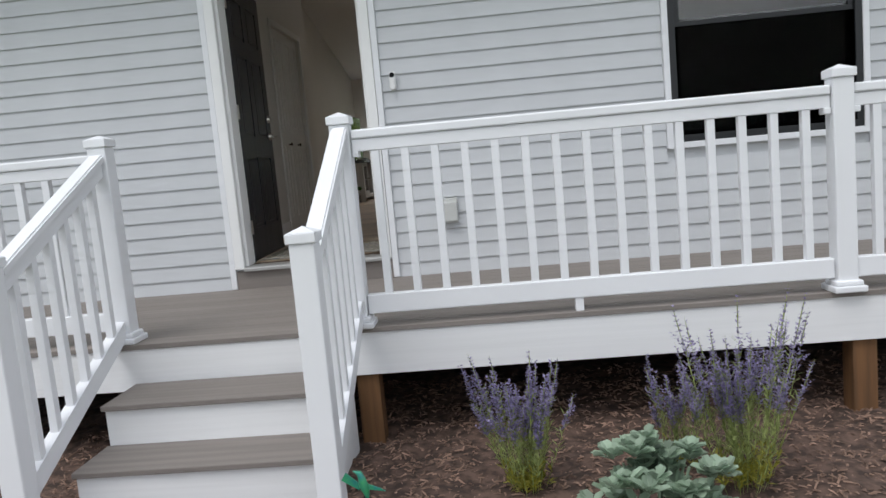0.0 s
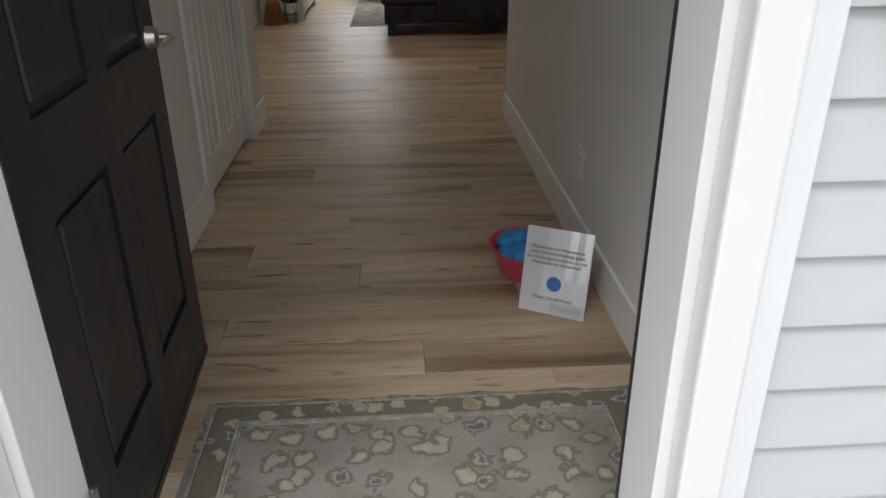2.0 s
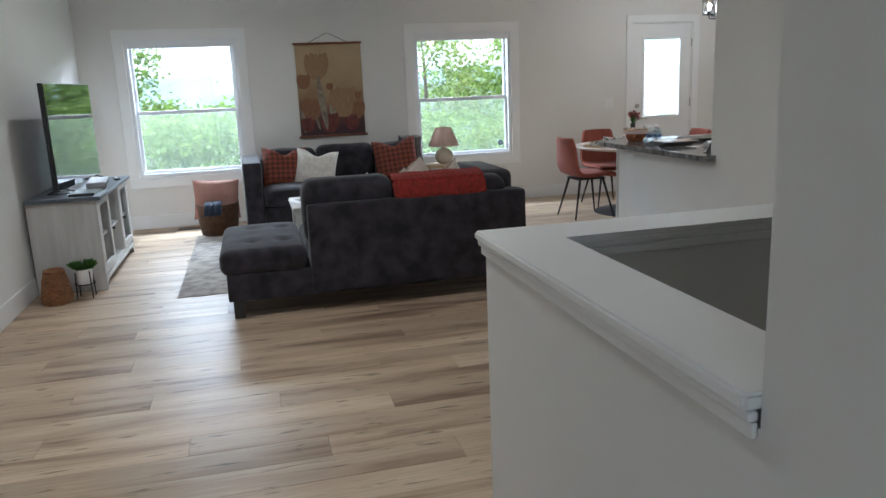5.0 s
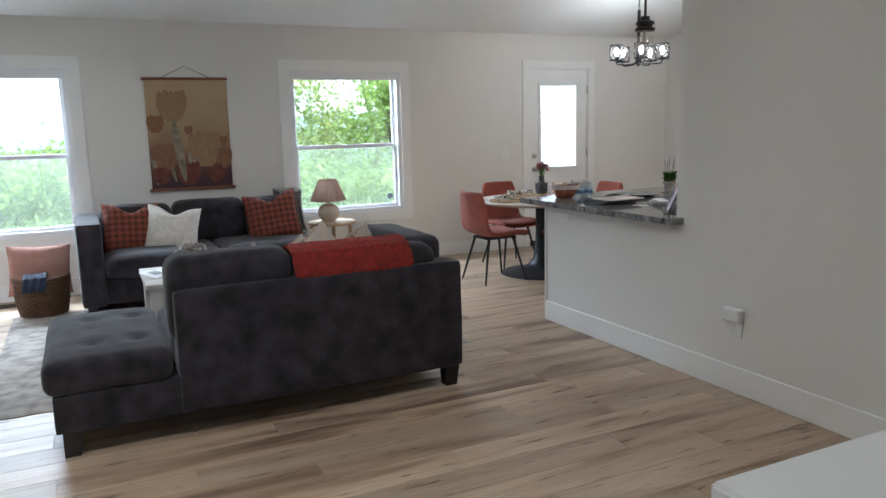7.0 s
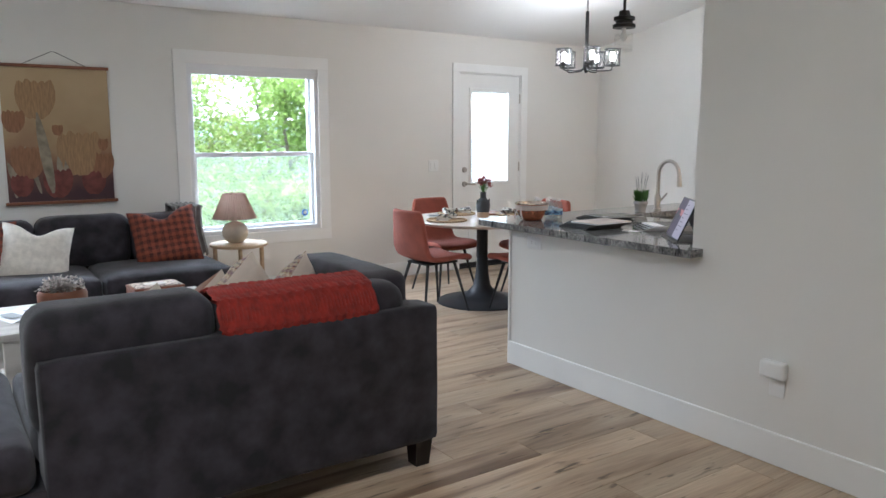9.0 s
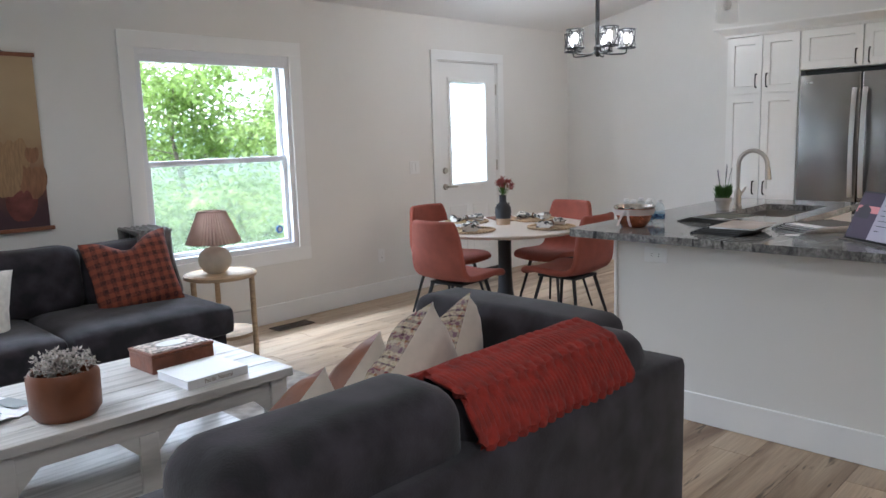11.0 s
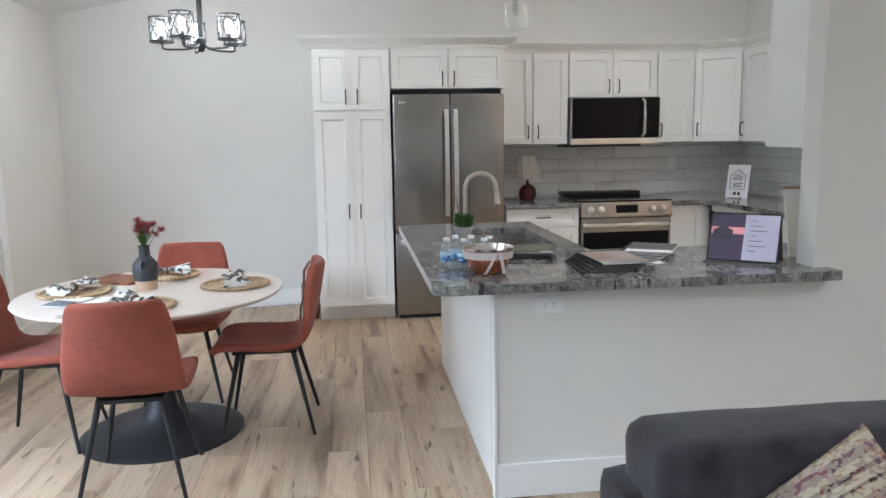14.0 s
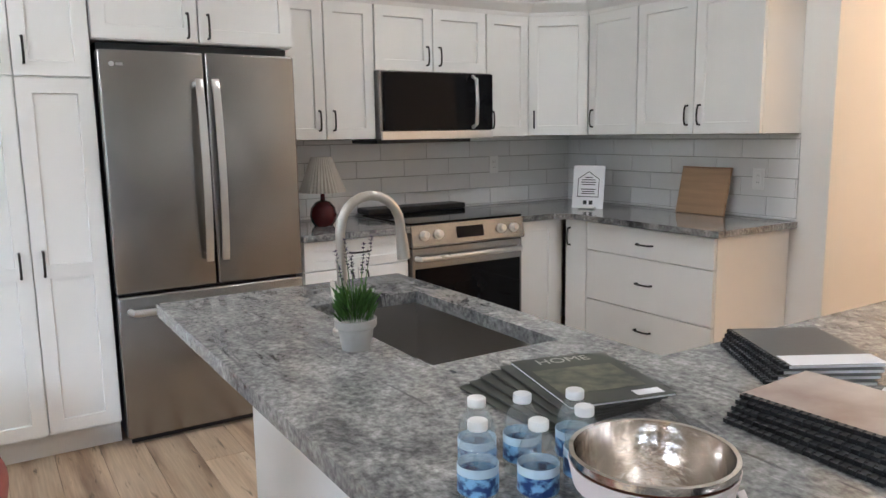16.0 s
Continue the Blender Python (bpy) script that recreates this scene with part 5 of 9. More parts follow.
def pillow(label, w, h, t, m, front, back=None, seed=0, chop=0.0):
    p = thing("throw_pillow", label, "pillow", "throw pillows", at=m)
    if back is None:
        part("cushion", pillow_bm(w, h, t, seed, 24, chop), front, p, smooth=True)
    else:
        bm = pillow_bm(w, h, t, seed)
        b2 = bm.copy()
        bmesh.ops.delete(bm, geom=[f for f in bm.faces if f.calc_center_median().y < 0], context="FACES")
        bmesh.ops.delete(b2, geom=[f for f in b2.faces if f.calc_center_median().y >= 0], context="FACES")
        part("rear_cover", bm, back, p, smooth=True)
        part("front_cover", b2, front, p, smooth=True)
    return p


# ---- living room ----
rug = thing("living_rug", "faded grey-beige patterned rug on the plank floor", "rug")
r = soft_rug("rug_body", -1.88, 0.935, 13.13, 15.55, 0.009, M_RUG)
r.parent = rug

# sectional seat with its back to the hall
s1 = thing("sectional_sofa", "dark slate fabric sectional sofa with tufted chaise end", "sofa", "sofas")
part("base", soft_box(bmesh.new(), -1.50, 0.515, 12.44, 13.36, 0.11, 0.30, 0.02, wob=0.002), M_SOFA, s1, smooth=True)
tf = [(-1.24 + 0.2 * i - 0.08, 12.68 + 0.24 * j) for i in range(3) for j in range(3)]
part("chaise_cushion", soft_box(bmesh.new(), -1.53, -0.985, 12.425, 13.42, 0.285, 0.445, 0.055, 0.02, 22, tufts=tf), M_SOFA, s1, smooth=True)
for tx, ty in tf:
    bm = bmesh.new()
    bmesh.ops.create_uvsphere(bm, u_segments=10, v_segments=6, radius=0.012, matrix=Matrix.Translation((tx, ty, 0.425)) @ Matrix.Diagonal((1, 1, 0.5, 1)))
    part("button", bm, M_SOFA, s1, smooth=True)
part("seat_cushion", soft_box(bmesh.new(), -0.975, 0.30, 12.62, 13.40, 0.285, 0.44, 0.05, 0.02), M_SOFA, s1, smooth=True)
part("back_panel", soft_box(bmesh.new(), -0.965, 0.515, 12.425, 12.60, 0.115, 0.705, 0.025, wob=0.003, cuts=14), M_SOFA, s1, smooth=True)
part("arm_panel", soft_box(bmesh.new(), 0.335, 0.512, 12.595, 13.38, 0.115, 0.69, 0.03, wob=0.003), M_SOFA, s1, smooth=True)
part("back_cushion", soft_box(bmesh.new(), -0.985, -0.385, 12.47, 12.73, 0.43, 0.845, 0.075, 0.01, 12, 0.008, 1), M_SOFA, s1, smooth=True)
part("back_cushion", soft_box(bmesh.new(), -0.38, 0.40, 12.47, 12.73, 0.43, 0.80, 0.075, 0.01, 12, 0.008, 2), M_SOFA, s1, smooth=True)
part("arm_cushion", soft_box(bmesh.new(), 0.24, 0.485, 12.60, 13.335, 0.43, 0.82, 0.05, 0.008, 12, 0.008, 3), M_SOFA, s1, smooth=True)
for lx, ly in ((-1.47, 12.46), (0.42, 12.46), (-1.47, 13.28), (0.42, 13.28)):
    bm = bmesh.new()
    v = [bm.verts.new((lx + a * (0.085 if k else 0.065) - (0.02 if a == 0 else 0) * k * 0, ly + b * (0.085 if k else 0.065), 0.0 if not k else 0.125)) for k in (0, 1) for a, b in ((0, 0), (1, 0), (1, 1), (0, 1))]
    for f in ((0, 1, 2, 3), (7, 6, 5, 4), (0, 4, 5, 1), (1, 5, 6, 2), (2, 6, 7, 3), (3, 7, 4, 0)):
        bm.faces.new([v[i] for i in f])
    part("leg", bm, M_SOFALEG, s1, "dark tapered leg")


def throw_over(name, label, x0, x1, y0, y1, ztop, drop_f, drop_b, material, ribs=True, seed=0):
    """A knitted throw laid over a cushion: across x, hanging down on both sides in y."""
    t = thing(name, label, "blanket")
    bm = bmesh.new()
    nu, nv = 210, 110
    ym, half = (y0 + y1) / 2, (y1 - y0) / 2
    length = drop_f + drop_b + math.pi * half
    rows = []
    for j in range(nv + 1):
        s = length * j / nv
        if s < drop_f:
            y, z, ny, nz = y0, ztop - half - (drop_f - s), -1, 0
        elif s < drop_f + math.pi * half:
            a = math.pi - (s - drop_f) / half
            y, z, ny, nz = ym + half * math.cos(a), ztop - half + half * math.sin(a), math.cos(a), math.sin(a)
        else:
            y, z, ny, nz = y1, ztop - half - (s - drop_f - math.pi * half), 1, 0
        row = []
        for i in range(nu + 1):
            x = x0 + (x1 - x0) * i / nu
            o = 0.006 * noise.noise((x * 7 + seed, s * 7, 0))
            if ribs:
                k = (s * 9.0) % 1.0
                o += 0.009 * math.sin(k * math.pi * 2) ** 2 * (0.45 + 0.55 * math.sin(x * 175 + (2.0 if k < 0.25 else 0.0))) if k < 0.5 else 0.0015 * math.sin(x * 420)
            edge = 0.004 * math.sin(s * 55)
            row.append(bm.verts.new((x + (edge if i in (0, nu) else 0), y + ny * o, z + nz * o)))
        rows.append(row)
    for j in range(nv):
        for i in range(nu):
            bm.faces.new((rows[j][i], rows[j][i + 1], rows[j + 1][i + 1], rows[j + 1][i]))
    ob = part("cloth", bm, material, t, smooth=True)
    md = ob.modifiers.new("thick", "SOLIDIFY")
    md.thickness, md.offset = 0.012, 1
    return t


throw_over("knit_throw", "rust-red knitted throw folded over the sofa back", -0.39, 0.235, 12.45, 12.745, 0.832, 0.0, 0.24, M_RUST)

pillow("embroidered square pillow with plum and cream needlework", 0.38, 0.38, 0.17, pose(0.118, 13.035, 0.632, -17, 0, -140) @ pose(0, 0, 0, 0, 43, 0), M_EMB, M_CREAM, 1)
pillow("embroidered square pillow with a cream back", 0.385, 0.385, 0.19, pose(-0.15, 12.925, 0.668, -17, 0, -162) @ pose(0, 0, 0, 0, 44, 0), M_EMB, M_CREAM, 2)
pillow("tan leather and cream pillow on the sofa seat", 0.36, 0.36, 0.18, pose(-0.25, 13.045, 0.605, -19, 0, -162) @ pose(0, 0, 0, 0, 42, 0), M_LEATHER, M_CREAM, 3)
pillow("tan leather and cream pillow leaning on the sofa back", 0.37, 0.37, 0.18, pose(-0.55, 12.91, 0.60, -20, 0, -165) @ pose(0, 0, 0, 0, 40, 0), M_LEATHER, M_CREAM, 4)

# sofa along the back wall
s2 = thing("fabric_sofa", "dark slate fabric sofa below the hanging picture", "sofa", "sofas")
part("base", soft_box(bmesh.new(), -1.36, 0.56, 15.22, 16.14, 0.09, 0.30, 0.02, wob=0.002), M_SOFA, s2, smooth=True)
part("arm", soft_box(bmesh.new(), -1.38, -1.19, 15.18, 16.14, 0.08, 0.745, 0.03, wob=0.003), M_SOFA, s2, smooth=True)
part("seat_cushion", soft_box(bmesh.new(), -1.185, -0.29, 15.17, 15.90, 0.285, 0.465, 0.05, 0.02), M_SOFA, s2, smooth=True)
part("seat_cushion", soft_box(bmesh.new(), -0.285, 0.60, 15.17, 15.90, 0.285, 0.465, 0.05, 0.02, seed=4), M_SOFA, s2, smooth=True)
part("back_panel", soft_box(bmesh.new(), -1.19, 0.50, 15.99, 16.15, 0.1, 0.72, 0.03, wob=0.003), M_SOFA, s2, smooth=True)
for k, (a, b) in enumerate(((-1.18, -0.60), (-0.595, 0.03), (0.035, 0.50))):
    part("back_cushion", soft_box(bmesh.new(), a, b, 15.80, 16.04, 0.45, 0.80 + 0.015 * (k % 2), 0.07, 0.01, 11, 0.008, k + 5), M_SOFA, s2, smooth=True)
for lx, ly in ((-1.34, 15.22), (0.44, 15.22), (-1.34, 16.03), (0.44, 16.03)):
    part("leg", boxbm(lx, lx + 0.07, ly, ly + 0.07, 0.0, 0.10, bevel=0.004), M_SOFALEG, s2, "dark leg")
pillow("rust plaid pillow beside the sofa arm", 0.46, 0.44, 0.16, pose(-0.95, 15.70, 0.625, -20, 0, 6) @ pose(0, 0, 0, 0, 4, 0), M_PLAID, None, 5, 0.17)
pillow("ivory textured pillow on the dark sofa", 0.44, 0.42, 0.16, pose(-0.63, 15.62, 0.60, -22, 0, -6) @ pose(0, 0, 0, 0, 9, 0), M_IVORY, None, 6, 0.17)
pillow("rust plaid pillow at the open end of the sofa", 0.48, 0.46, 0.16, pose(0.24, 15.66, 0.645, -20, 0, -10) @ pose(0, 0, 0, 0, -7, 0), M_PLAID, None, 7, 0.17)
bm = bmesh.new()
th = thing("grey_throw", "grey fringed throw over the sofa corner", "blanket")
nu, nv = 26, 44
rows = []
for j in range(nv + 1):
    s = j / nv
    y, z = (16.16, 0.60 + 0.9 * s) if s < 0.28 else ((16.16 - (s - 0.28) / 0.24 * 0.34, 0.855) if s < 0.52 else (15.82 - 0.10 * (s - 0.52), 0.855 - (s - 0.52) * 0.78))
    rows.append([bm.verts.new((0.36 + 0.22 * i / nu + 0.02 * math.sin(s * 7), y - 0.012 * math.sin(i * 1.4), z + 0.012 * math.cos(i * 1.4) + 0.01 * noise.noise((i * 0.3, j * 0.3, 4)))) for i in range(nu + 1)])
for j in range(nv):
    for i in range(nu):
        bm.faces.new((rows[j][i], rows[j][i + 1], rows[j + 1][i + 1], rows[j + 1][i]))
o = part("cloth", bm, M_THROW2, th, smooth=True)
md = o.modifiers.new("thick", "SOLIDIFY")
md.thickness = 0.012

# coffee table
M_WASHED = pbr("whitewashed_wood", (0.47, 0.45, 0.42), 0.36, var=0.16, scale=2.5, bump=0.3, bscale=25, stretch=(0.6, 12, 3), col2=(0.62, 0.60, 0.57), contrast=(0.36, 0.55))
ct = thing("coffee_table", "whitewashed wooden coffee table with a lower shelf", "table")
cx0, cx1, cy0, cy1 = -0.98, 0.155, 13.965, 14.655
for k in range(5):
    w = (cy1 - cy0) / 5
    part("top_plank", boxbm(cx0, cx1, cy0 + k * w + 0.0008, cy0 + (k + 1) * w - 0.0008, 0.415, 0.452, bevel=0.004), M_WASHED, ct)
for x in (cx0 + 0.02, cx1 - 0.095):
    for y in (cy0 + 0.02, cy1 - 0.095):
        part("leg", boxbm(x, x + 0.075, y, y + 0.075, 0.01, 0.414, bevel=0.004), M_WASHED, ct)
for y in (cy0 + 0.03, cy1 - 0.055):
    part("apron", boxbm(cx0 + 0.096, cx1 - 0.096, y, y + 0.025, 0.345, 0.414, bevel=0.002), M_WASHED, ct)
    for x in (-0.45,):
        part("middle_post", boxbm(x - 0.035, x + 0.035, y - 0.004, y + 0.02, 0.13, 0.344, bevel=0.003), M_WASHED, ct)
    for x, s in ((cx0 + 0.095, 1), (cx1 - 0.095, -1), (-0.485, -1), (-0.415, 1)):
        part("brace", prism(bmesh.new(), [(x, 0.27), (x, 0.345), (x + s * 0.075, 0.345)], "y", y + 0.003, y + 0.018), M_WASHED, ct)
for x in (cx0 + 0.03, cx1 - 0.055):
    part("end_apron", boxbm(x, x + 0.025, cy0 + 0.096, cy1 - 0.096, 0.345, 0.414, bevel=0.002), M_WASHED, ct)
part("shelf", boxbm(cx0 + 0.03, cx1 - 0.03, cy0 + 0.03, cy1 - 0.03, 0.095, 0.13, bevel=0.003), M_WASHED, ct)

pot = thing("flower_pot", "brown leather-wrapped pot of dried white flowers", "plant pot", at=pose(-0.67, 14.13, 0.453) @ Matrix.Scale(1.25, 4))
bm = bmesh.new()
lathe(bm, [(0, 0.0), (0.078, 0.0), (0.092, 0.02), (0.094, 0.115), (0.085, 0.132), (0.080, 0.128), (0.080, 0.08), (0, 0.08)], n=36)
part("vessel", bm, M_LEATHER, pot, smooth=True)
M_DRIED = leaf_material("dried_flowers", (0.36, 0.31, 0.27), (0.55, 0.50, 0.45))
vl, fl = [], []
rg = random.Random(12)
for _ in range(420):
    a, e = rg.uniform(0, 6.3), rg.uniform(0.1, 1.5)
    d = Vector((math.cos(a) * math.cos(e), math.sin(a) * math.cos(e), 0.35 + math.sin(e) * 0.5))
    q = Vector((0, 0, 0.10)) + d * rg.uniform(0.03, 0.095)
    for _ in range(3):
        blade(vl, fl, q, (rg.uniform(-1, 1), rg.uniform(-1, 1), rg.uniform(-0.3, 1)), rg.uniform(0.010, 0.018), 0.008)
raw("dried_blooms", vl, fl, M_DRIED, pot, "dried pale flowers")

bx = thing("carved_box", "brown wooden box with a pale carved lid", "box", at=pose(-0.145, 14.415, 0.453, 0, 0, 3) @ Matrix.Diagonal((0.87, 1.15, 1, 1)))
M_BOXW = pbr("carved_brown_wood", (0.16, 0.055, 0.028), 0.5, var=0.35, scale=12, bump=0.7, bscale=50)
part("body", boxbm(-0.16, 0.16, -0.085, 0.085, 0.0, 0.068, bevel=0.004), M_BOXW, bx)
part("lid", boxbm(-0.163, 0.163, -0.088, 0.088, 0.069, 0.082, bevel=0.004), M_BOXW, bx)
M_LIDC = pbr("whitewashed_carving", (0.40, 0.32, 0.27), 0.6, var=0.5, scale=45, bump=1.0, bscale=90, contrast=(0.45, 0.55))
part("carved_panel", boxbm(-0.148, 0.148, -0.073, 0.073, 0.0825, 0.086), M_LIDC, bx, "pale carved panel")
bm = bmesh.new()
cyl(bm, (0, 0, 0.0862), (0, 0, 0.089), 0.05, n=28)
bmesh.ops.scale(bm, verts=bm.verts, vec=(1.5, 0.75, 1))
part("oval_inlay", bm, pbr("pale_inlay", (0.62, 0.58, 0.54), 0.4, var=0.1), bx)

bk2 = thing("coffee_table_book", "white hardback book on the coffee table", "book", at=pose(-0.15, 14.147, 0.453, 0, 0, 3) @ Matrix.Diagonal((0.88, 1.06, 1, 1)))
M_BOOKW = pbr("white_book_cloth", (0.68, 0.68, 0.67), 0.5, var=0.03)
part("lower_cover", boxbm(-0.15, 0.15, -0.11, 0.11, 0.0, 0.003, bevel=0.001), M_BOOKW, bk2)
part("page_block", boxbm(-0.146, 0.147, -0.104, 0.107, 0.0032, 0.031), M_PAPER, bk2)
part("upper_cover", boxbm(-0.15, 0.15, -0.11, 0.11, 0.0312, 0.0342, bevel=0.001), M_BOOKW, bk2)
part("spine", boxbm(-0.15, 0.15, -0.1125, -0.1102, 0.0, 0.0342, bevel=0.001), M_BOOKW, bk2)
text_mesh("Pacific Natural", 0.024, pose(0, -0.1128, 0.010, 90), pbr("tan_ink", (0.22, 0.17, 0.12), 0.6), bk2)
mg = thing("open_magazine", "open white magazine beside the flower pot", "magazine", at=pose(-0.84, 14.36, 0.453, 0, 0, 20))
for s in (-1, 1):
    bm = bmesh.new()
    pts = [(s * 0.115 * i / 8, 0.002 + 0.012 * math.sin(min(1, i / 8 * 1.0) * math.pi)) for i in range(9)]
    a = [[bm.verts.new((x, y, z)) for x, z in pts] for y in (-0.14, 0.14)]
    for i in range(8):
        bm.faces.new((a[0][i], a[0][i + 1], a[1][i + 1], a[1][i]))
    o = part("leaf", bm, M_PAPER, mg)
    md = o.modifiers.new("thick", "SOLIDIFY")
    md.thickness = 0.002
    part("printed_block", boxbm(min(s * 0.025, s * 0.095), max(s * 0.025, s * 0.095), -0.09, 0.05, 0.0165, 0.0168), pbr("print_grey", (0.30, 0.32, 0.33), 0.6), mg)

# side table and lamp
M_RATTAN = pbr("pale_rattan", (0.46, 0.33, 0.20), 0.55, var=0.25, scale=14, bump=0.5, bscale=60, stretch=(1, 1, 8))
st = thing("side_table", "round pale wooden side table with a lower shelf", "side table", at=pose(0.82, 15.73, 0))
bm = bmesh.new()
lathe(bm, [(0, 0.525), (0.215, 0.525), (0.225, 0.53), (0.225, 0.548), (0.218, 0.553), (0, 0.553)], n=48)
part("top", bm, M_RATTAN, st, smooth=True)
bm = bmesh.new()
lathe(bm, [(0.196, 0.5531), (0.198, 0.5565), (0.206, 0.5565), (0.208, 0.5531)], n=48)
part("top_ring", bm, M_RATTAN, st)
bm = bmesh.new()
lathe(bm, [(0, 0.15), (0.20, 0.15), (0.20, 0.172), (0, 0.172)], n=48)
part("shelf", bm, M_RATTAN, st)
for k in range(3):
    a = -0.9 + k * 2.094
    bm = bmesh.new()
    cyl(bm, (0.205 * math.cos(a), 0.205 * math.sin(a), 0.0), (0.205 * math.cos(a), 0.205 * math.sin(a), 0.526), 0.017, n=12)
    part("leg", bm, M_RATTAN, st, smooth=True)
tl = thing("table_lamp", "cream round ceramic lamp with pleated pink shade", "lamp", at=pose(0.80, 15.745, 0.5535))
bm = bmesh.new()
lathe(bm, [(0, 0.0), (0.05, 0.0), (0.075, 0.02), (0.098, 0.055), (0.103, 0.09), (0.09, 0.13), (0.06, 0.157), (0.025, 0.168), (0.018, 0.18), (0.012, 0.20), (0, 0.20)], n=36)
part("base", bm, pbr("cream_ceramic", (0.60, 0.54, 0.44), 0.6, var=0.12, scale=12, bump=0.5, bscale=90), tl, smooth=True)


def pleated(bm, r0, r1, z0, z1, n=44, depth=0.05):
    lo, hi = [], []
    for i in range(n * 2):
        a = math.pi * i / n
        f = 1 + (depth if i % 2 else -depth)
        lo.append(bm.verts.new((r0 * f * math.cos(a), r0 * f * math.sin(a), z0)))
        hi.append(bm.verts.new((r1 * f * math.cos(a), r1 * f * math.sin(a), z1)))
    m = n * 2
    for i in range(m):
        bm.faces.new((lo[i], lo[(i + 1) % m], hi[(i + 1) % m], hi[i]))
    return bm


M_PLEAT = leaf_material("pleated_pink_cloth", (0.60, 0.41, 0.33), (0.74, 0.56, 0.47), 0.9, 0.5)
part("shade", pleated(bmesh.new(), 0.165, 0.082, 0.195, 0.395), M_PLEAT, tl, "pleated dusty-pink shade")
for z, rr in ((0.197, 0.167), (0.392, 0.085)):
    bm = bmesh.new()
    tube(bm, [(rr * math.cos(a / 6 * math.pi), rr * math.sin(a / 6 * math.pi), z) for a in range(13)], 0.004, 6)
    part("shade_rim", bm, M_PLEAT, tl)

# hanging picture
hp = thing("hanging_picture", "hanging canvas print of faded tulips on wooden rods", "wall art")
def canvas_mat():
    m, n, l, b = nodes_of("tulip_canvas")
    tc = n.new("ShaderNodeTexCoord")
    sp = n.new("ShaderNodeSeparateXYZ")
    l.new(tc.outputs["Object"], sp.inputs["Vector"])
    nz = n.new("ShaderNodeTexNoise")
    nz.inputs["Scale"].default_value, nz.inputs["Detail"].default_value = 3.5, 8
    l.new(tc.outputs["Object"], nz.inputs["Vector"])
    g = n.new("ShaderNodeMapRange")
    g.inputs["From Min"].default_value, g.inputs["From Max"].default_value = 0.95, 1.75
    l.new(sp.outputs["Z"], g.inputs["Value"])
    ad = n.new("ShaderNodeMath")
    ad.operation = "ADD"
    l.new(g.outputs["Result"], ad.inputs[0])
    ms = n.new("ShaderNodeMath")
    ms.operation = "MULTIPLY_ADD"
    ms.inputs[1].default_value, ms.inputs[2].default_value = 0.7, -0.35
    l.new(nz.outputs["Fac"], ms.inputs[0])
    l.new(ms.outputs["Value"], ad.inputs[1])
    r = n.new("ShaderNodeValToRGB")
    e = r.color_ramp.elements
    e[0].position, e[0].color = 0.0, (0.07, 0.038, 0.045, 1)
    e[1].position, e[1].color = 1.0, (0.44, 0.33, 0.195, 1)
    for p, c in ((0.22, (0.15, 0.07, 0.05)), (0.42, (0.27, 0.155, 0.09)), (0.66, (0.38, 0.275, 0.155))):
        k = e.new(p)
        k.color = rgb(c)
    l.new(ad.outputs["Value"], r.inputs["Fac"])
    l.new(r.outputs["Color"], b.inputs["Base Color"])
    b.inputs["Roughness"].default_value = 0.85
    return m


AY = 16.232
M_ROD = pbr("red_brown_rod", (0.20, 0.075, 0.035), 0.45, var=0.2, stretch=(0.5, 8, 8))
part("canvas", boxbm(-0.715, 0.010, AY, AY + 0.003, 0.905, 1.90), canvas_mat(), hp)
part("top_rod", boxbm(-0.735, 0.022, AY - 0.012, AY + 0.014, 1.895, 1.918, bevel=0.004), M_ROD, hp)
part("bottom_rod", boxbm(-0.735, 0.034, AY - 0.012, AY + 0.014, 0.888, 0.911, bevel=0.004), M_ROD, hp)
bm = bmesh.new()
tube(bm, [(-0.56, AY, 1.918), (-0.355, AY + 0.012, 2.02), (-0.14, AY, 1.918)], 0.0025, 6)
part("cord", bm, M_IRON, hp)
bm = bmesh.new()
cyl(bm, (-0.355, AY + 0.004, 2.02), (-0.355, YB, 2.02), 0.005, n=8)
part("nail", bm, M_PLASTIC, hp)
PET = [pbr("petal_gold", (0.31, 0.195, 0.10), 0.85, var=0.2, scale=30, stretch=(3, 1, 0.5)), pbr("petal_rust", (0.245, 0.125, 0.066), 0.85, var=0.2, scale=30, stretch=(3, 1, 0.5)), pbr("petal_red", (0.16, 0.05, 0.042), 0.85, var=0.3, scale=18)]
M_LEAFP = pbr("painted_leaf", (0.235, 0.205, 0.15), 0.85, var=0.35, scale=15)


def flat_petal(bm, cx, cz, w, h, ang, y):
    n = 14
    pts = []
    for i in range(n):
        a = 2 * math.pi * i / n
        px, pz = math.cos(a) * w / 2, math.sin(a) * h / 2
        px *= 1 - 0.45 * max(0, math.sin(a)) ** 2
        ca, sa = math.cos(ang), math.sin(ang)
        pts.append((cx + px * ca - pz * sa, cz + px * sa + pz * ca))
    prism(bm, pts, "y", y, y + 0.0006)


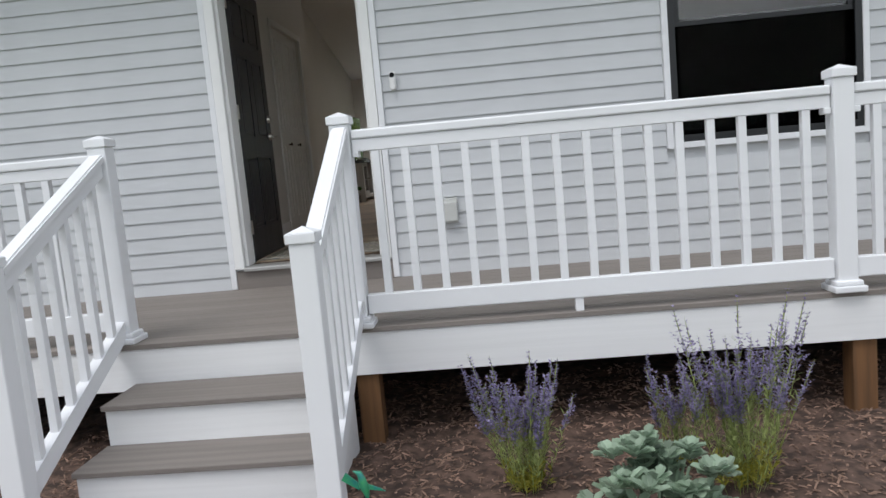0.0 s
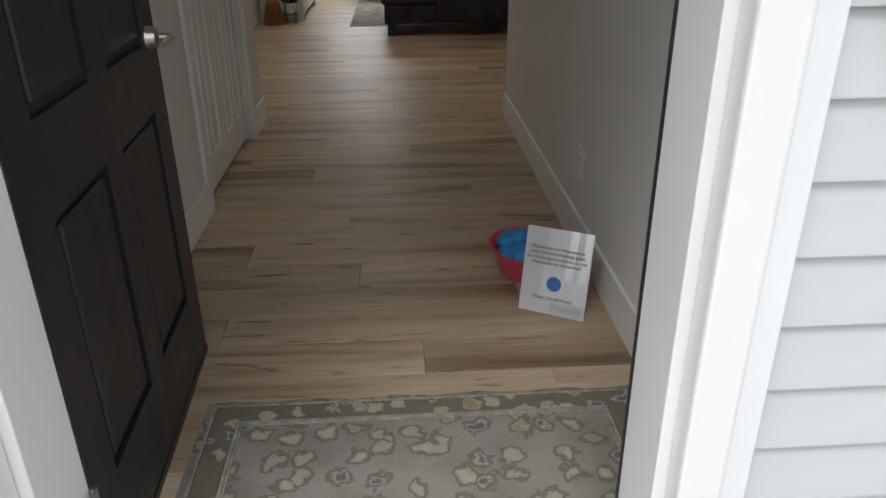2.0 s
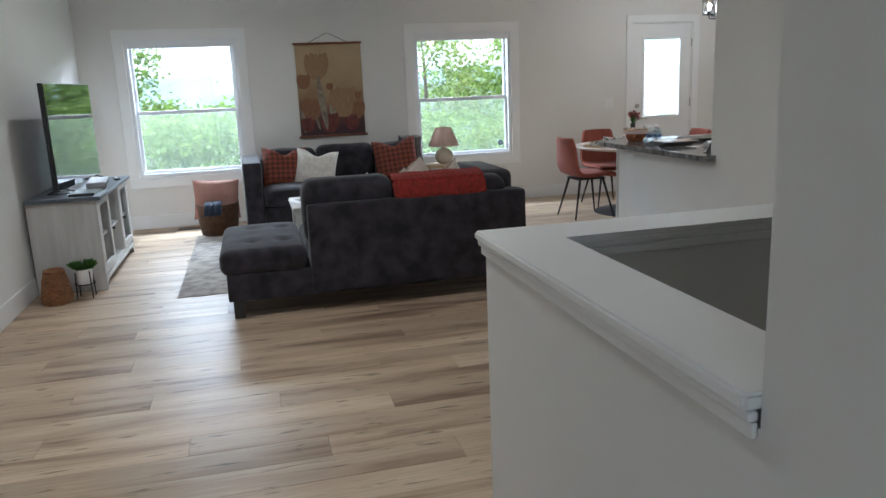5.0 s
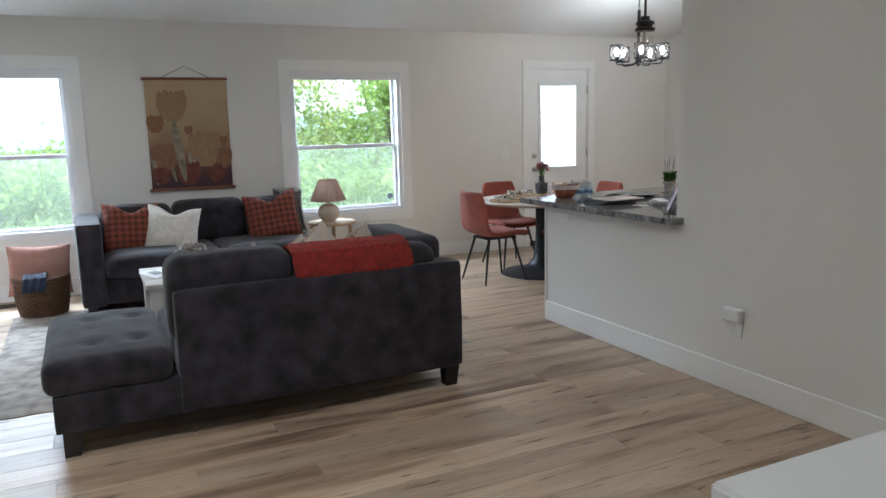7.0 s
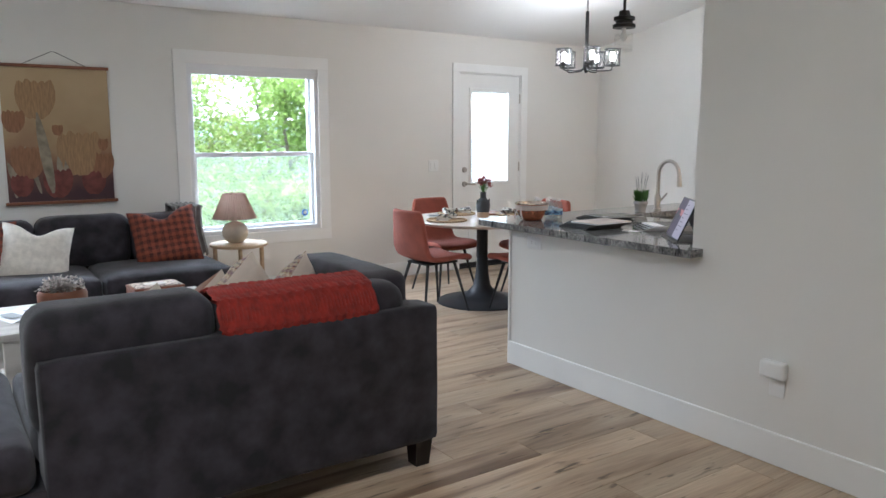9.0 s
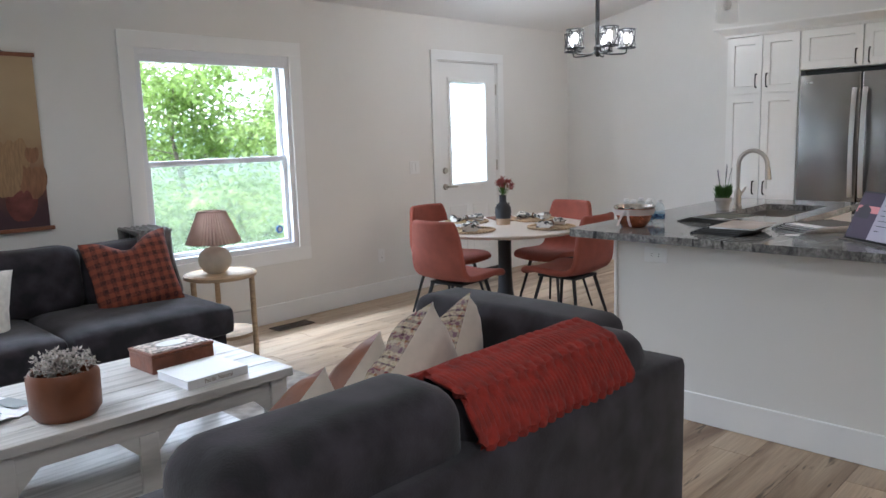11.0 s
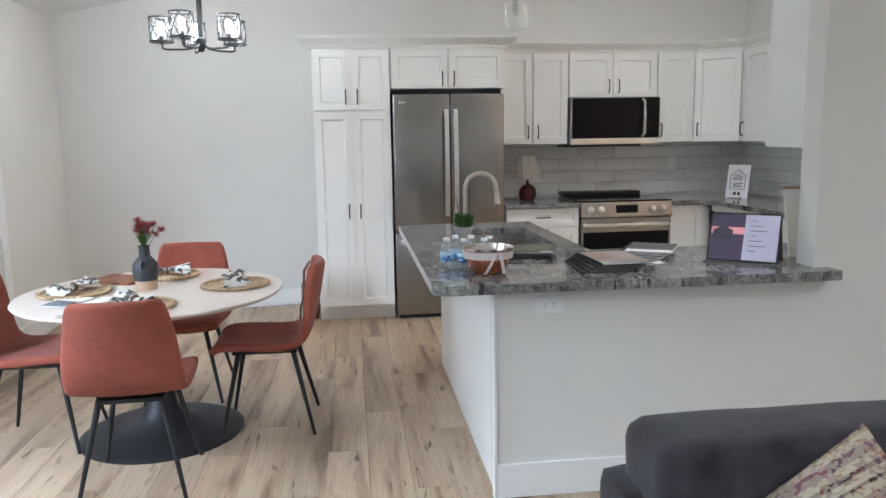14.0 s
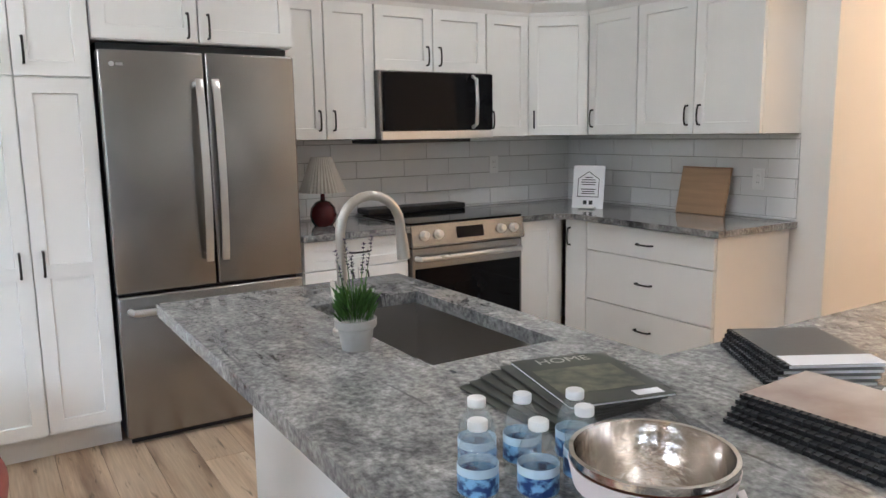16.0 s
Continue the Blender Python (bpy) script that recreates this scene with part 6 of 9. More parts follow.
rg = random.Random(21)
for k, (fx, fz, sz, c) in enumerate(((-0.49, 1.66, 0.25, 0), (-0.645, 1.50, 0.14, 1), (-0.22, 1.26, 0.29, 0), (-0.57, 1.20, 0.21, 1), (-0.07, 1.17, 0.17, 1), (-0.38, 1.04, 0.19, 2), (-0.13, 1.04, 0.16, 2), (-0.62, 1.03, 0.14, 2), (-0.36, 1.44, 0.07, 1), (-0.055, 1.33, 0.08, 1))):
    bm = bmesh.new()
    for j, (dx, ang) in enumerate(((-0.28, 0.25), (0.28, -0.25), (0.0, 0.0), (-0.14, 0.12), (0.15, -0.1))):
        flat_petal(bm, fx + dx * sz, fz + 0.05 * sz * (j % 2), sz * 0.5, sz * 1.15, ang, AY - 0.0012 - 0.0007 * j - 0.00005 * k)
    part("tulip", bm, PET[c], hp)
for k in range(16):
    bm = bmesh.new()
    lx = rg.uniform(-0.68, -0.03)
    flat_petal(bm, lx, rg.uniform(1.06, 1.22), rg.uniform(0.03, 0.05), rg.uniform(0.18, 0.27), rg.uniform(-0.5, 0.5), AY - 0.0008 - 0.00004 * k)
    part("painted_leaf", bm, M_LEAFP, hp)
bm = bmesh.new()
flat_petal(bm, -0.455, 1.27, 0.075, 0.62, 0.12, AY - 0.0055)
part("painted_leaf", bm, M_LEAFP, hp)

# television console
M_TOPG = pbr("slate_blue_top", (0.10, 0.115, 0.135), 0.4, var=0.15, stretch=(6, 0.6, 3))
M_CONS = pbr("white_oak_board", (0.56, 0.55, 0.53), 0.6, var=0.12, scale=4, bump=0.2, bscale=30, stretch=(6, 6, 0.6))
cs = thing("tv_console", "white wooden television console with a slate top", "tv stand")
x0, x1, y0, y1, zt = -2.895, -2.415, 13.61, 15.03, 0.715
part("top", boxbm(x0, x1 + 0.035, y0 - 0.03, y1 + 0.03, zt - 0.028, zt, bevel=0.004), M_TOPG, cs, "slate-blue top board")
for y in (y0, y1 - 0.03):
    part("side_panel", boxbm(x0, x1, y, y + 0.03, 0.0, zt - 0.029, bevel=0.002), M_CONS, cs)
part("back_panel", boxbm(x0, x0 + 0.012, y0 + 0.031, y1 - 0.031, 0.10, zt - 0.03), M_CONS, cs)
part("bottom", boxbm(x0 + 0.013, x1 - 0.012, y0 + 0.031, y1 - 0.031, 0.10, 0.125), M_CONS, cs)
part("plinth", prism(bmesh.new(), [(y0 + 0.031, 0.03), (y0 + 0.10, 0.065), (y1 - 0.10, 0.065), (y1 - 0.031, 0.03), (y1 - 0.031, 0.099), (y0 + 0.031, 0.099)], "x", x1 - 0.02, x1 - 0.001), M_CONS, cs)
ya, yb = y0 + 0.48, y1 - 0.48
for y in (ya, yb):
    part("divider", boxbm(x0 + 0.013, x1 - 0.002, y - 0.012, y + 0.012, 0.126, zt - 0.03), M_CONS, cs)
part("shelf", boxbm(x0 + 0.013, x1 - 0.03, ya + 0.013, yb - 0.013, 0.37, 0.388), M_CONS, cs)
for a, b, kx in ((y0 + 0.032, ya - 0.014, 1), (yb + 0.014, y1 - 0.032, 0)):
    bm = bmesh.new()
    for q in ((a, a + 0.055, 0.128, zt - 0.032), (b - 0.055, b, 0.128, zt - 0.032), (a + 0.055, b - 0.055, 0.128, 0.185), (a + 0.055, b - 0.055, zt - 0.085, zt - 0.032)):
        box(bm, x1 - 0.018, x1 + 0.002, q[0], q[1], q[2], q[3], 0.002)
    d = part("door", bm, M_CONS, cs)
    pn = part("pane", boxbm(x1 - 0.010, x1 - 0.007, a + 0.054, b - 0.054, 0.184, zt - 0.084), M_PANE, d)
    part("inner_shelf", boxbm(x0 + 0.013, x1 - 0.03, a, b, 0.37, 0.388), M_CONS, cs)
    ky = b - 0.028 if kx else a + 0.028
    bm = bmesh.new()
    lathe(bm, [(0, 0), (0.005, 0), (0.005, 0.012), (0.013, 0.016), (0.013, 0.026), (0, 0.03)], n=14)
    part("knob", bm, M_HANDLE, d, "dark knob", smooth=True, at=pose(x1 + 0.002, ky, 0.40, 0, 90, 0))
tv = thing("television", "large flat black television on the console", "television", at=pose(-2.665, 14.40, 0.7155, 0, 0, -1.6))
part("screen", boxbm(0.0, 0.012, -0.70, 0.70, 0.035, 0.825, bevel=0.002), pbr("tv_glass", (0.012, 0.013, 0.014), 0.04, var=0.02, bump=0, rvar=0.01, spec=1.0), tv)
part("housing", boxbm(-0.03, -0.001, -0.70, 0.70, 0.033, 0.827, bevel=0.006), M_BLACK, tv)
for s in (-1, 1):
    bm = bmesh.new()
    tube(bm, [(0.11, s * 0.5, 0.005), (-0.01, s * 0.5, 0.04), (-0.12, s * 0.5, 0.005)], 0.006, 8)
    part("foot", bm, M_BLACK, tv)
part("foot_plate", boxbm(-0.13, 0.12, -0.515, -0.485, 0.0, 0.005), M_BLACK, tv)
part("foot_plate", boxbm(-0.13, 0.12, 0.485, 0.515, 0.0, 0.005), M_BLACK, tv)
gd = thing("media_box", "silver-grey media box beside the television", "electronics", at=pose(-2.50, 14.22, 0.7155, 0, 0, 6))
part("case", boxbm(-0.07, 0.07, -0.22, 0.22, 0.0, 0.06, bevel=0.006), pbr("silver_plastic", (0.42, 0.42, 0.43), 0.4, metal=0.3), gd)
part("front_strip", boxbm(0.0702, 0.072, -0.20, 0.20, 0.01, 0.05), M_BLACK, gd)
rc = thing("remote_control", "small black remote on the console", "remote", at=pose(-2.44, 14.72, 0.7155, 0, 0, 15))
part("body", boxbm(-0.022, 0.022, -0.08, 0.08, 0, 0.018, bevel=0.005), M_BLACK, rc)
part("keypad", boxbm(-0.015, 0.015, -0.05, 0.06, 0.0182, 0.0195), M_GREYPL, rc)
rc2 = thing("game_controller_stand", "flat black tray on the console", "tray", at=pose(-2.52, 13.82, 0.7155))
part("tray", boxbm(-0.09, 0.09, -0.16, 0.16, 0, 0.02, bevel=0.004), M_BLACK, rc2)


def weave_basket(name, label, at, prof, mat_, rings=18, n=40, cat="basket"):
    """A woven basket: stacked wavy strands round upright stakes."""
    t = thing(name, label, cat, at=at)
    bm = bmesh.new()
    z0, z1 = prof[0][1], prof[-1][1]
    def rad(z):
        for (ra, za), (rb, zb) in zip(prof, prof[1:]):
            if za <= z <= zb:
                return ra + (rb - ra) * (z - za) / max(1e-6, zb - za)
        return prof[-1][0]
    for k in range(rings):
        z = z0 + (z1 - z0) * (k + 0.5) / rings
        rr = rad(z)
        w = (z1 - z0) / rings * 0.55
        pts = [((rr + 0.005 * math.cos(math.pi * (i + k))) * math.cos(2 * math.pi * i / n), (rr + 0.005 * math.cos(math.pi * (i + k))) * math.sin(2 * math.pi * i / n), z) for i in range(n + 1)]
        tube(bm, pts, w, 6)
    part("weave", bm, mat_, t, smooth=True)
    bm = bmesh.new()
    lathe(bm, [(0, 0.004)] + [(r_ - 0.008, z_) for r_, z_ in prof], n=32)
    part("lining", bm, mat_, t)
    bm = bmesh.new()
    tube(bm, [(prof[-1][0] * math.cos(2 * math.pi * i / 32), prof[-1][0] * math.sin(2 * math.pi * i / 32), z1) for i in range(33)], 0.014, 8)
    part("rim", bm, mat_, t, smooth=True)
    return t


M_WICK = pbr("brown_wicker", (0.115, 0.055, 0.026), 0.6, var=0.35, scale=20, bump=0.4, bscale=120)
weave_basket("wicker_basket", "brown wicker basket holding a pillow and throw", pose(-1.66, 15.58, 0), [(0.165, 0.01), (0.185, 0.12), (0.20, 0.31)], M_WICK)
pillow("pink plaid pillow standing in a wicker basket", 0.46, 0.40, 0.15, pose(-1.66, 15.60, 0.36, -10, 0, 6) @ pose(0, 0, 0, 0, 3, 0), M_PINKPL, None, 9)
bt = thing("blue_throw", "navy throw hanging out of the wicker basket", "blanket")
bm = bmesh.new()
rows = []
for j in range(17):
    s = j / 16
    rows.append([bm.verts.new((-1.76 + 0.16 * i / 12 - 0.03 * s, 15.585 - 0.22 * min(1, s * 2.2) - 0.012 * math.sin(i * 1.5 + s) - 0.02, 0.33 + 0.03 * math.sin(min(1, s * 2) * math.pi) - 0.17 * max(0, s - 0.4))) for i in range(13)])
for j in range(16):
    for i in range(12):
        bm.faces.new((rows[j][i], rows[j][i + 1], rows[j + 1][i + 1], rows[j + 1][i]))
o = part("cloth", bm, fabric("navy_cloth", (0.02, 0.035, 0.075), 0.3, 12), bt, smooth=True)
md = o.modifiers.new("thick", "SOLIDIFY")
md.thickness = 0.014
M_WICK2 = pbr("honey_wicker", (0.26, 0.115, 0.045), 0.55, var=0.3, scale=20, bump=0.4, bscale=120)
weave_basket("wicker_jug", "honey-brown wicker jug on the floor", pose(-2.71, 13.36, 0), [(0.085, 0.0), (0.098, 0.04), (0.075, 0.17), (0.058, 0.235)], M_WICK2, 14, 26)
ps = thing("potted_grass", "white pot of green grass on a metal stand", "plant", at=pose(-2.535, 13.45, 0))
bm = bmesh.new()
lathe(bm, [(0, 0.10), (0.045, 0.10), (0.055, 0.12), (0.062, 0.215), (0.056, 0.215), (0.052, 0.19), (0, 0.19)], n=28)
part("pot", bm, M_PLASTIC, ps, smooth=True)
for k in range(4):
    a = math.pi / 4 + k * math.pi / 2
    bm = bmesh.new()
    tube(bm, [(0.075 * math.cos(a), 0.075 * math.sin(a), 0.0), (0.067 * math.cos(a), 0.067 * math.sin(a), 0.20)], 0.0045, 8)
    part("stand_leg", bm, M_IRON, ps)
bm = bmesh.new()
tube(bm, [(0.069 * math.cos(i * math.pi / 12), 0.069 * math.sin(i * math.pi / 12), 0.105) for i in range(25)], 0.0045, 6)
part("stand_ring", bm, M_IRON, ps)
M_GRASS = leaf_material("pot_grass", (0.05, 0.13, 0.02), (0.10, 0.22, 0.05))
vl, fl = [], []
for _ in range(340):
    a, rr = rg.uniform(0, 6.3), 0.045 * math.sqrt(rg.random())
    blade(vl, fl, (rr * math.cos(a), rr * math.sin(a), 0.19), (math.cos(a) * rg.uniform(0, 0.9), math.sin(a) * rg.uniform(0, 0.9), 1), rg.uniform(0.07, 0.125), 0.005, (rg.random(), rg.random(), 0.2), 0.5)
raw("grass", vl, fl, M_GRASS, ps, "green grass blades")

M_VENT = pbr("brown_vent", (0.08, 0.055, 0.04), 0.5, metal=0.4)
for vx in (-1.95, 1.55):
    fv = thing("floor_vent", "brown metal floor vent by the back wall", "vent", "floor vents")
    part("backing", boxbm(vx - 0.15, vx + 0.15, 16.00, 16.11, 0.0005, 0.002), M_BLACK, fv)
    bm = bmesh.new()
    for b in ((vx - 0.16, vx + 0.16, 15.99, 16.0), (vx - 0.16, vx + 0.16, 16.11, 16.12), (vx - 0.16, vx - 0.15, 16.0, 16.11), (vx + 0.15, vx + 0.16, 16.0, 16.11)):
        box(bm, b[0], b[1], b[2], b[3], 0.0005, 0.006)
    part("frame", bm, M_VENT, fv)
    for k in range(14):
        part("slat", boxbm(vx - 0.14 + k * 0.021, vx - 0.13 + k * 0.021, 16.0, 16.11, 0.0022, 0.005), M_VENT, fv)
M_CAN = glow("recessed_glow", (1.0, 0.90, 0.76), 7)
# one known ceiling light; the other six are added to brighten the rooms
for k, (lx, ly) in enumerate(((-1.62, 14.3), (0.7, 14.3), (-1.62, 10.9), (0.4, 10.9), (3.1, 12.2), (4.3, 12.0), (3.3, 10.9))):
    tilt = 11.3 if ly > RIDGE else -11.3
    rl = thing("recessed_light", "round lit ceiling light, one known among added fill lights", "light", "recessed ceiling lights", at=pose(lx, ly, zc(ly) - 0.001, tilt))
    bm = bmesh.new()
    lathe(bm, [(0.055, 0), (0.085, 0), (0.085, -0.006), (0.055, -0.004)], n=32)
    part("ring", bm, M_PLASTIC, rl)
    bm = bmesh.new()
    cyl(bm, (0, 0, -0.003), (0, 0, -0.001), 0.055, n=32)
    part("lens", bm, M_CAN, rl, "lit lens")
    o = lamp("recessed_lamp", "AREA", CANS[k], pose(lx, ly, zc(ly) - 0.012), (1.0, 0.91, 0.80), 0.12)
    o.data.spread = radians(150)

# ---- dining ----
bd = thing("door_back", "white half-glazed back door with nickel hardware", "door", kind="structure")
x0, x1 = 3.385, 4.185
bm = bmesh.new()
gx0, gx1, gz0, gz1 = x0 + 0.155, x1 - 0.155, 0.92, 1.86
yd0, yd1 = YB + 0.012, YB + 0.055
for b in ((x0, gx0, 0.015, 2.035), (gx1, x1, 0.015, 2.035), (gx0, gx1, 0.015, gz0), (gx0, gx1, gz1, 2.035)):
    box(bm, b[0], b[1], yd0, yd1, b[2], b[3])
part("slab", bm, M_TRIM, bd)
bm = bmesh.new()
for b in ((gx0 - 0.035, gx1 + 0.035, gz1, gz1 + 0.035), (gx0 - 0.035, gx1 + 0.035, gz0 - 0.035, gz0), (gx0 - 0.035, gx0, gz0, gz1), (gx1, gx1 + 0.035, gz0, gz1)):
    box(bm, b[0], b[1], yd0 - 0.012, yd0 - 0.0005, b[2], b[3], 0.004)
part("glazing_bead", bm, M_TRIM, bd)
for ya in (yd0 + 0.004, yd1 - 0.008):
    p = part("pane", boxbm(gx0, gx1, ya, ya + 0.003, gz0, gz1), M_PANE, bd)
    p.visible_shadow = False
M_BLIND = leaf_material("blind_slats", (0.80, 0.80, 0.80), (0.85, 0.85, 0.85), 0.5, 0.75)
vl, fl = [], []
k = 0
z = gz0 + 0.01
while z < gz1 - 0.01:
    i0 = len(vl)
    vl += [(gx0 + 0.004, yd0 + 0.012, z), (gx1 - 0.004, yd0 + 0.012, z), (gx1 - 0.004, yd0 + 0.017, z + 0.0145), (gx0 + 0.004, yd0 + 0.017, z + 0.0145)]
    fl.append((i0, i0 + 1, i0 + 2, i0 + 3))
    z += 0.0125
raw("blind", vl, fl, M_BLIND, bd, "white slatted blind between the panes")
for px0, px1 in ((x0 + 0.12, x0 + 0.36), (x1 - 0.36, x1 - 0.12)):
    bm = bmesh.new()
    for b in ((px0, px1, 0.70, 0.715), (px0, px1, 0.25, 0.265), (px0, px0 + 0.015, 0.265, 0.70), (px1 - 0.015, px1, 0.265, 0.70)):
        box(bm, b[0], b[1], yd0 - 0.005, yd0 - 0.0005, b[2], b[3], 0.002)
    part("panel_moulding", bm, M_TRIM, bd)
for z in (1.05, 0.90):
    bm = bmesh.new()
    cyl(bm, (x0 + 0.065, yd0 - 0.02, z), (x0 + 0.065, yd0 - 0.0005, z), 0.024, 0.03, 24)
    if z < 1:
        tube(bm, [(x0 + 0.065, yd0 - 0.018, z), (x0 + 0.065, yd0 - 0.055, z), (x0 + 0.085, yd0 - 0.06, z + 0.003), (x0 + 0.17, yd0 - 0.055, z - 0.002)], 0.009)
    part("lever" if z < 1 else "deadbolt", bm, M_NICKEL, bd, "satin nickel hardware", smooth=True)
for z in (0.25, 1.07, 1.80):
    bm = bmesh.new()
    cyl(bm, (x1 + 0.004, yd0 - 0.006, z - 0.05), (x1 + 0.004, yd0 - 0.006, z + 0.05), 0.008, n=12)
    part("hinge", bm, M_NICKEL, bd, "nickel hinge")
bm = bmesh.new()
box(bm, BD[0] + 0.001, x0 - 0.002, YB + 0.002, YB + 0.15, 0.0, 2.048)
box(bm, x1 + 0.002, BD[1] - 0.001, YB + 0.002, YB + 0.15, 0.0, 2.048)
box(bm, x0, x1, YB + 0.002, YB + 0.15, 2.038, 2.048)
part("jamb", bm, M_TRIM, bd)
bm = bmesh.new()
for b in ((BD[0] - 0.085, BD[0] + 0.003, 0.0, 2.048), (BD[1] - 0.003, BD[1] + 0.085, 0.0, 2.048), (BD[0] - 0.085, BD[1] + 0.085, 2.048, 2.135)):
    box(bm, b[0], b[1], YB - 0.016, YB - 0.0005, b[2], b[3], 0.003)
part("casing", bm, M_TRIM, bd)
part("threshold", boxbm(BD[0] + 0.001, BD[1] - 0.001, YB - 0.01, YB + 0.15, 0.001, 0.014), M_BLACK, bd, "dark threshold")
dl = thing("door_draught_strip", "black strip along the foot of the back door", "door strip")
part("strip", boxbm(x0, x1, YB - 0.015, YB + 0.008, 0.016, 0.06, bevel=0.004), M_BLACK, dl)

TX, TY, TZ = 2.63, 14.88, 0.715
M_TTOP = pbr("pale_table_top", (0.62, 0.545, 0.48), 0.3, var=0.06, scale=3, bump=0.05, bscale=60)
dt = thing("dining_table", "round pale-topped pedestal table with black base", "table", at=pose(TX, TY, 0))
bm = bmesh.new()
lathe(bm, [(0, TZ - 0.03), (0.56, TZ - 0.03), (0.60, TZ - 0.018), (0.612, TZ - 0.006), (0.608, TZ), (0, TZ)], n=72)
part("tabletop", bm, M_TTOP, dt, smooth=True)
M_BASEB = pbr("matt_black_metal", (0.018, 0.019, 0.022), 0.5, metal=0.2, var=0.15)
bm = bmesh.new()
lathe(bm, [(0, 0.0), (0.385, 0.0), (0.388, 0.006), (0.36, 0.018), (0.24, 0.035), (0.13, 0.075), (0.075, 0.14), (0.055, 0.25), (0.048, 0.40), (0.048, TZ - 0.06), (0.09, TZ - 0.031), (0, TZ - 0.031)], n=56)
part("pedestal", bm, M_BASEB, dt, smooth=True)

M_CHAIR = fabric("terracotta_fabric", (0.27, 0.069, 0.044), 0.14, 12, 0.3, 300, 0.06)


def chair():
    """Built facing +x: the seat over the origin, its back at -x."""
    c = thing("dining_chair", "terracotta upholstered shell chair with black metal legs", "chair", "chairs round the dining table")
    # side profile of the shell: seat, bend, backrest
    prof = [(0.245, 0.405), (0.235, 0.432), (0.18, 0.447), (0.05, 0.440), (-0.08, 0.432), (-0.155, 0.442), (-0.20, 0.482), (-0.225, 0.55), (-0.245, 0.64), (-0.262, 0.73), (-0.275, 0.80), (-0.281, 0.835)]
    width = [0.20, 0.215, 0.225, 0.232, 0.232, 0.230, 0.228, 0.225, 0.215, 0.20, 0.185, 0.165]
    bm = bmesh.new()
    n = 14
    rows = []
    for (px, pz), w in zip(prof, width):
        row = []
        for i in range(n + 1):
            u = 2 * i / n - 1
            back = min(1, max(0, (pz - 0.45) / 0.25))
            lift = (0.016 * (1 - back)) * u * u
            fwd = 0.045 * back * u * u
            row.append((px + fwd, u * w, pz + lift))
        rows.append(row)
    V = [[bm.verts.new(p) for p in r_] for r_ in rows]
    for j in range(len(V) - 1):
        for i in range(n):
            bm.faces.new((V[j][i], V[j][i + 1], V[j + 1][i + 1], V[j + 1][i]))
    sh = part("shell", bm, M_CHAIR, c, smooth=True)
    md = sh.modifiers.new("thick", "SOLIDIFY")
    md.thickness, md.offset = 0.042, 0
    sb = sh.modifiers.new("round", "SUBSURF")
    sb.levels = sb.render_levels = 2
    part("under_frame", boxbm(-0.15, 0.16, -0.13, 0.13, 0.395, 0.412, bevel=0.003), M_BASEB, c)
    for sx, ex in ((0.13, 0.215), (-0.13, -0.225)):
        for s in (-1, 1):
            bm = bmesh.new()
            cyl(bm, (sx, s * 0.12, 0.405), (ex, s * 0.205, 0.0), 0.0135, 0.008, 12)
            part("leg", bm, M_BASEB, c, "black tapered leg", smooth=True)
    return c


c0 = chair()
c0.matrix_basis = pose(2.085, 14.83, 0, 0, 0, 3)
for m in (pose(2.615, 15.42, 0, 0, 0, -90), pose(3.205, 14.86, 0, 0, 0, 180), pose(2.67, 14.355, 0, 0, 0, 90)):
    copy_thing(c0, m)

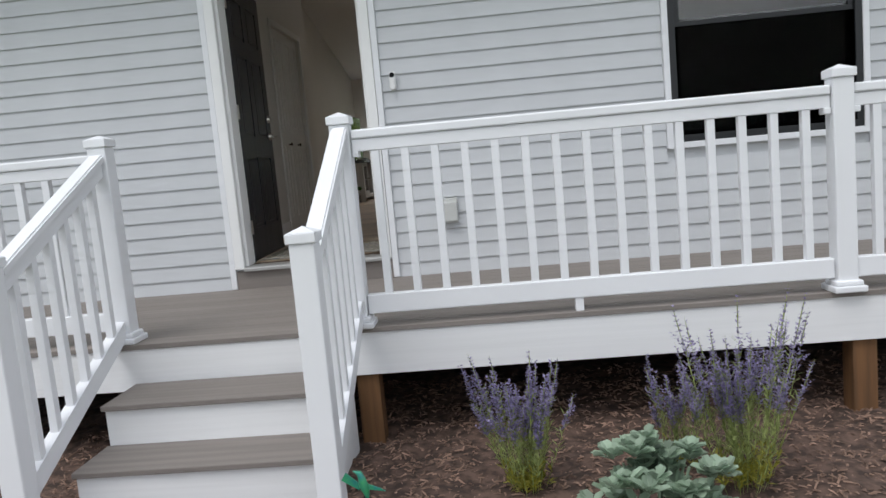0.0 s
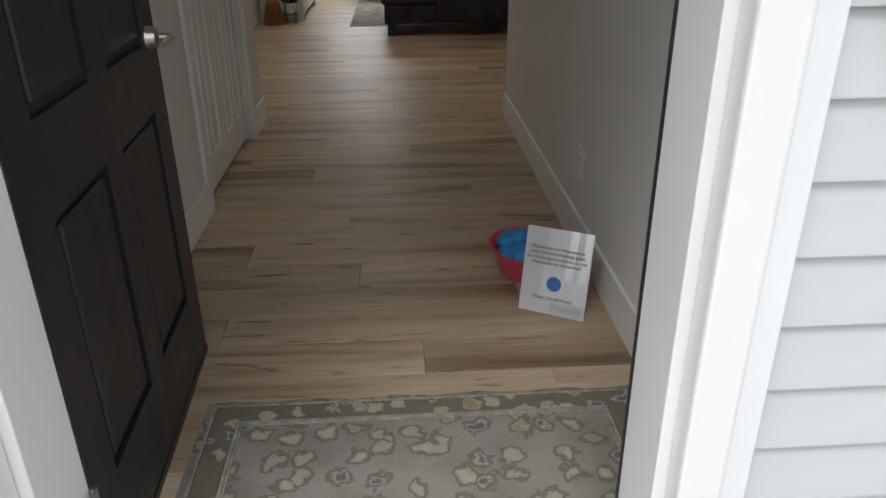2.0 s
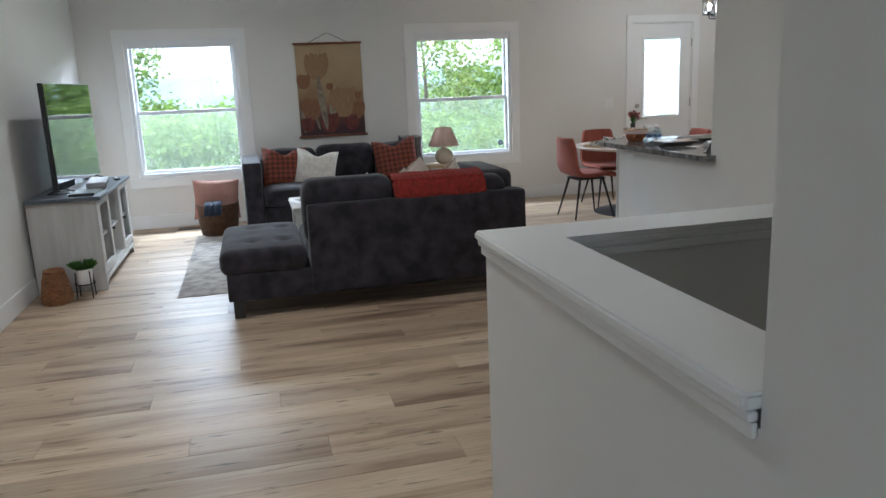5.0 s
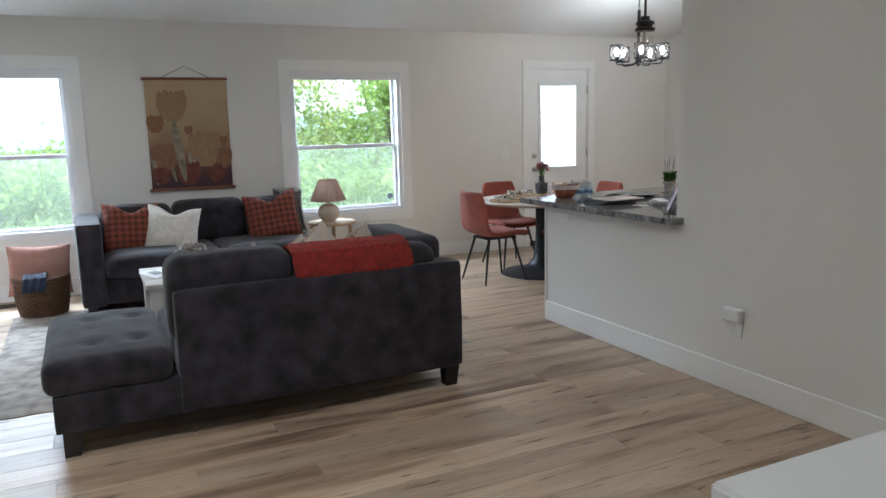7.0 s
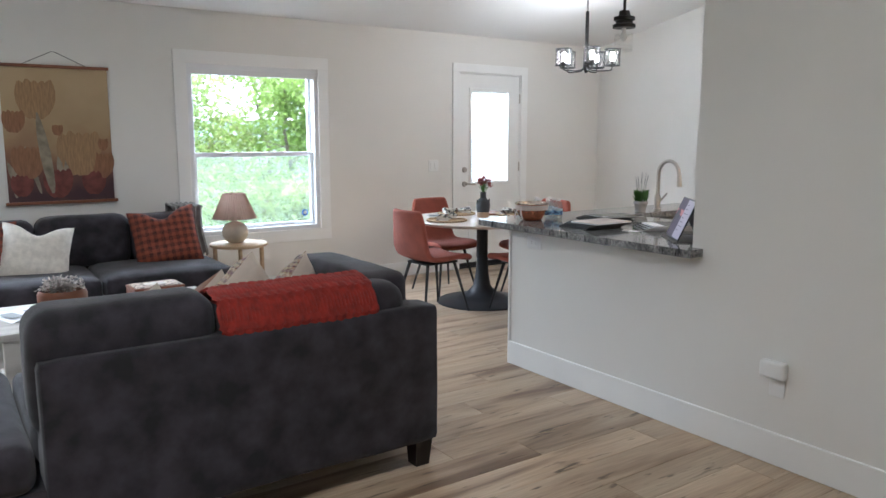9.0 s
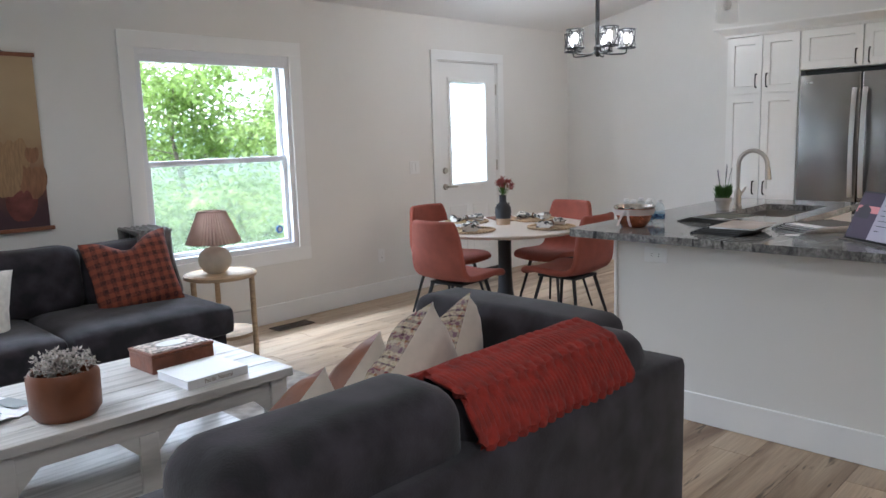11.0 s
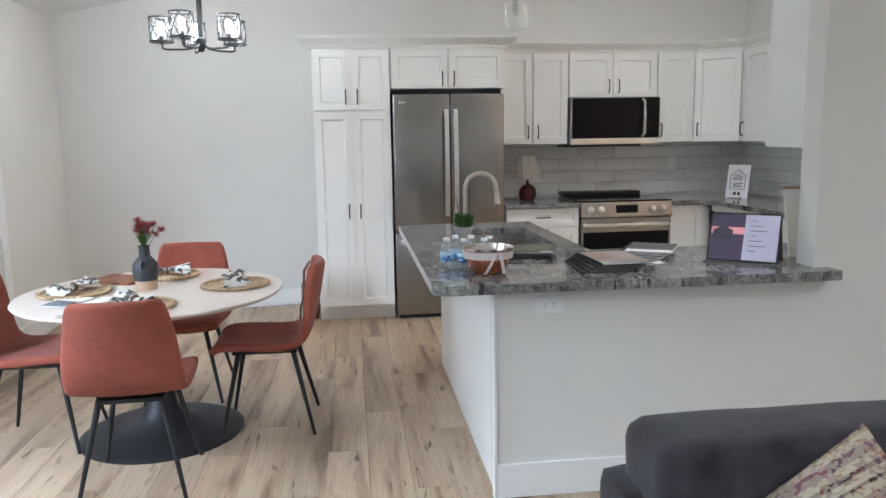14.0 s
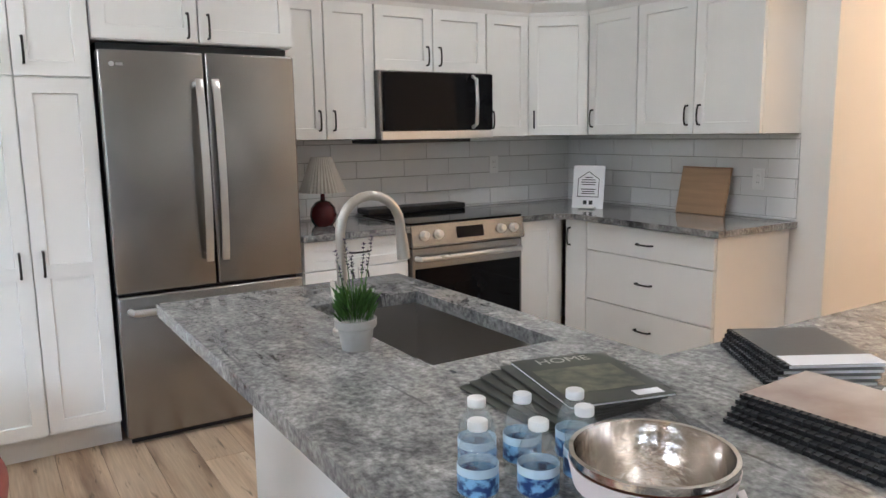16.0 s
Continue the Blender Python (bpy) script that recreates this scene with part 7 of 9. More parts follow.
M_RAFFIA = pbr("raffia_straw", (0.42, 0.30, 0.18), 0.8, var=0.35, scale=40, bump=0.8, bscale=120)
M_NAPKIN = pbr("patterned_napkin", (0.10, 0.10, 0.095), 0.9, var=0.4, scale=32, bump=0.3, bscale=200, col2=(0.62, 0.59, 0.54), contrast=(0.44, 0.5))
M_RING = pbr("wood_ring", (0.14, 0.07, 0.04), 0.5)
for k, (px, py, a) in enumerate(((2.25, 14.86, 40), (2.62, 15.24, -20), (3.0, 14.90, 100), (2.68, 14.50, 10))):
    pm = thing("woven_placemat", "round braided straw placemat on the table", "placemat", "placemats", at=pose(px, py, TZ + 0.0005))
    bm = bmesh.new()
    lathe(bm, [(0, 0), (0.15, 0), (0.15, 0.006), (0, 0.006)], n=40)
    part("disc", bm, M_RAFFIA, pm)
    for rr in (0.03, 0.06, 0.09, 0.12):
        bm = bmesh.new()
        tube(bm, [(rr * math.cos(i * math.pi / 18), rr * math.sin(i * math.pi / 18), 0.006) for i in range(37)], 0.005, 5)
        part("coil", bm, M_RAFFIA, pm)
    bm = bmesh.new()
    for i in range(38):
        aa = i * 2 * math.pi / 38
        bmesh.ops.create_icosphere(bm, subdivisions=1, radius=0.0135, matrix=Matrix.Translation((0.157 * math.cos(aa), 0.157 * math.sin(aa), 0.0095)) @ Matrix.Diagonal((1, 1, 0.7, 1)))
    part("scalloped_edge", bm, M_RAFFIA, pm, smooth=True)
    nk = thing("napkin", "black-and-white patterned napkin in a wooden ring", "napkin", "napkins", at=pose(px, py, TZ + 0.013, 0, 0, a))
    for s in (-1, 1):
        bm = bmesh.new()
        nn, L = 20, 0.11
        rows = []
        for j in range(9):
            f = j / 8
            rows.append([bm.verts.new((s * (0.005 + L * f), (0.008 + 0.055 * f ** 0.8) * math.cos(2 * math.pi * i / nn) * (1 + 0.25 * math.sin(5 * 2 * math.pi * i / nn + s) * f),
                                       0.024 + (0.010 + 0.018 * f) * math.sin(2 * math.pi * i / nn) * (1 + 0.45 * math.sin(7 * 2 * math.pi * i / nn) * f) - 0.004 * f)) for i in range(nn)])
        for j in range(8):
            for i in range(nn):
                bm.faces.new((rows[j][i], rows[j][(i + 1) % nn], rows[j + 1][(i + 1) % nn], rows[j + 1][i]))
        bm.faces.new(rows[-1])
        for v in bm.verts:
            v.co.z = max(0.001, v.co.z)
        part("fold", bm, M_NAPKIN, nk, smooth=True)
    bm = bmesh.new()
    tube(bm, [(0.0, 0.017 * math.cos(i * math.pi / 8), 0.022 + 0.017 * math.sin(i * math.pi / 8)) for i in range(17)], 0.006, 8)
    part("ring", bm, M_RING, nk, smooth=True)

vs_ = thing("flower_vase", "dark two-handled vase with pink protea stems", "vase", at=pose(2.667, 14.92, TZ + 0.0005))
M_VASE = pbr("charcoal_ceramic", (0.035, 0.037, 0.042), 0.55, var=0.2, scale=12, bump=0.2)
bm = bmesh.new()
lathe(bm, [(0, 0.0), (0.050, 0.0), (0.052, 0.045), (0, 0.045)], n=32)
part("foot_band", bm, pbr("bare_clay", (0.42, 0.30, 0.20), 0.8, var=0.1), vs_, "bare tan clay foot")
bm = bmesh.new()
lathe(bm, [(0, 0.046), (0.053, 0.046), (0.060, 0.09), (0.058, 0.125), (0.040, 0.15), (0.026, 0.165), (0.025, 0.205), (0.029, 0.215), (0.023, 0.214), (0.02, 0.17), (0, 0.16)], n=32)
part("body", bm, M_VASE, vs_, smooth=True)
for s in (-1, 1):
    bm = bmesh.new()
    tube(bm, [(s * 0.050, 0, 0.135), (s * 0.066, 0, 0.15), (s * 0.064, 0, 0.125), (s * 0.056, 0, 0.105)], 0.006, 8)
    part("handle", bm, M_VASE, vs_, smooth=True)
M_PROT = leaf_material("protea_petals", (0.26, 0.035, 0.045), (0.42, 0.12, 0.10))
vl, fl, s2l, s2f = [], [], [], []
rg = random.Random(31)
for k in range(18):
    a, e = rg.uniform(0, 6.3), rg.uniform(0.45, 1.5)
    tip = Vector((math.cos(a) * math.cos(e), math.sin(a) * math.cos(e), math.sin(e))) * rg.uniform(0.05, 0.11) + Vector((0, 0, 0.225))
    blade(s2l, s2f, (0, 0, 0.19), tip - Vector((0, 0, 0.19)), (tip - Vector((0, 0, 0.19))).length, 0.006)
    for _ in range(34):
        blade(vl, fl, tip, (rg.uniform(-1, 1), rg.uniform(-1, 1), rg.uniform(-0.2, 1.1)), rg.uniform(0.024, 0.046), 0.009)
raw("blooms", vl, fl, M_PROT, vs_, "dusty red blooms")
for k in range(40):
    a, e = rg.uniform(0, 6.3), rg.uniform(0.9, 1.5)
    blade(s2l, s2f, (0, 0, 0.20), (math.cos(a) * math.cos(e), math.sin(a) * math.cos(e), math.sin(e)), rg.uniform(0.08, 0.16), 0.006)
raw("stems", s2l, s2f, M_GRASS, vs_, "green stems")
fo = thing("leather_folder", "rust leather folder on the dining table", "folder", at=pose(2.93, 15.12, TZ + 0.0005, 0, 0, 62))
part("cover", boxbm(-0.15, 0.15, -0.10, 0.10, 0.0, 0.012, bevel=0.004), M_LEATHER, fo)
part("strap", boxbm(0.09, 0.105, -0.101, 0.101, 0.0122, 0.0145), M_LEATHER, fo)
for k, (px, py, a) in enumerate(((2.35, 15.08, 15), (2.30, 14.98, 45), (2.40, 15.20, -20))):
    pp = thing("printed_leaflet", "printed leaflet lying on the dining table", "leaflet", "leaflets", at=pose(px, py, TZ + 0.0005 + 0.003 * k, 0, 0, a))
    part("sheet", boxbm(-0.10, 0.10, -0.07, 0.07, 0, 0.002), M_PAPER, pp)
    part("print_block", boxbm(-0.09, 0.02, -0.06, 0.06, 0.0021, 0.0026), pbr("leaflet_print", (0.12, 0.14, 0.15), 0.5, var=0.6, scale=25), pp)

hb = thing("leather_handbag", "brown leather handbag against the pantry cabinet", "bag", at=pose(4.86, 14.265, 0.001, 0, 0, 8))
M_BAG = pbr("brown_bag_leather", (0.115, 0.032, 0.018), 0.38, var=0.25, scale=9, bump=0.3, bscale=80)
part("body", soft_box(bmesh.new(), -0.06, 0.07, -0.065, 0.065, 0.0, 0.30, 0.025, wob=0.008), M_BAG, hb, smooth=True)
for s in (-1, 1):
    bm = bmesh.new()
    tube(bm, [(s * 0.03, -0.05, 0.28), (s * 0.035, -0.04, 0.40), (s * 0.02 - 0.02, 0.0, 0.47), (s * 0.03, 0.045, 0.39), (s * 0.03, 0.05, 0.28)], 0.008, 8)
    part("strap", bm, M_BAG, hb, smooth=True)
bm = bmesh.new()
tube(bm, [(-0.05, 0.05, 0.22), (-0.10, 0.09, 0.12), (-0.11, 0.10, 0.02), (-0.07, 0.07, 0.012)], 0.008, 8)
part("shoulder_strap", bm, M_BAG, hb, smooth=True)
bm = bmesh.new()
tube(bm, [(-0.065, -0.03, 0.29), (-0.07, -0.035, 0.20)], 0.006, 6)
part("tassel", bm, M_RAFFIA, hb)

# chandelier
ch = thing("chandelier", "black five-arm chandelier with clear glass shades", "chandelier", at=pose(3.70, 14.78, 0))
M_GLASS = thin_pane("clear_shade_glass", 0.20)
M_BULB = glow("lit_bulb", (1.0, 0.93, 0.84), 14)
bm = bmesh.new()
cyl(bm, (0, 0, 1.985), (0, 0, 2.48), 0.016, n=14)
lathe(bm, [(0, 1.95), (0.012, 1.955), (0.028, 1.985), (0.028, 2.03), (0.016, 2.04)], n=20)
part("stem", bm, M_IRON, ch, smooth=True)
bm = bmesh.new()
zt = zc(14.78)
k = 0
z = 2.485
while z < zt - 0.045:
    pts = [(0.009 * math.cos(i * math.pi / 6) * (1 if k % 2 else 0.15), 0.009 * math.cos(i * math.pi / 6) * (0.15 if k % 2 else 1), z + 0.014 + 0.017 * math.sin(i * math.pi / 6)) for i in range(13)]
    tube(bm, pts, 0.0028, 5)
    z += 0.025
    k += 1
part("chain", bm, M_IRON, ch)
bm = bmesh.new()
lathe(bm, [(0, zt - 0.05), (0.03, zt - 0.045), (0.062, zt - 0.025), (0.065, zt - 0.002), (0, zt - 0.002)], n=28)
part("canopy", bm, M_IRON, ch, smooth=True)
for k in range(5):
    a = 0.35 + k * 2 * math.pi / 5
    ca, sa = math.cos(a), math.sin(a)
    R = 0.225
    bm = bmesh.new()
    tube(bm, [(0.02 * ca, 0.02 * sa, 2.0), (0.05 * ca, 0.05 * sa, 1.975), (0.10 * ca, 0.10 * sa, 1.968), (0.20 * ca, 0.20 * sa, 1.968), (0.222 * ca, 0.222 * sa, 1.975), (R * ca, R * sa, 2.0)], 0.0065, 8)
    cyl(bm, (R * ca, R * sa, 2.0), (R * ca, R * sa, 2.05), 0.013, n=12)
    arm = part("arm", bm, M_IRON, ch, smooth=True)
    bm = bmesh.new()
    for zz in (2.012, 2.15):
        tube(bm, [(R * ca + 0.068 * math.cos(i * math.pi / 12), R * sa + 0.068 * math.sin(i * math.pi / 12), zz) for i in range(25)], 0.005, 6)
    for j in range(6):
        b0 = j * math.pi / 3
        for s in (1, -1):
            tube(bm, [(R * ca + 0.067 * math.cos(b0 + s * f * 1.05), R * sa + 0.067 * math.sin(b0 + s * f * 1.05), 2.012 + 0.138 * f) for f in (0, 0.25, 0.5, 0.75, 1)], 0.0028, 5)
    for j in range(3):
        b0 = j * 2 * math.pi / 3
        tube(bm, [(R * ca, R * sa, 2.012), (R * ca + 0.067 * math.cos(b0), R * sa + 0.067 * math.sin(b0), 2.012)], 0.0035, 5)
    part("cage", bm, M_IRON, arm, "black wire cage")
    bm = bmesh.new()
    lathe(bm, [(0.050, 0), (0.058, 0.03), (0.058, 0.13)], at=(R * ca, R * sa, 2.016), n=24)
    sh = part("glass_shade", bm, M_GLASS, arm, "clear glass shade", smooth=True)
    sh.visible_shadow = False
    bm = bmesh.new()
    lathe(bm, [(0, 0.0), (0.011, 0.0), (0.012, 0.012), (0.021, 0.042), (0.018, 0.062), (0.008, 0.072), (0, 0.073)], at=(R * ca, R * sa, 2.051), n=18)
    part("bulb", bm, M_BULB, arm, "lit white bulb", smooth=True)
lamp("chandelier_light", "POINT", 5, pose(3.70, 14.78, 2.24), (1.0, 0.93, 0.84), 0.18)

pn = thing("pendant_light", "black pendant lamp with a clear glass jar", "pendant lamp", at=pose(2.37, 13.15, 0))
zt = zc(13.15)
bm = bmesh.new()
cyl(bm, (0, 0, 2.14), (0, 0, zt - 0.02), 0.009, n=10)
part("rod", bm, M_IRON, pn)
bm = bmesh.new()
lathe(bm, [(0, zt - 0.03), (0.06, zt - 0.025), (0.062, zt - 0.002), (0, zt - 0.002)], n=28)
part("canopy", bm, M_IRON, pn)
bm = bmesh.new()
lathe(bm, [(0, 2.15), (0.03, 2.145), (0.036, 2.115), (0.062, 2.11), (0.065, 2.09), (0.05, 2.085), (0.05, 2.07), (0.068, 2.065), (0.068, 2.045), (0, 2.045)], n=30)
part("cap", bm, M_IRON, pn, smooth=True)
bm = bmesh.new()
lathe(bm, [(0.052, 0.11), (0.056, 0.09), (0.056, 0.01), (0.05, 0.0), (0, 0.0)], at=(0, 0, 1.905), n=28)
o = part("glass_jar", bm, M_GLASS, pn, "clear glass jar", smooth=True)
o.visible_shadow = False
bm = bmesh.new()
lathe(bm, [(0, 0.0), (0.014, 0.005), (0.02, 0.03), (0.012, 0.055), (0.012, 0.09), (0, 0.09)], at=(0, 0, 1.965), n=16)
part("bulb", bm, pbr("unlit_bulb", (0.70, 0.70, 0.68), 0.2), pn, smooth=True)
sm = thing("smoke_detector", "round white smoke detector high on the wall", "smoke detector", at=pose(XR - 0.001, 12.3, 2.62, 0, -90, 0))
bm = bmesh.new()
lathe(bm, [(0, 0.03), (0.05, 0.028), (0.062, 0.012), (0.064, 0.0), (0, 0.0)], n=32)
part("body", bm, M_PLASTIC, sm, smooth=True)
bm = bmesh.new()
lathe(bm, [(0.03, 0.0302), (0.045, 0.0285), (0.045, 0.0305), (0.03, 0.032)], n=28)
part("vent_ring", bm, M_GREYPL, sm)

# ---- kitchen ----
def shaker(bm, w, h, t=0.02, rail=0.058):
    """A shaker leaf facing -y, its lower left corner at the origin."""
    box(bm, 0, w, 0, t, 0, h)
    r = min(rail, w * 0.3, h * 0.3)
    bm.normal_update()
    face = min(bm.faces, key=lambda f: f.calc_center_median().y)
    bmesh.ops.inset_region(bm, faces=[face], thickness=r, use_even_offset=True)
    bmesh.ops.inset_region(bm, faces=[face], thickness=0.003, use_even_offset=True)
    for v in face.verts:
        v.co.y += 0.011
    return bm


def pull(parent, x, z, upright=True, length=0.105):
    bm = bmesh.new()
    L = length / 2
    pts = [(-L, 0, 0), (-L * 0.97, -0.02, 0), (-L * 0.6, -0.027, 0), (0, -0.029, 0), (L * 0.6, -0.027, 0), (L * 0.97, -0.02, 0), (L, 0, 0)]
    if upright:
        pts = [(0, b, a) for a, b, c in pts]
    tube(bm, pts, [0.006, 0.0055, 0.005, 0.005, 0.005, 0.0055, 0.006], 8)
    return part("handle", bm, M_HANDLE, parent, "dark bronze pull", smooth=True, at=pose(x, 0, z))


def cabinet(label, m, w, d, h, leaves, z0=0.0, toe=0.0, hollow=False):
    """A cabinet unit: front plane y = 0, body towards +y. Leaves: (x, z, w, h, kind, handle x, handle z, upright)."""
    c = thing("kitchen_cabinet", label, "cabinet", "kitchen cabinets", at=m)
    if hollow:
        bm = boxbm(0, 0.018, 0.021, d, toe, h)
        box(bm, w - 0.018, w, 0.021, d, toe, h)
        box(bm, 0.018, w - 0.018, d - 0.012, d, toe, h)
        box(bm, 0.018, w - 0.018, 0.021, d - 0.012, toe, toe + 0.018)
        box(bm, 0.018, w - 0.018, 0.021, 0.035, toe + 0.018, h)
    else:
        bm = boxbm(0, w, 0.021, d, toe, h, bevel=0.001)
    part("body", bm, M_CAB, c)
    if toe:
        part("toe_kick", boxbm(0, w, 0.075, 0.09, 0.0, toe - 0.001), M_CAB, c)
    for x, z, lw, lh, kind, hx, hz, up in leaves:
        if kind == "slab":
            lf = part("drawer_front", boxbm(0, lw, 0, 0.02, 0, lh, bevel=0.002), M_CAB, c, at=pose(x, 0, z))
        else:
            lf = part("drawer_front" if kind == "drawer" else "door", shaker(bmesh.new(), lw, lh, rail=0.045 if kind == "drawer" else 0.058), M_CAB, c, at=pose(x, 0, z))
        if hx is not None:
            pull(lf, hx, hz, up)
    return c


G = 0.004
EAST = lambda y_hi, z=0.0, x=4.735: pose(x, y_hi, z, 0, 0, -90)   # fronts facing -x; local x runs towards -y
# pantry
w = 0.585
hw_ = w / 2 - G
cabinet("tall white shaker pantry cabinet beside the fridge", EAST(14.182), w, 0.655, 2.095,
        [(G, 0.12, hw_ - G, 1.505, "door", hw_ - 0.045, 0.745, True), (w / 2 + G / 2, 0.12, hw_ - G, 1.505, "door", 0.04, 0.745, True),
         (G, 1.637, hw_ - G, 0.452, "door", hw_ - 0.045, 0.10, True), (w / 2 + G / 2, 1.637, hw_ - G, 0.452, "door", 0.04, 0.10, True)], toe=0.115)
for k in range(2):
    struct(part("trim_pantry_rail", boxbm(4.7345, 4.741, 13.66 + k * 0.292, 13.83 + k * 0.292, 0.80, 0.858), M_CAB), "white middle rail of the pantry door", "trim")
w = 0.885
cabinet("white shaker cabinet above the fridge", EAST(13.593, 1.792), w, 0.65, 0.303,
        [(G, 0.005, w / 2 - 2 * G, 0.293, "door", w / 2 - 0.05, 0.07, True), (w / 2 + G, 0.005, w / 2 - 2 * G, 0.293, "door", 0.04, 0.07, True)])
UX = 5.075
w = 0.604
cabinet("white shaker wall cabinet beside the fridge", EAST(12.705, 1.352, UX), w, 0.322, 0.743,
        [(G, 0.003, w / 2 - 2 * G, 0.737, "door", w / 2 - 0.045, 0.10, True), (w / 2 + G, 0.003, w / 2 - 2 * G, 0.737, "door", 0.04, 0.10, True)])
w = 0.766
cabinet("white shaker wall cabinet above the microwave", EAST(12.098, 1.735, UX), w, 0.322, 0.36,
        [(G, 0.003, w / 2 - 2 * G, 0.354, "door", w / 2 - 0.045, 0.085, True), (w / 2 + G, 0.003, w / 2 - 2 * G, 0.354, "door", 0.04, 0.085, True)])
w = 0.33
cabinet("narrow white shaker wall cabinet beside the microwave", EAST(11.33, 1.352, UX), w, 0.322, 0.743, [(G, 0.003, w - 2 * G, 0.737, "door", 0.035, 0.10, True)])
# corner unit
dg = thing("kitchen_cabinet", "white angled corner wall cabinet", "cabinet", "kitchen cabinets")
A_, B_ = Vector((5.085, 10.995)), Vector((4.845, 10.705))
part("body", prism(bmesh.new(), [(A_.x + 0.014, A_.y - 0.012), (B_.x + 0.014, B_.y - 0.012), (4.845, 10.372), (5.398, 10.372), (5.398, 10.995)], "z", 1.352, 2.095), M_CAB, dg)
ang = math.degrees(math.atan2(B_.y - A_.y, B_.x - A_.x))
lf = part("door", shaker(bmesh.new(), (B_ - A_).length - 0.006, 0.737), M_CAB, dg, at=pose(A_.x, A_.y, 1.355, 0, 0, ang) @ pose(0.003, -0.006, 0))
pull(lf, 0.035, 0.10)
NORTH = lambda x_hi, z=0.0, y=10.703: pose(x_hi, y, z, 0, 0, 180)   # fronts facing +y; local x runs towards -x
w = 0.41
cabinet("white shaker wall cabinet over the corner counter", NORTH(4.842, 1.352), w, 0.332, 0.743, [(G, 0.003, w - 2 * G, 0.737, "door", 0.04, 0.10, True)])
w = 0.83
cabinet("double white shaker wall cabinet at the passage", NORTH(4.43, 1.352), w, 0.332, 0.743,
        [(G, 0.003, w / 2 - 2 * G, 0.737, "door", w / 2 - 0.045, 0.10, True), (w / 2 + G, 0.003, w / 2 - 2 * G, 0.737, "door", 0.04, 0.10, True)])
# wall cabinet on the kitchen side of the middle wall
cabinet("white wall cabinet on the wall beside the counter", pose(2.135, 11.2, 1.36, 0, 0, 90), 0.86, 0.311, 0.735, [(G, 0.003, 0.425, 0.729, "door", 0.38, 0.1, True), (0.432, 0.003, 0.425, 0.729, "door", 0.04, 0.1, True)])
# crown moulding: stepped, flaring outwards
def crown(pts, z0=2.096, mat_=M_CAB, name="trim_crown", out=1.0):
    """Runs a flared moulding along plan points; the room lies to the right of the walk."""
    bm = bmesh.new()
    prof = [(0.0, 0.0), (0.006, 0.0), (0.010, 0.02), (0.045, 0.062), (0.050, 0.072), (0.050, 0.082), (0.0, 0.082)]
    prof = [(o * out, h) for o, h in prof]
    n = len(pts)
    rings = []
    for i, p in enumerate(pts):
        p = Vector(p)
        d0 = (p - Vector(pts[i - 1])).normalized() if i else None
        d1 = (Vector(pts[i + 1]) - p).normalized() if i < n - 1 else None
        n0 = Vector((d0.y, -d0.x)) if d0 else Vector((d1.y, -d1.x))
        n1 = Vector((d1.y, -d1.x)) if d1 else n0
        nm = (n0 + n1).normalized()
        nm = nm / max(0.3, nm.dot(n0))
        rings.append([bm.verts.new((p.x + nm.x * o, p.y + nm.y * o, z0 + h)) for o, h in prof])
    k = len(prof)
    for a, b in zip(rings, rings[1:]):
        for i in range(k):
            bm.faces.new((a[i], a[(i + 1) % k], b[(i + 1) % k], b[i]))
    bm.faces.new(rings[0])
    bm.faces.new(list(reversed(rings[-1])))
    return struct(part(name, bm, mat_), "white crown moulding on the kitchen cabinets", "trim")


crown([(5.398, 12.704), (4.733, 12.704), (4.733, 14.184), (5.398, 14.184)][::-1], out=1.75)
crown([(3.598, 10.38), (3.598, 10.705), (4.842, 10.705), (5.078, 10.99), (5.073, 12.70)][::-1])

# fridge
fg = thing("fridge", "stainless steel french-door fridge with bottom freezer", "fridge")
fx, fy0, fy1 = 4.70, 12.722, 13.583
part("case", boxbm(fx + 0.075, 5.38, fy0 + 0.005, fy1 - 0.005, 0.02, 1.735, bevel=0.004), pbr("fridge_side_grey", (0.12, 0.12, 0.125), 0.45, metal=0.3), fg)
ym = 13.142
for a, b, hy in ((fy0, ym - 0.003, ym - 0.036), (ym + 0.003, fy1, ym + 0.036)):
    bm = boxbm(fx, fx + 0.07, a, b, 0.70, 1.75, bevel=0.012, segs=3)
    d = part("door", bm, M_STEEL, fg, smooth=True)
    bm = bmesh.new()
    arc = [(-0.036 - 0.032 * (1 - (2 * i / 16 - 1) ** 2), 0.815 + 0.82 * i / 16) for i in range(17)]
    prism(bm, [(fx + o, z) for o, z in arc] + [(fx + o + 0.011, z) for o, z in reversed(arc)], "y", hy - 0.0165, hy + 0.0165)
    bmesh.ops.bevel(bm, geom=bm.edges[:], offset=0.003, segments=1, affect="EDGES")
    for z in (0.835, 1.615):
        box(bm, fx - 0.032, fx + 0.001, hy - 0.010, hy + 0.010, z - 0.012, z + 0.012, 0.002)
    part("handle", bm, M_STEEL_B, d, "curved bright steel handle", smooth=True)
d = part("freezer_drawer", boxbm(fx, fx + 0.07, fy0, fy1, 0.035, 0.69, bevel=0.012, segs=3), M_STEEL, fg, smooth=True)
bm = bmesh.new()
tube(bm, [(fx - 0.002, fy0 + 0.05, 0.62), (fx - 0.05, fy0 + 0.06, 0.62), (fx - 0.056, ym, 0.62), (fx - 0.05, fy1 - 0.06, 0.62), (fx - 0.002, fy1 - 0.05, 0.62)], 0.016, 12)
part("handle", bm, M_STEEL_B, d, "bright steel bar handle", smooth=True)
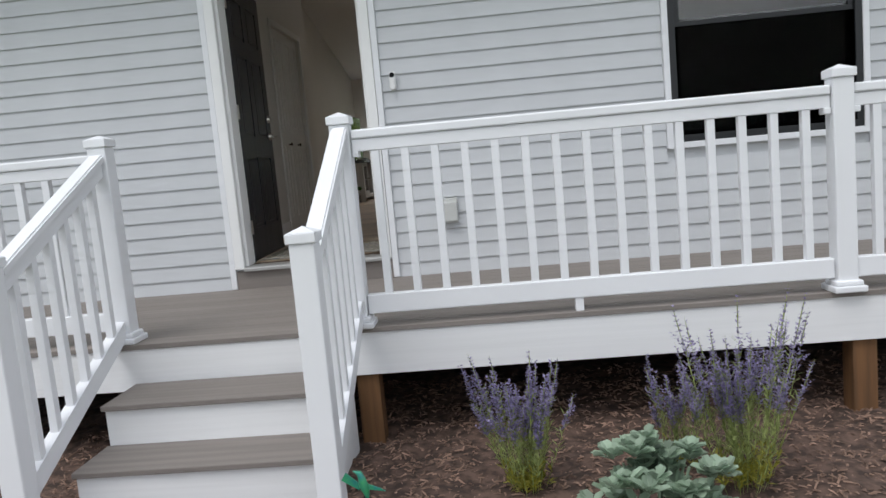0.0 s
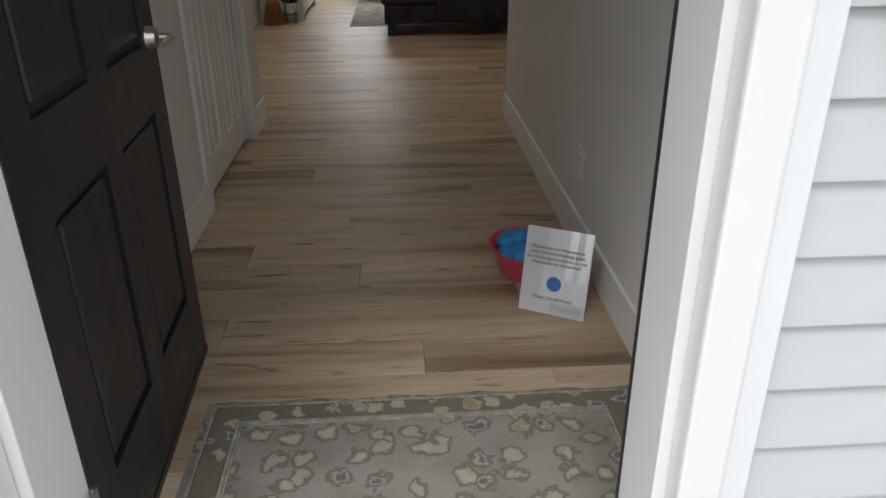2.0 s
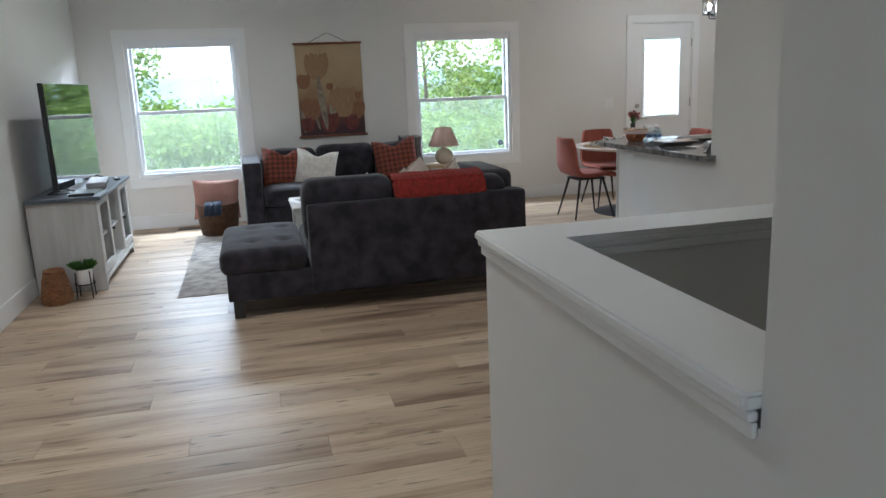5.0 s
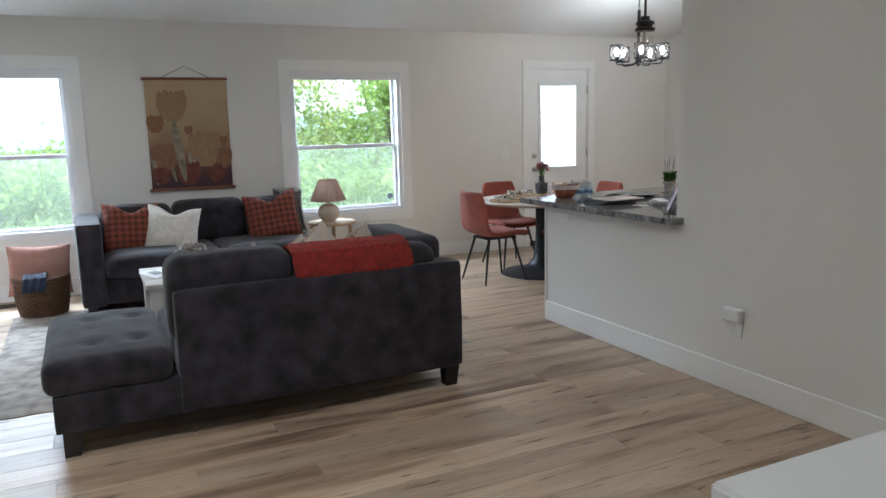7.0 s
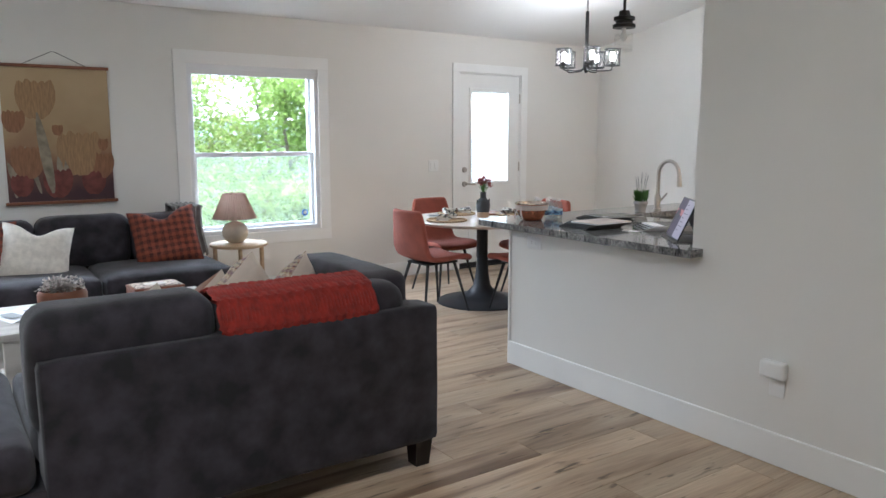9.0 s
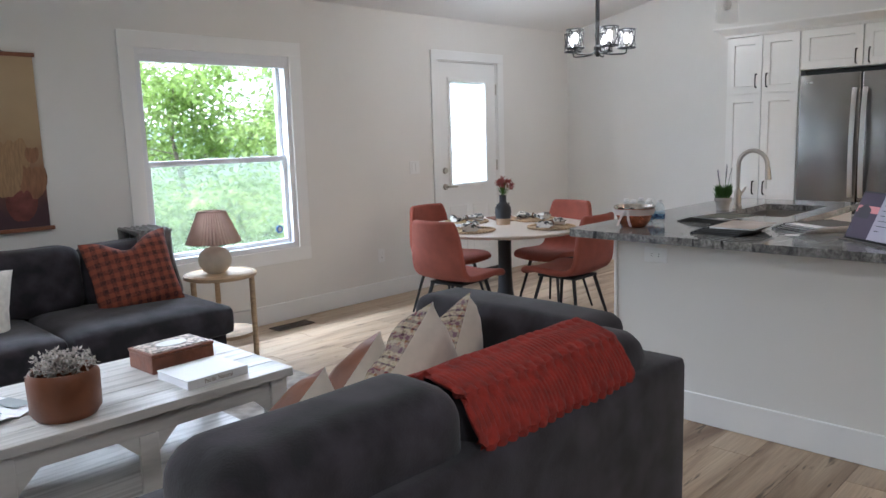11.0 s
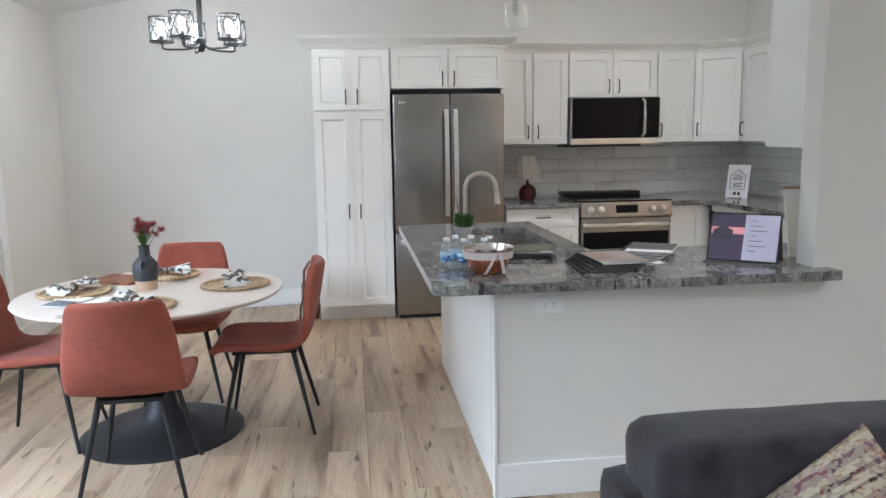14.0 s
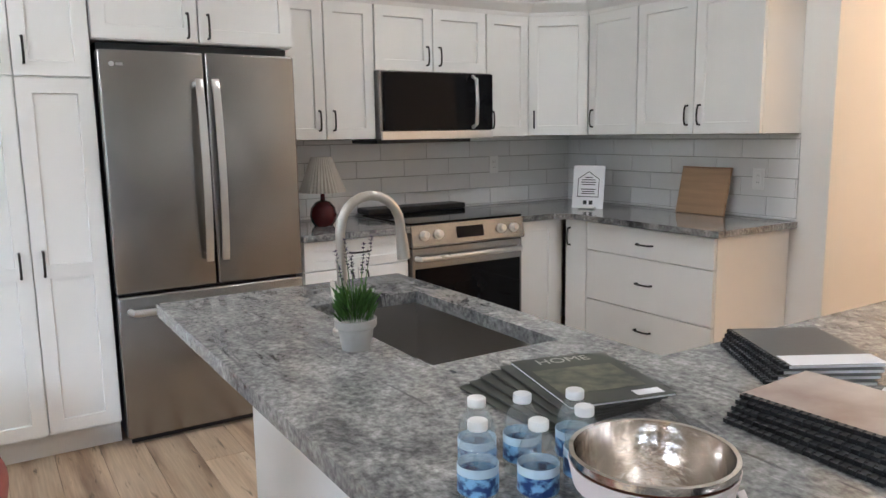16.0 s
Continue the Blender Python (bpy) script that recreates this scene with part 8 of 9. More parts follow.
part("grille", boxbm(fx + 0.05, fx + 0.07, fy0 + 0.02, fy1 - 0.02, 0.0, 0.034), M_BLACK, fg)
bm = bmesh.new()
cyl(bm, (fx - 0.0015, fy1 - 0.055, 1.69), (fx + 0.0005, fy1 - 0.055, 1.69), 0.011, n=18)
box(bm, fx - 0.0015, fx + 0.0005, fy1 - 0.10, fy1 - 0.072, 1.684, 1.696)
part("badge", bm, M_STEEL_B, fg, "small round badge")
# black block stands in for the shade in the gap over the fridge
part("top_gap", boxbm(fx + 0.08, 5.37, fy0 + 0.01, fy1 - 0.01, 1.736, 1.785), M_BLACK, fg)

# microwave
mw = thing("microwave", "stainless over-range microwave with black glass door", "microwave")
mx, my0, my1 = 5.01, 11.328, 12.094
part("case", boxbm(mx + 0.022, 5.39, my0, my1, 1.345, 1.732, bevel=0.004), M_STEEL, mw)
part("door_glass", boxbm(mx, mx + 0.02, my0 + 0.13, my1 - 0.02, 1.395, 1.725, bevel=0.003), M_BGLASS, mw)
part("control_strip", boxbm(mx, mx + 0.02, my0 + 0.003, my0 + 0.126, 1.395, 1.725, bevel=0.003), M_BGLASS, mw)
part("bottom_band", boxbm(mx, mx + 0.021, my0, my1, 1.345, 1.392, bevel=0.002), M_STEEL_B, mw)
bm = bmesh.new()
tube(bm, [(mx, my0 + 0.15, 1.41), (mx - 0.04, my0 + 0.15, 1.43), (mx - 0.05, my0 + 0.15, 1.56), (mx - 0.04, my0 + 0.15, 1.69), (mx, my0 + 0.15, 1.71)], 0.012, 10)
part("handle", bm, M_STEEL_B, mw, "curved bright handle", smooth=True)
part("vent_plate", boxbm(mx + 0.03, 5.37, my0 + 0.15, my1 + 0.02, 1.325, 1.344), M_BLACK, mw)

# range
rgx, ry0, ry1, CT = 4.725, 11.338, 12.094, 0.885
rn = thing("range", "stainless slide-in range with black glass cooktop", "range")
part("body", boxbm(rgx + 0.03, 5.39, ry0, ry1, 0.02, 0.86), M_STEEL, rn)
part("cooktop", boxbm(rgx - 0.005, 5.30, ry0 - 0.004, ry1 + 0.004, 0.887, 0.899, bevel=0.003), M_BGLASS, rn, "black glass cooktop")
part("rear_vent", boxbm(5.22, 5.38, ry0 + 0.06, ry1 - 0.0, 0.8995, 0.935, bevel=0.008), M_IRON, rn, "black raised rear vent")
cp = part("control_panel", prism(bmesh.new(), [(rgx - 0.035, 0.775), (rgx - 0.01, 0.886), (rgx + 0.03, 0.886), (rgx + 0.03, 0.765), (rgx - 0.03, 0.765)], "y", ry0, ry1), M_STEEL, rn)
tl_ = math.degrees(math.atan2(0.025, 0.111))
for yk in (ry1 - 0.075, ry1 - 0.165, ry0 + 0.165, ry0 + 0.075):
    bm = bmesh.new()
    lathe(bm, [(0, 0), (0.028, 0), (0.028, 0.008), (0.021, 0.010), (0.020, 0.032), (0.016, 0.036), (0, 0.036)], n=24)
    part("knob", bm, M_STEEL_B, cp, "bright steel knob", smooth=True, at=pose(rgx - 0.0235, yk, 0.828, 0, -90 + tl_, 0))
part("display", boxbm(-0.003, 0.0, -0.09, 0.09, -0.032, 0.032), M_BGLASS, cp, "black display", at=pose(rgx - 0.0235, (ry0 + ry1) / 2, 0.83, 0, tl_, 0))
bm = boxbm(rgx - 0.015, rgx + 0.029, ry0 + 0.004, ry1 - 0.004, 0.20, 0.76, bevel=0.004)
od = part("oven_door", bm, M_STEEL, rn)
part("window", boxbm(rgx - 0.018, rgx - 0.0155, ry0 + 0.02, ry1 - 0.02, 0.21, 0.645), M_BGLASS, od, "black oven glass")
bm = bmesh.new()
tube(bm, [(rgx - 0.015, ry0 + 0.03, 0.705), (rgx - 0.055, ry0 + 0.035, 0.705), (rgx - 0.06, (ry0 + ry1) / 2, 0.705), (rgx - 0.055, ry1 - 0.035, 0.705), (rgx - 0.015, ry1 - 0.03, 0.705)], 0.015, 10)
part("handle", bm, M_STEEL_B, od, "steel bar handle", smooth=True)
part("drawer", boxbm(rgx - 0.012, rgx + 0.029, ry0 + 0.004, ry1 - 0.004, 0.05, 0.195, bevel=0.003), M_STEEL, rn)

# base cabinets on the wall
w = 0.60
cabinet("white base cabinet with drawer beside the range", EAST(12.702), w, 0.655, 0.848,
        [(G, 0.70, w - 2 * G, 0.145, "drawer", w / 2, 0.075, False), (G, 0.12, w / 2 - 2 * G, 0.572, "door", w / 2 - 0.045, 0.50, True), (w / 2 + G, 0.12, w / 2 - 2 * G, 0.572, "door", 0.04, 0.50, True)], toe=0.115)
cabinet("narrow white base filler cabinet by the range", EAST(11.335), 0.345, 0.655, 0.848, [(G, 0.12, 0.28, 0.725, "door", None, 0, True)], toe=0.115)
cabinet("white base cabinet with a narrow corner door", NORTH(4.72, 0, 10.99), 0.185, 0.61, 0.848, [(G, 0.12, 0.18, 0.725, "slab", 0.04, 0.62, True)], toe=0.115)
w = 0.915
cabinet("white base cabinet of three wide drawers", NORTH(4.533, 0, 10.99), w, 0.61, 0.848,
        [(G, 0.682, w - 2 * G, 0.160, "slab", w / 2, 0.075, False), (G, 0.385, w - 2 * G, 0.291, "slab", w / 2, 0.15, False), (G, 0.12, w - 2 * G, 0.259, "slab", w / 2, 0.15, False)], toe=0.115)

# wall counters
wc = thing("wall_counter", "polished grey granite counter along the kitchen walls", "countertop")
bm = bmesh.new()
box(bm, 4.705, 5.388, 12.10, 12.712, 0.850, CT, 0.004)
part("slab", bm, M_GRANITE, wc)
bm = prism(bmesh.new(), [(3.575, 10.38), (5.388, 10.38), (5.388, 11.332), (4.705, 11.332), (4.705, 11.10), (4.62, 11.022), (3.575, 11.022)], "z", 0.850, CT)
part("slab", bm, M_GRANITE, wc)

# peninsula
pc = thing("peninsula_counter", "polished grey granite peninsula counter with dark veins", "countertop")
rc_ = [(1.605 + 0.06 * (1 - math.cos(a)), 13.57 + 0.06 * math.sin(a)) for a in [i * math.pi / 12 for i in range(7)]]
bm = prism(bmesh.new(), [(1.605, 12.02), (1.697, 12.02), (1.697, 12.083), (1.822, 12.083), (1.822, 10.95), (2.35, 10.95), (2.35, 12.80), (2.585, 12.80), (2.585, 13.63)] + rc_[::-1], "z", 0.848, CT)
part("slab", bm, M_GRANITE, pc)
for b in ((2.585, 3.27, 12.80, 12.90), (2.585, 3.27, 13.26, 13.63), (3.27, 3.575, 12.80, 13.63)):
    part("slab", boxbm(b[0], b[1], b[2], b[3], 0.848, CT), M_GRANITE, pc)
bm = bmesh.new()
box(bm, 1.702, 3.50, 13.362, 13.378, 0.0, 0.846)
part("end_panel", bm, M_CAB, pc, "white panel below the counter")
part("corner_strip", boxbm(1.686, 1.7195, 13.3785, 13.392, 0.0, 0.846, bevel=0.003), M_TRIM, pc)
w = 0.56
cabinet("white peninsula base cabinet facing the range", pose(3.50, 12.83, 0, 0, 0, 0) @ pose(-0.84, 0, 0), 0.84, 0.525, 0.846, [(G, 0.12, 0.415, 0.72, "door", 0.37, 0.62, True), (0.42, 0.12, 0.415, 0.72, "door", 0.045, 0.62, True)], toe=0.11, hollow=True)
cabinet("white peninsula base cabinet in the corner", pose(2.33, 10.97, 0, 0, 0, 90), 1.84, 0.505, 0.846, [(G + k * 0.46, 0.12, 0.455, 0.72, "door", 0.40 if k % 2 == 0 else 0.05, 0.62, True) for k in range(4)], toe=0.11)
sk = thing("kitchen_sink", "stainless undermount sink set in granite", "sink")
bm = bmesh.new()
sx0, sx1, sy0, sy1, sz = 2.575, 3.28, 12.89, 13.27, 0.66
for b in ((sx0, sx1, sy0, sy1, sz - 0.004, sz), (sx0, sx0 + 0.004, sy0, sy1, sz, 0.847), (sx1 - 0.004, sx1, sy0, sy1, sz, 0.847), (sx0 + 0.004, sx1 - 0.004, sy0, sy0 + 0.004, sz, 0.847), (sx0 + 0.004, sx1 - 0.004, sy1 - 0.004, sy1, sz, 0.847)):
    box(bm, *b)
part("basin", bm, M_SINK, sk)
bm = bmesh.new()
lathe(bm, [(0, 0.002), (0.04, 0.002), (0.045, 0.0), (0, 0)], at=(2.93, 13.10, sz), n=24)
part("drain", bm, M_STEEL_B, sk)
fc = thing("kitchen_faucet", "brushed nickel gooseneck faucet behind the sink", "faucet", at=pose(2.935, 13.305, CT))
bm = bmesh.new()
lathe(bm, [(0, 0), (0.028, 0), (0.028, 0.012), (0.021, 0.02), (0.021, 0.10), (0.014, 0.115)], n=24)
pts = [(0, 0, 0.10), (0, 0, 0.24)] + [(0, -0.085 + 0.085 * math.cos(a), 0.26 + 0.085 * math.sin(a)) for a in [i * math.pi / 10 for i in range(11)]] + [(0, -0.172, 0.235)]
tube(bm, pts, 0.0125, 14)
part("spout", bm, M_NICKEL, fc, smooth=True)
bm = bmesh.new()
cyl(bm, (0, -0.172, 0.24), (0, -0.178, 0.175), 0.0145, 0.018, 16)
part("spray_head", bm, M_NICKEL, fc, smooth=True)
bm = bmesh.new()
tube(bm, [(0.02, 0, 0.07), (0.05, 0, 0.085), (0.085, -0.01, 0.12)], [0.012, 0.008, 0.006], 10)
part("lever", bm, M_NICKEL, fc, smooth=True)
outlet("counter_outlet", "white double outlet under the counter edge", pose(XK, 13.172, 0.779, 0, 0, -90), 0.118, 0.072, 1)
outlet("wall_outlet", "white outlet on the tiled backsplash", pose(XR - 0.009, 11.05, 1.16, 0, 0, -90))
outlet("wall_outlet", "white outlet on the tiled wall by the board", pose(3.82, YK + 0.009, 1.10, 0, 0, 180))
ex = thing("plug_in_extender", "white plug-in network extender in a wall outlet", "electronics", at=pose(XK, 11.62, 0.385, 0, 0, -90))
part("wall_plate", boxbm(-0.036, 0.036, -0.006, -0.0005, -0.085, 0.03, bevel=0.003), M_PLASTIC, ex)
part("extender", boxbm(-0.062, 0.05, -0.05, -0.0065, 0.0, 0.075, bevel=0.012, segs=3), M_PLASTIC, ex)

# backsplash tiles
def tiles(name, label, m, length, z0, z1, skip=None):
    t = thing(name, label, "backsplash", at=m, kind="structure")
    part("grout", boxbm(0, length, 0.0, 0.004, z0, z1), M_GROUT, t)
    tw, th, g = 0.334, 0.1015, 0.0035
    mesh = {}
    row, zr = 0, z0 - 0.089
    while zr < z1 - 0.01:
        z = max(z0 + 0.001, zr)
        h = min(zr + th, z1 - g) - z
        x = 0.286 - tw if row % 2 else 0.119 - tw
        while x < length - 0.01:
            a, b = max(0, x), min(length, x + tw - g)
            if b - a > 0.01:
                key = (round(b - a, 3), round(h, 3))
                if key not in mesh:
                    bm = boxbm(0, key[0], -0.004, 0.004, 0, key[1], bevel=0.0018, segs=1)
                    ob = part("tile", bm, M_TILE, t, at=pose(a, 0, z))
                    mesh[key] = ob.data
                else:
                    ob = new("tile", mesh[key])
                    ob.parent, ob.matrix_basis = t, pose(a, 0, z)
            x += tw
        zr += th + g
        row += 1
    return t


tiles("backsplash", "white subway tile backsplash behind the range", pose(XR - 0.005, 12.70, 0, 0, 0, -90), 2.325, CT + 0.001, 1.35)
tiles("backsplash", "white subway tile backsplash on the short wall", pose(XR - 0.011, YK + 0.005, 0, 0, 0, 180), 1.80, CT + 0.001, 1.35)

# things on the counters
kl = thing("table_lamp", "dark red round lamp with white pleated shade", "lamp", at=pose(5.06, 12.45, CT))
bm = bmesh.new()
lathe(bm, [(0, 0), (0.05, 0), (0.065, 0.02), (0.074, 0.06), (0.066, 0.10), (0.04, 0.13), (0.014, 0.14), (0.010, 0.19), (0, 0.19)], n=32)
part("base", bm, pbr("oxblood_glaze", (0.07, 0.006, 0.008), 0.15, var=0.2), kl, smooth=True)
part("shade", pleated(bmesh.new(), 0.125, 0.055, 0.185, 0.375, 36, 0.04), leaf_material("ivory_pleats", (0.66, 0.60, 0.52), (0.72, 0.66, 0.58), 0.9, 0.3), kl, "white pleated shade")
ks = thing("welcome_sign", "white framed card with a house outline", "sign", at=pose(4.80, 10.74, CT, 0, 0, 205) @ pose(0, 0, 0, -8))
part("card", boxbm(-0.105, 0.105, 0.0, 0.006, 0.0, 0.275), M_PAPER, ks)
bm = bmesh.new()
pts = [(-0.07, 0.075), (-0.07, 0.19), (0, 0.235), (0.07, 0.19), (0.07, 0.075), (-0.07, 0.075)]
for a, b in zip(pts, pts[1:]):
    tube(bm, [(a[0], -0.001, a[1]), (b[0], -0.001, b[1])], 0.0025, 5)
part("house_outline", bm, M_INK, ks)
for k, (wd, z) in enumerate(((0.05, 0.195), (0.09, 0.18), (0.10, 0.165), (0.09, 0.15), (0.10, 0.12), (0.08, 0.105), (0.09, 0.092))):
    part("text_bar", boxbm(-wd / 2, wd / 2, -0.001, -0.0002, z, z + 0.006), M_INK, ks)
part("printed_square", boxbm(0.01, 0.035, -0.001, -0.0002, 0.025, 0.05), M_INK, ks)
part("printed_square", boxbm(-0.03, -0.005, -0.001, -0.0002, 0.025, 0.05), M_INK, ks)
part("foot", boxbm(-0.05, 0.06, -0.05, -0.0015, 0.0, 0.012), M_PLASTIC, ks)
cb = thing("cutting_board", "pale wooden cutting board leaning on the tiles", "cutting board", at=pose(4.13, 10.49, CT + 0.002, 0, 0, 180) @ pose(0, 0, 0, -12))
part("board", boxbm(-0.17, 0.17, 0.0, 0.018, 0.0, 0.27, bevel=0.004), pbr("board_wood", (0.40, 0.26, 0.15), 0.5, var=0.2, scale=3, bump=0.1, stretch=(0.6, 4, 9)), cb)
part("edge_band", boxbm(-0.17, 0.17, -0.0005, 0.0185, 0.2705, 0.279), pbr("board_edge", (0.30, 0.18, 0.10), 0.5), cb)
tr = thing("leaning_tray", "thin white tray leaning on the wall end", "tray", at=pose(1.93, 12.02, CT + 0.002, 0, 0, -90) @ pose(0, 0, 0, -14))
part("tray", boxbm(-0.02, 0.16, 0.0, 0.012, 0.0, 0.30, bevel=0.004), M_PLASTIC, tr)
part("rim", boxbm(-0.022, 0.162, -0.003, 0.015, 0.3005, 0.312, bevel=0.002), M_RATTAN, tr)

# potted lavender
lp = thing("potted_lavender", "small grey pot of lavender beside the sink", "plant", at=pose(2.80, 13.335, CT))
bm = bmesh.new()
lathe(bm, [(0, 0), (0.034, 0), (0.042, 0.05), (0.049, 0.055), (0.05, 0.073), (0.044, 0.073), (0.04, 0.06), (0, 0.06)], n=28)
part("pot", bm, pbr("grey_clay", (0.40, 0.385, 0.365), 0.9, var=0.15, scale=14, bump=0.2), lp, smooth=True)
vl, fl, pl_, pf_ = [], [], [], []
rg = random.Random(41)
for _ in range(420):
    a, rr = rg.uniform(0, 6.3), 0.036 * math.sqrt(rg.random())
    blade(vl, fl, (rr * math.cos(a), rr * math.sin(a), 0.06 + rg.uniform(0, 0.05)), (math.cos(a) * rg.uniform(0, 0.7), math.sin(a) * rg.uniform(0, 0.7), 1), rg.uniform(0.03, 0.065), 0.004, (rg.random(), rg.random(), 0.2), 0.3)
for k in range(5):
    a = k * 1.3
    d = Vector((0.18 * math.cos(a), 0.18 * math.sin(a), 1)).normalized()
    L = rg.uniform(0.17, 0.21)
    blade(vl, fl, (0.012 * math.cos(a), 0.012 * math.sin(a), 0.07), d, L, 0.003, (1, 0, 0))
    for w_ in range(9):
        for _ in range(4):
            blade(pl_, pf_, Vector((0.012 * math.cos(a), 0.012 * math.sin(a), 0.07)) + d * (L - 0.075 + 0.0085 * w_), (rg.uniform(-1, 1), rg.uniform(-1, 1), rg.uniform(0, 1)), 0.009, 0.006)
raw("foliage", vl, fl, M_GRASS, lp, "green needle leaves")
raw("flower_spikes", pl_, pf_, leaf_material("dark_lavender", (0.06, 0.045, 0.10), (0.10, 0.08, 0.15)), lp, "dark purple spikes")

# copper bowl
bw = thing("copper_bowl", "hammered copper bowl with a white ribbon", "bowl", at=pose(1.855, 13.38, CT) @ Matrix.Scale(0.9, 4))
def hammered(bm, prof, n=72):
    lathe(bm, prof, n=n)
    for v in bm.verts:
        if v.co.z > 0.01:
            v.co += Vector((v.co.x, v.co.y, 0)).normalized() * 0.0016 * noise.noise(v.co * 75)
    return bm
part("outer_shell", hammered(bmesh.new(), [(0, 0), (0.055, 0.0), (0.07, 0.006), (0.09, 0.04), (0.104, 0.085), (0.110, 0.115), (0.112, 0.118)]), pbr("copper", (0.62, 0.24, 0.13), 0.25, metal=1, var=0.15, scale=20, bump=0.3, bscale=60), bw, smooth=True)
part("inner_shell", hammered(bmesh.new(), [(0.1145, 0.109), (0.1145, 0.1195), (0.108, 0.1195), (0.1075, 0.115), (0.101, 0.085), (0.087, 0.042), (0.067, 0.010), (0.0, 0.006)]), pbr("polished_inner", (0.66, 0.60, 0.54), 0.15, metal=1, var=0.1, scale=20, bump=0.3, bscale=60), bw, smooth=True)
M_RIBBON = fabric("pink_white_ribbon", (0.70, 0.60, 0.58), 0.05, 10, 0.1)
bm = bmesh.new()
lathe(bm, [(0.1065, 0.072), (0.1135, 0.105)], n=56)
rb_ = part("ribbon_band", bm, M_RIBBON, bw, "pale ribbon")
md = rb_.modifiers.new("thick", "SOLIDIFY")
md.thickness, md.offset = 0.002, 1
for s, e in ((-0.02, 0.004), (0.03, 0.015)):
    bm = bmesh.new()
    rows = []
    for j in range(9):
        f = j / 8
        rows.append([bm.verts.new((-0.118 - 0.012 * math.sin(f * 3), -0.03 + s * (0.4 + f) + 0.014 * i + e * f, 0.10 - 0.085 * f)) for i in (0, 1)])
    for j in range(8):
        bm.faces.new((rows[j][0], rows[j][1], rows[j + 1][1], rows[j + 1][0]))
    o = part("ribbon_tail", bm, M_RIBBON, bw)
    md = o.modifiers.new("thick", "SOLIDIFY")
    md.thickness = 0.0015
for k in range(4):
    part("wrapped_sweet", soft_box(bmesh.new(), -0.025, 0.025, -0.01, 0.01, 0, 0.012, 0.005, cuts=3), M_BLUE if k % 2 else pbr("silver_wrap", (0.5, 0.5, 0.5), 0.25, metal=0.8), bw, at=pose(0.02 * math.cos(k * 2), 0.025 * math.sin(k * 2), 0.012 + 0.005 * k, 0, 0, k * 50))

# water bottles
M_PET = thin_pane("bottle_plastic", 0.15, (0.93, 0.96, 0.97), veil=0.06, veil_col=(0.80, 0.85, 0.88))
M_LBL = pbr("blue_label", (0.03, 0.09, 0.34), 0.4, var=0.5, scale=45, col2=(0.22, 0.42, 0.66), bump=0, contrast=(0.45, 0.56))
M_LBW = pbr("white_label", (0.50, 0.62, 0.72), 0.4, var=0.1, bump=0)
M_CAPW = pbr("white_cap", (0.78, 0.78, 0.78), 0.4, var=0.02)
wb = thing("water_bottle", "clear plastic water bottle with blue label", "bottle", "water bottles")
bm = bmesh.new()
prof = [(0, 0.004), (0.022, 0.0), (0.030, 0.006)] + [(0.0315 - (0.0018 if k % 2 else 0), 0.012 + k * 0.009) for k in range(12)] + [(0.031, 0.125), (0.026, 0.145), (0.016, 0.166), (0.0135, 0.172), (0.0135, 0.180), (0, 0.181)]
lathe(bm, prof, n=24)
o = part("bottle_body", bm, M_PET, wb, smooth=True)
o.visible_shadow = False
bm = bmesh.new()
lathe(bm, [(0.0318, 0.040), (0.0322, 0.041), (0.0322, 0.079), (0.0318, 0.080)], n=28)
part("label", bm, M_LBL, wb, "blue printed label")
bm = bmesh.new()
lathe(bm, [(0.0318, 0.0805), (0.0322, 0.081), (0.0322, 0.099), (0.0318, 0.10)], n=28)
part("label_band", bm, M_LBW, wb, "white label band")
bm = bmesh.new()
lathe(bm, [(0.0148, 0.172), (0.0155, 0.174), (0.0155, 0.190), (0.014, 0.192), (0, 0.192)], n=24)
part("cap", bm, M_CAPW, wb, "white screw cap", smooth=True)
BS = Matrix.Diagonal((0.88, 0.88, 0.64, 1))
wb.matrix_basis = pose(2.026, 13.525, CT, 0, 0, 20) @ BS
for px, py, a in ((2.096, 13.478, 80), (1.981, 13.458, 140), (2.072, 13.414, 10), (1.984, 13.374, 200), (2.041, 13.34, 300)):
    copy_thing(wb, pose(px, py, CT, 0, 0, a))

# magazines, bound books
M_COVG = pbr("grey_cover", (0.07, 0.068, 0.066), 0.5, var=0.1)
M_DARKP = pbr("dark_cover", (0.02, 0.022, 0.02), 0.45, var=0.5, scale=14, col2=(0.045, 0.05, 0.03), bump=0)
for k in range(6):
    f = k / 5
    mz = thing("home_magazine", "dark glossy home magazine in a fanned stack", "magazine", "fanned magazines", at=pose(2.28 + 0.01 * (1 - f), 13.09 + 0.10 * (1 - f), CT + 0.0048 * k, 0, 0, -15 + 13 * (1 - f)))
    part("page_block", boxbm(-0.136, 0.135, -0.104, 0.104, 0.0003, 0.0042), M_COVG if k < 5 else M_PAPER, mz)
    part("cover", boxbm(-0.138, 0.136, -0.106, 0.106, 0.0043, 0.0047), M_DARKP, mz)
    if k == 5:
        text_mesh("HOME", 0.042, pose(0.095, 0.0, 0.0048, 0, 0, -90), pbr("pale_title", (0.40, 0.40, 0.36), 0.5), mz)
        part("picture_block", boxbm(-0.08, 0.06, -0.08, 0.09, 0.0048, 0.0051), pbr("garden_picture", (0.015, 0.022, 0.012), 0.45, var=0.6, scale=30, col2=(0.16, 0.16, 0.10), bump=0), mz)
        part("address_label", boxbm(-0.125, -0.10, -0.09, -0.035, 0.0048, 0.0052), M_PAPER, mz)
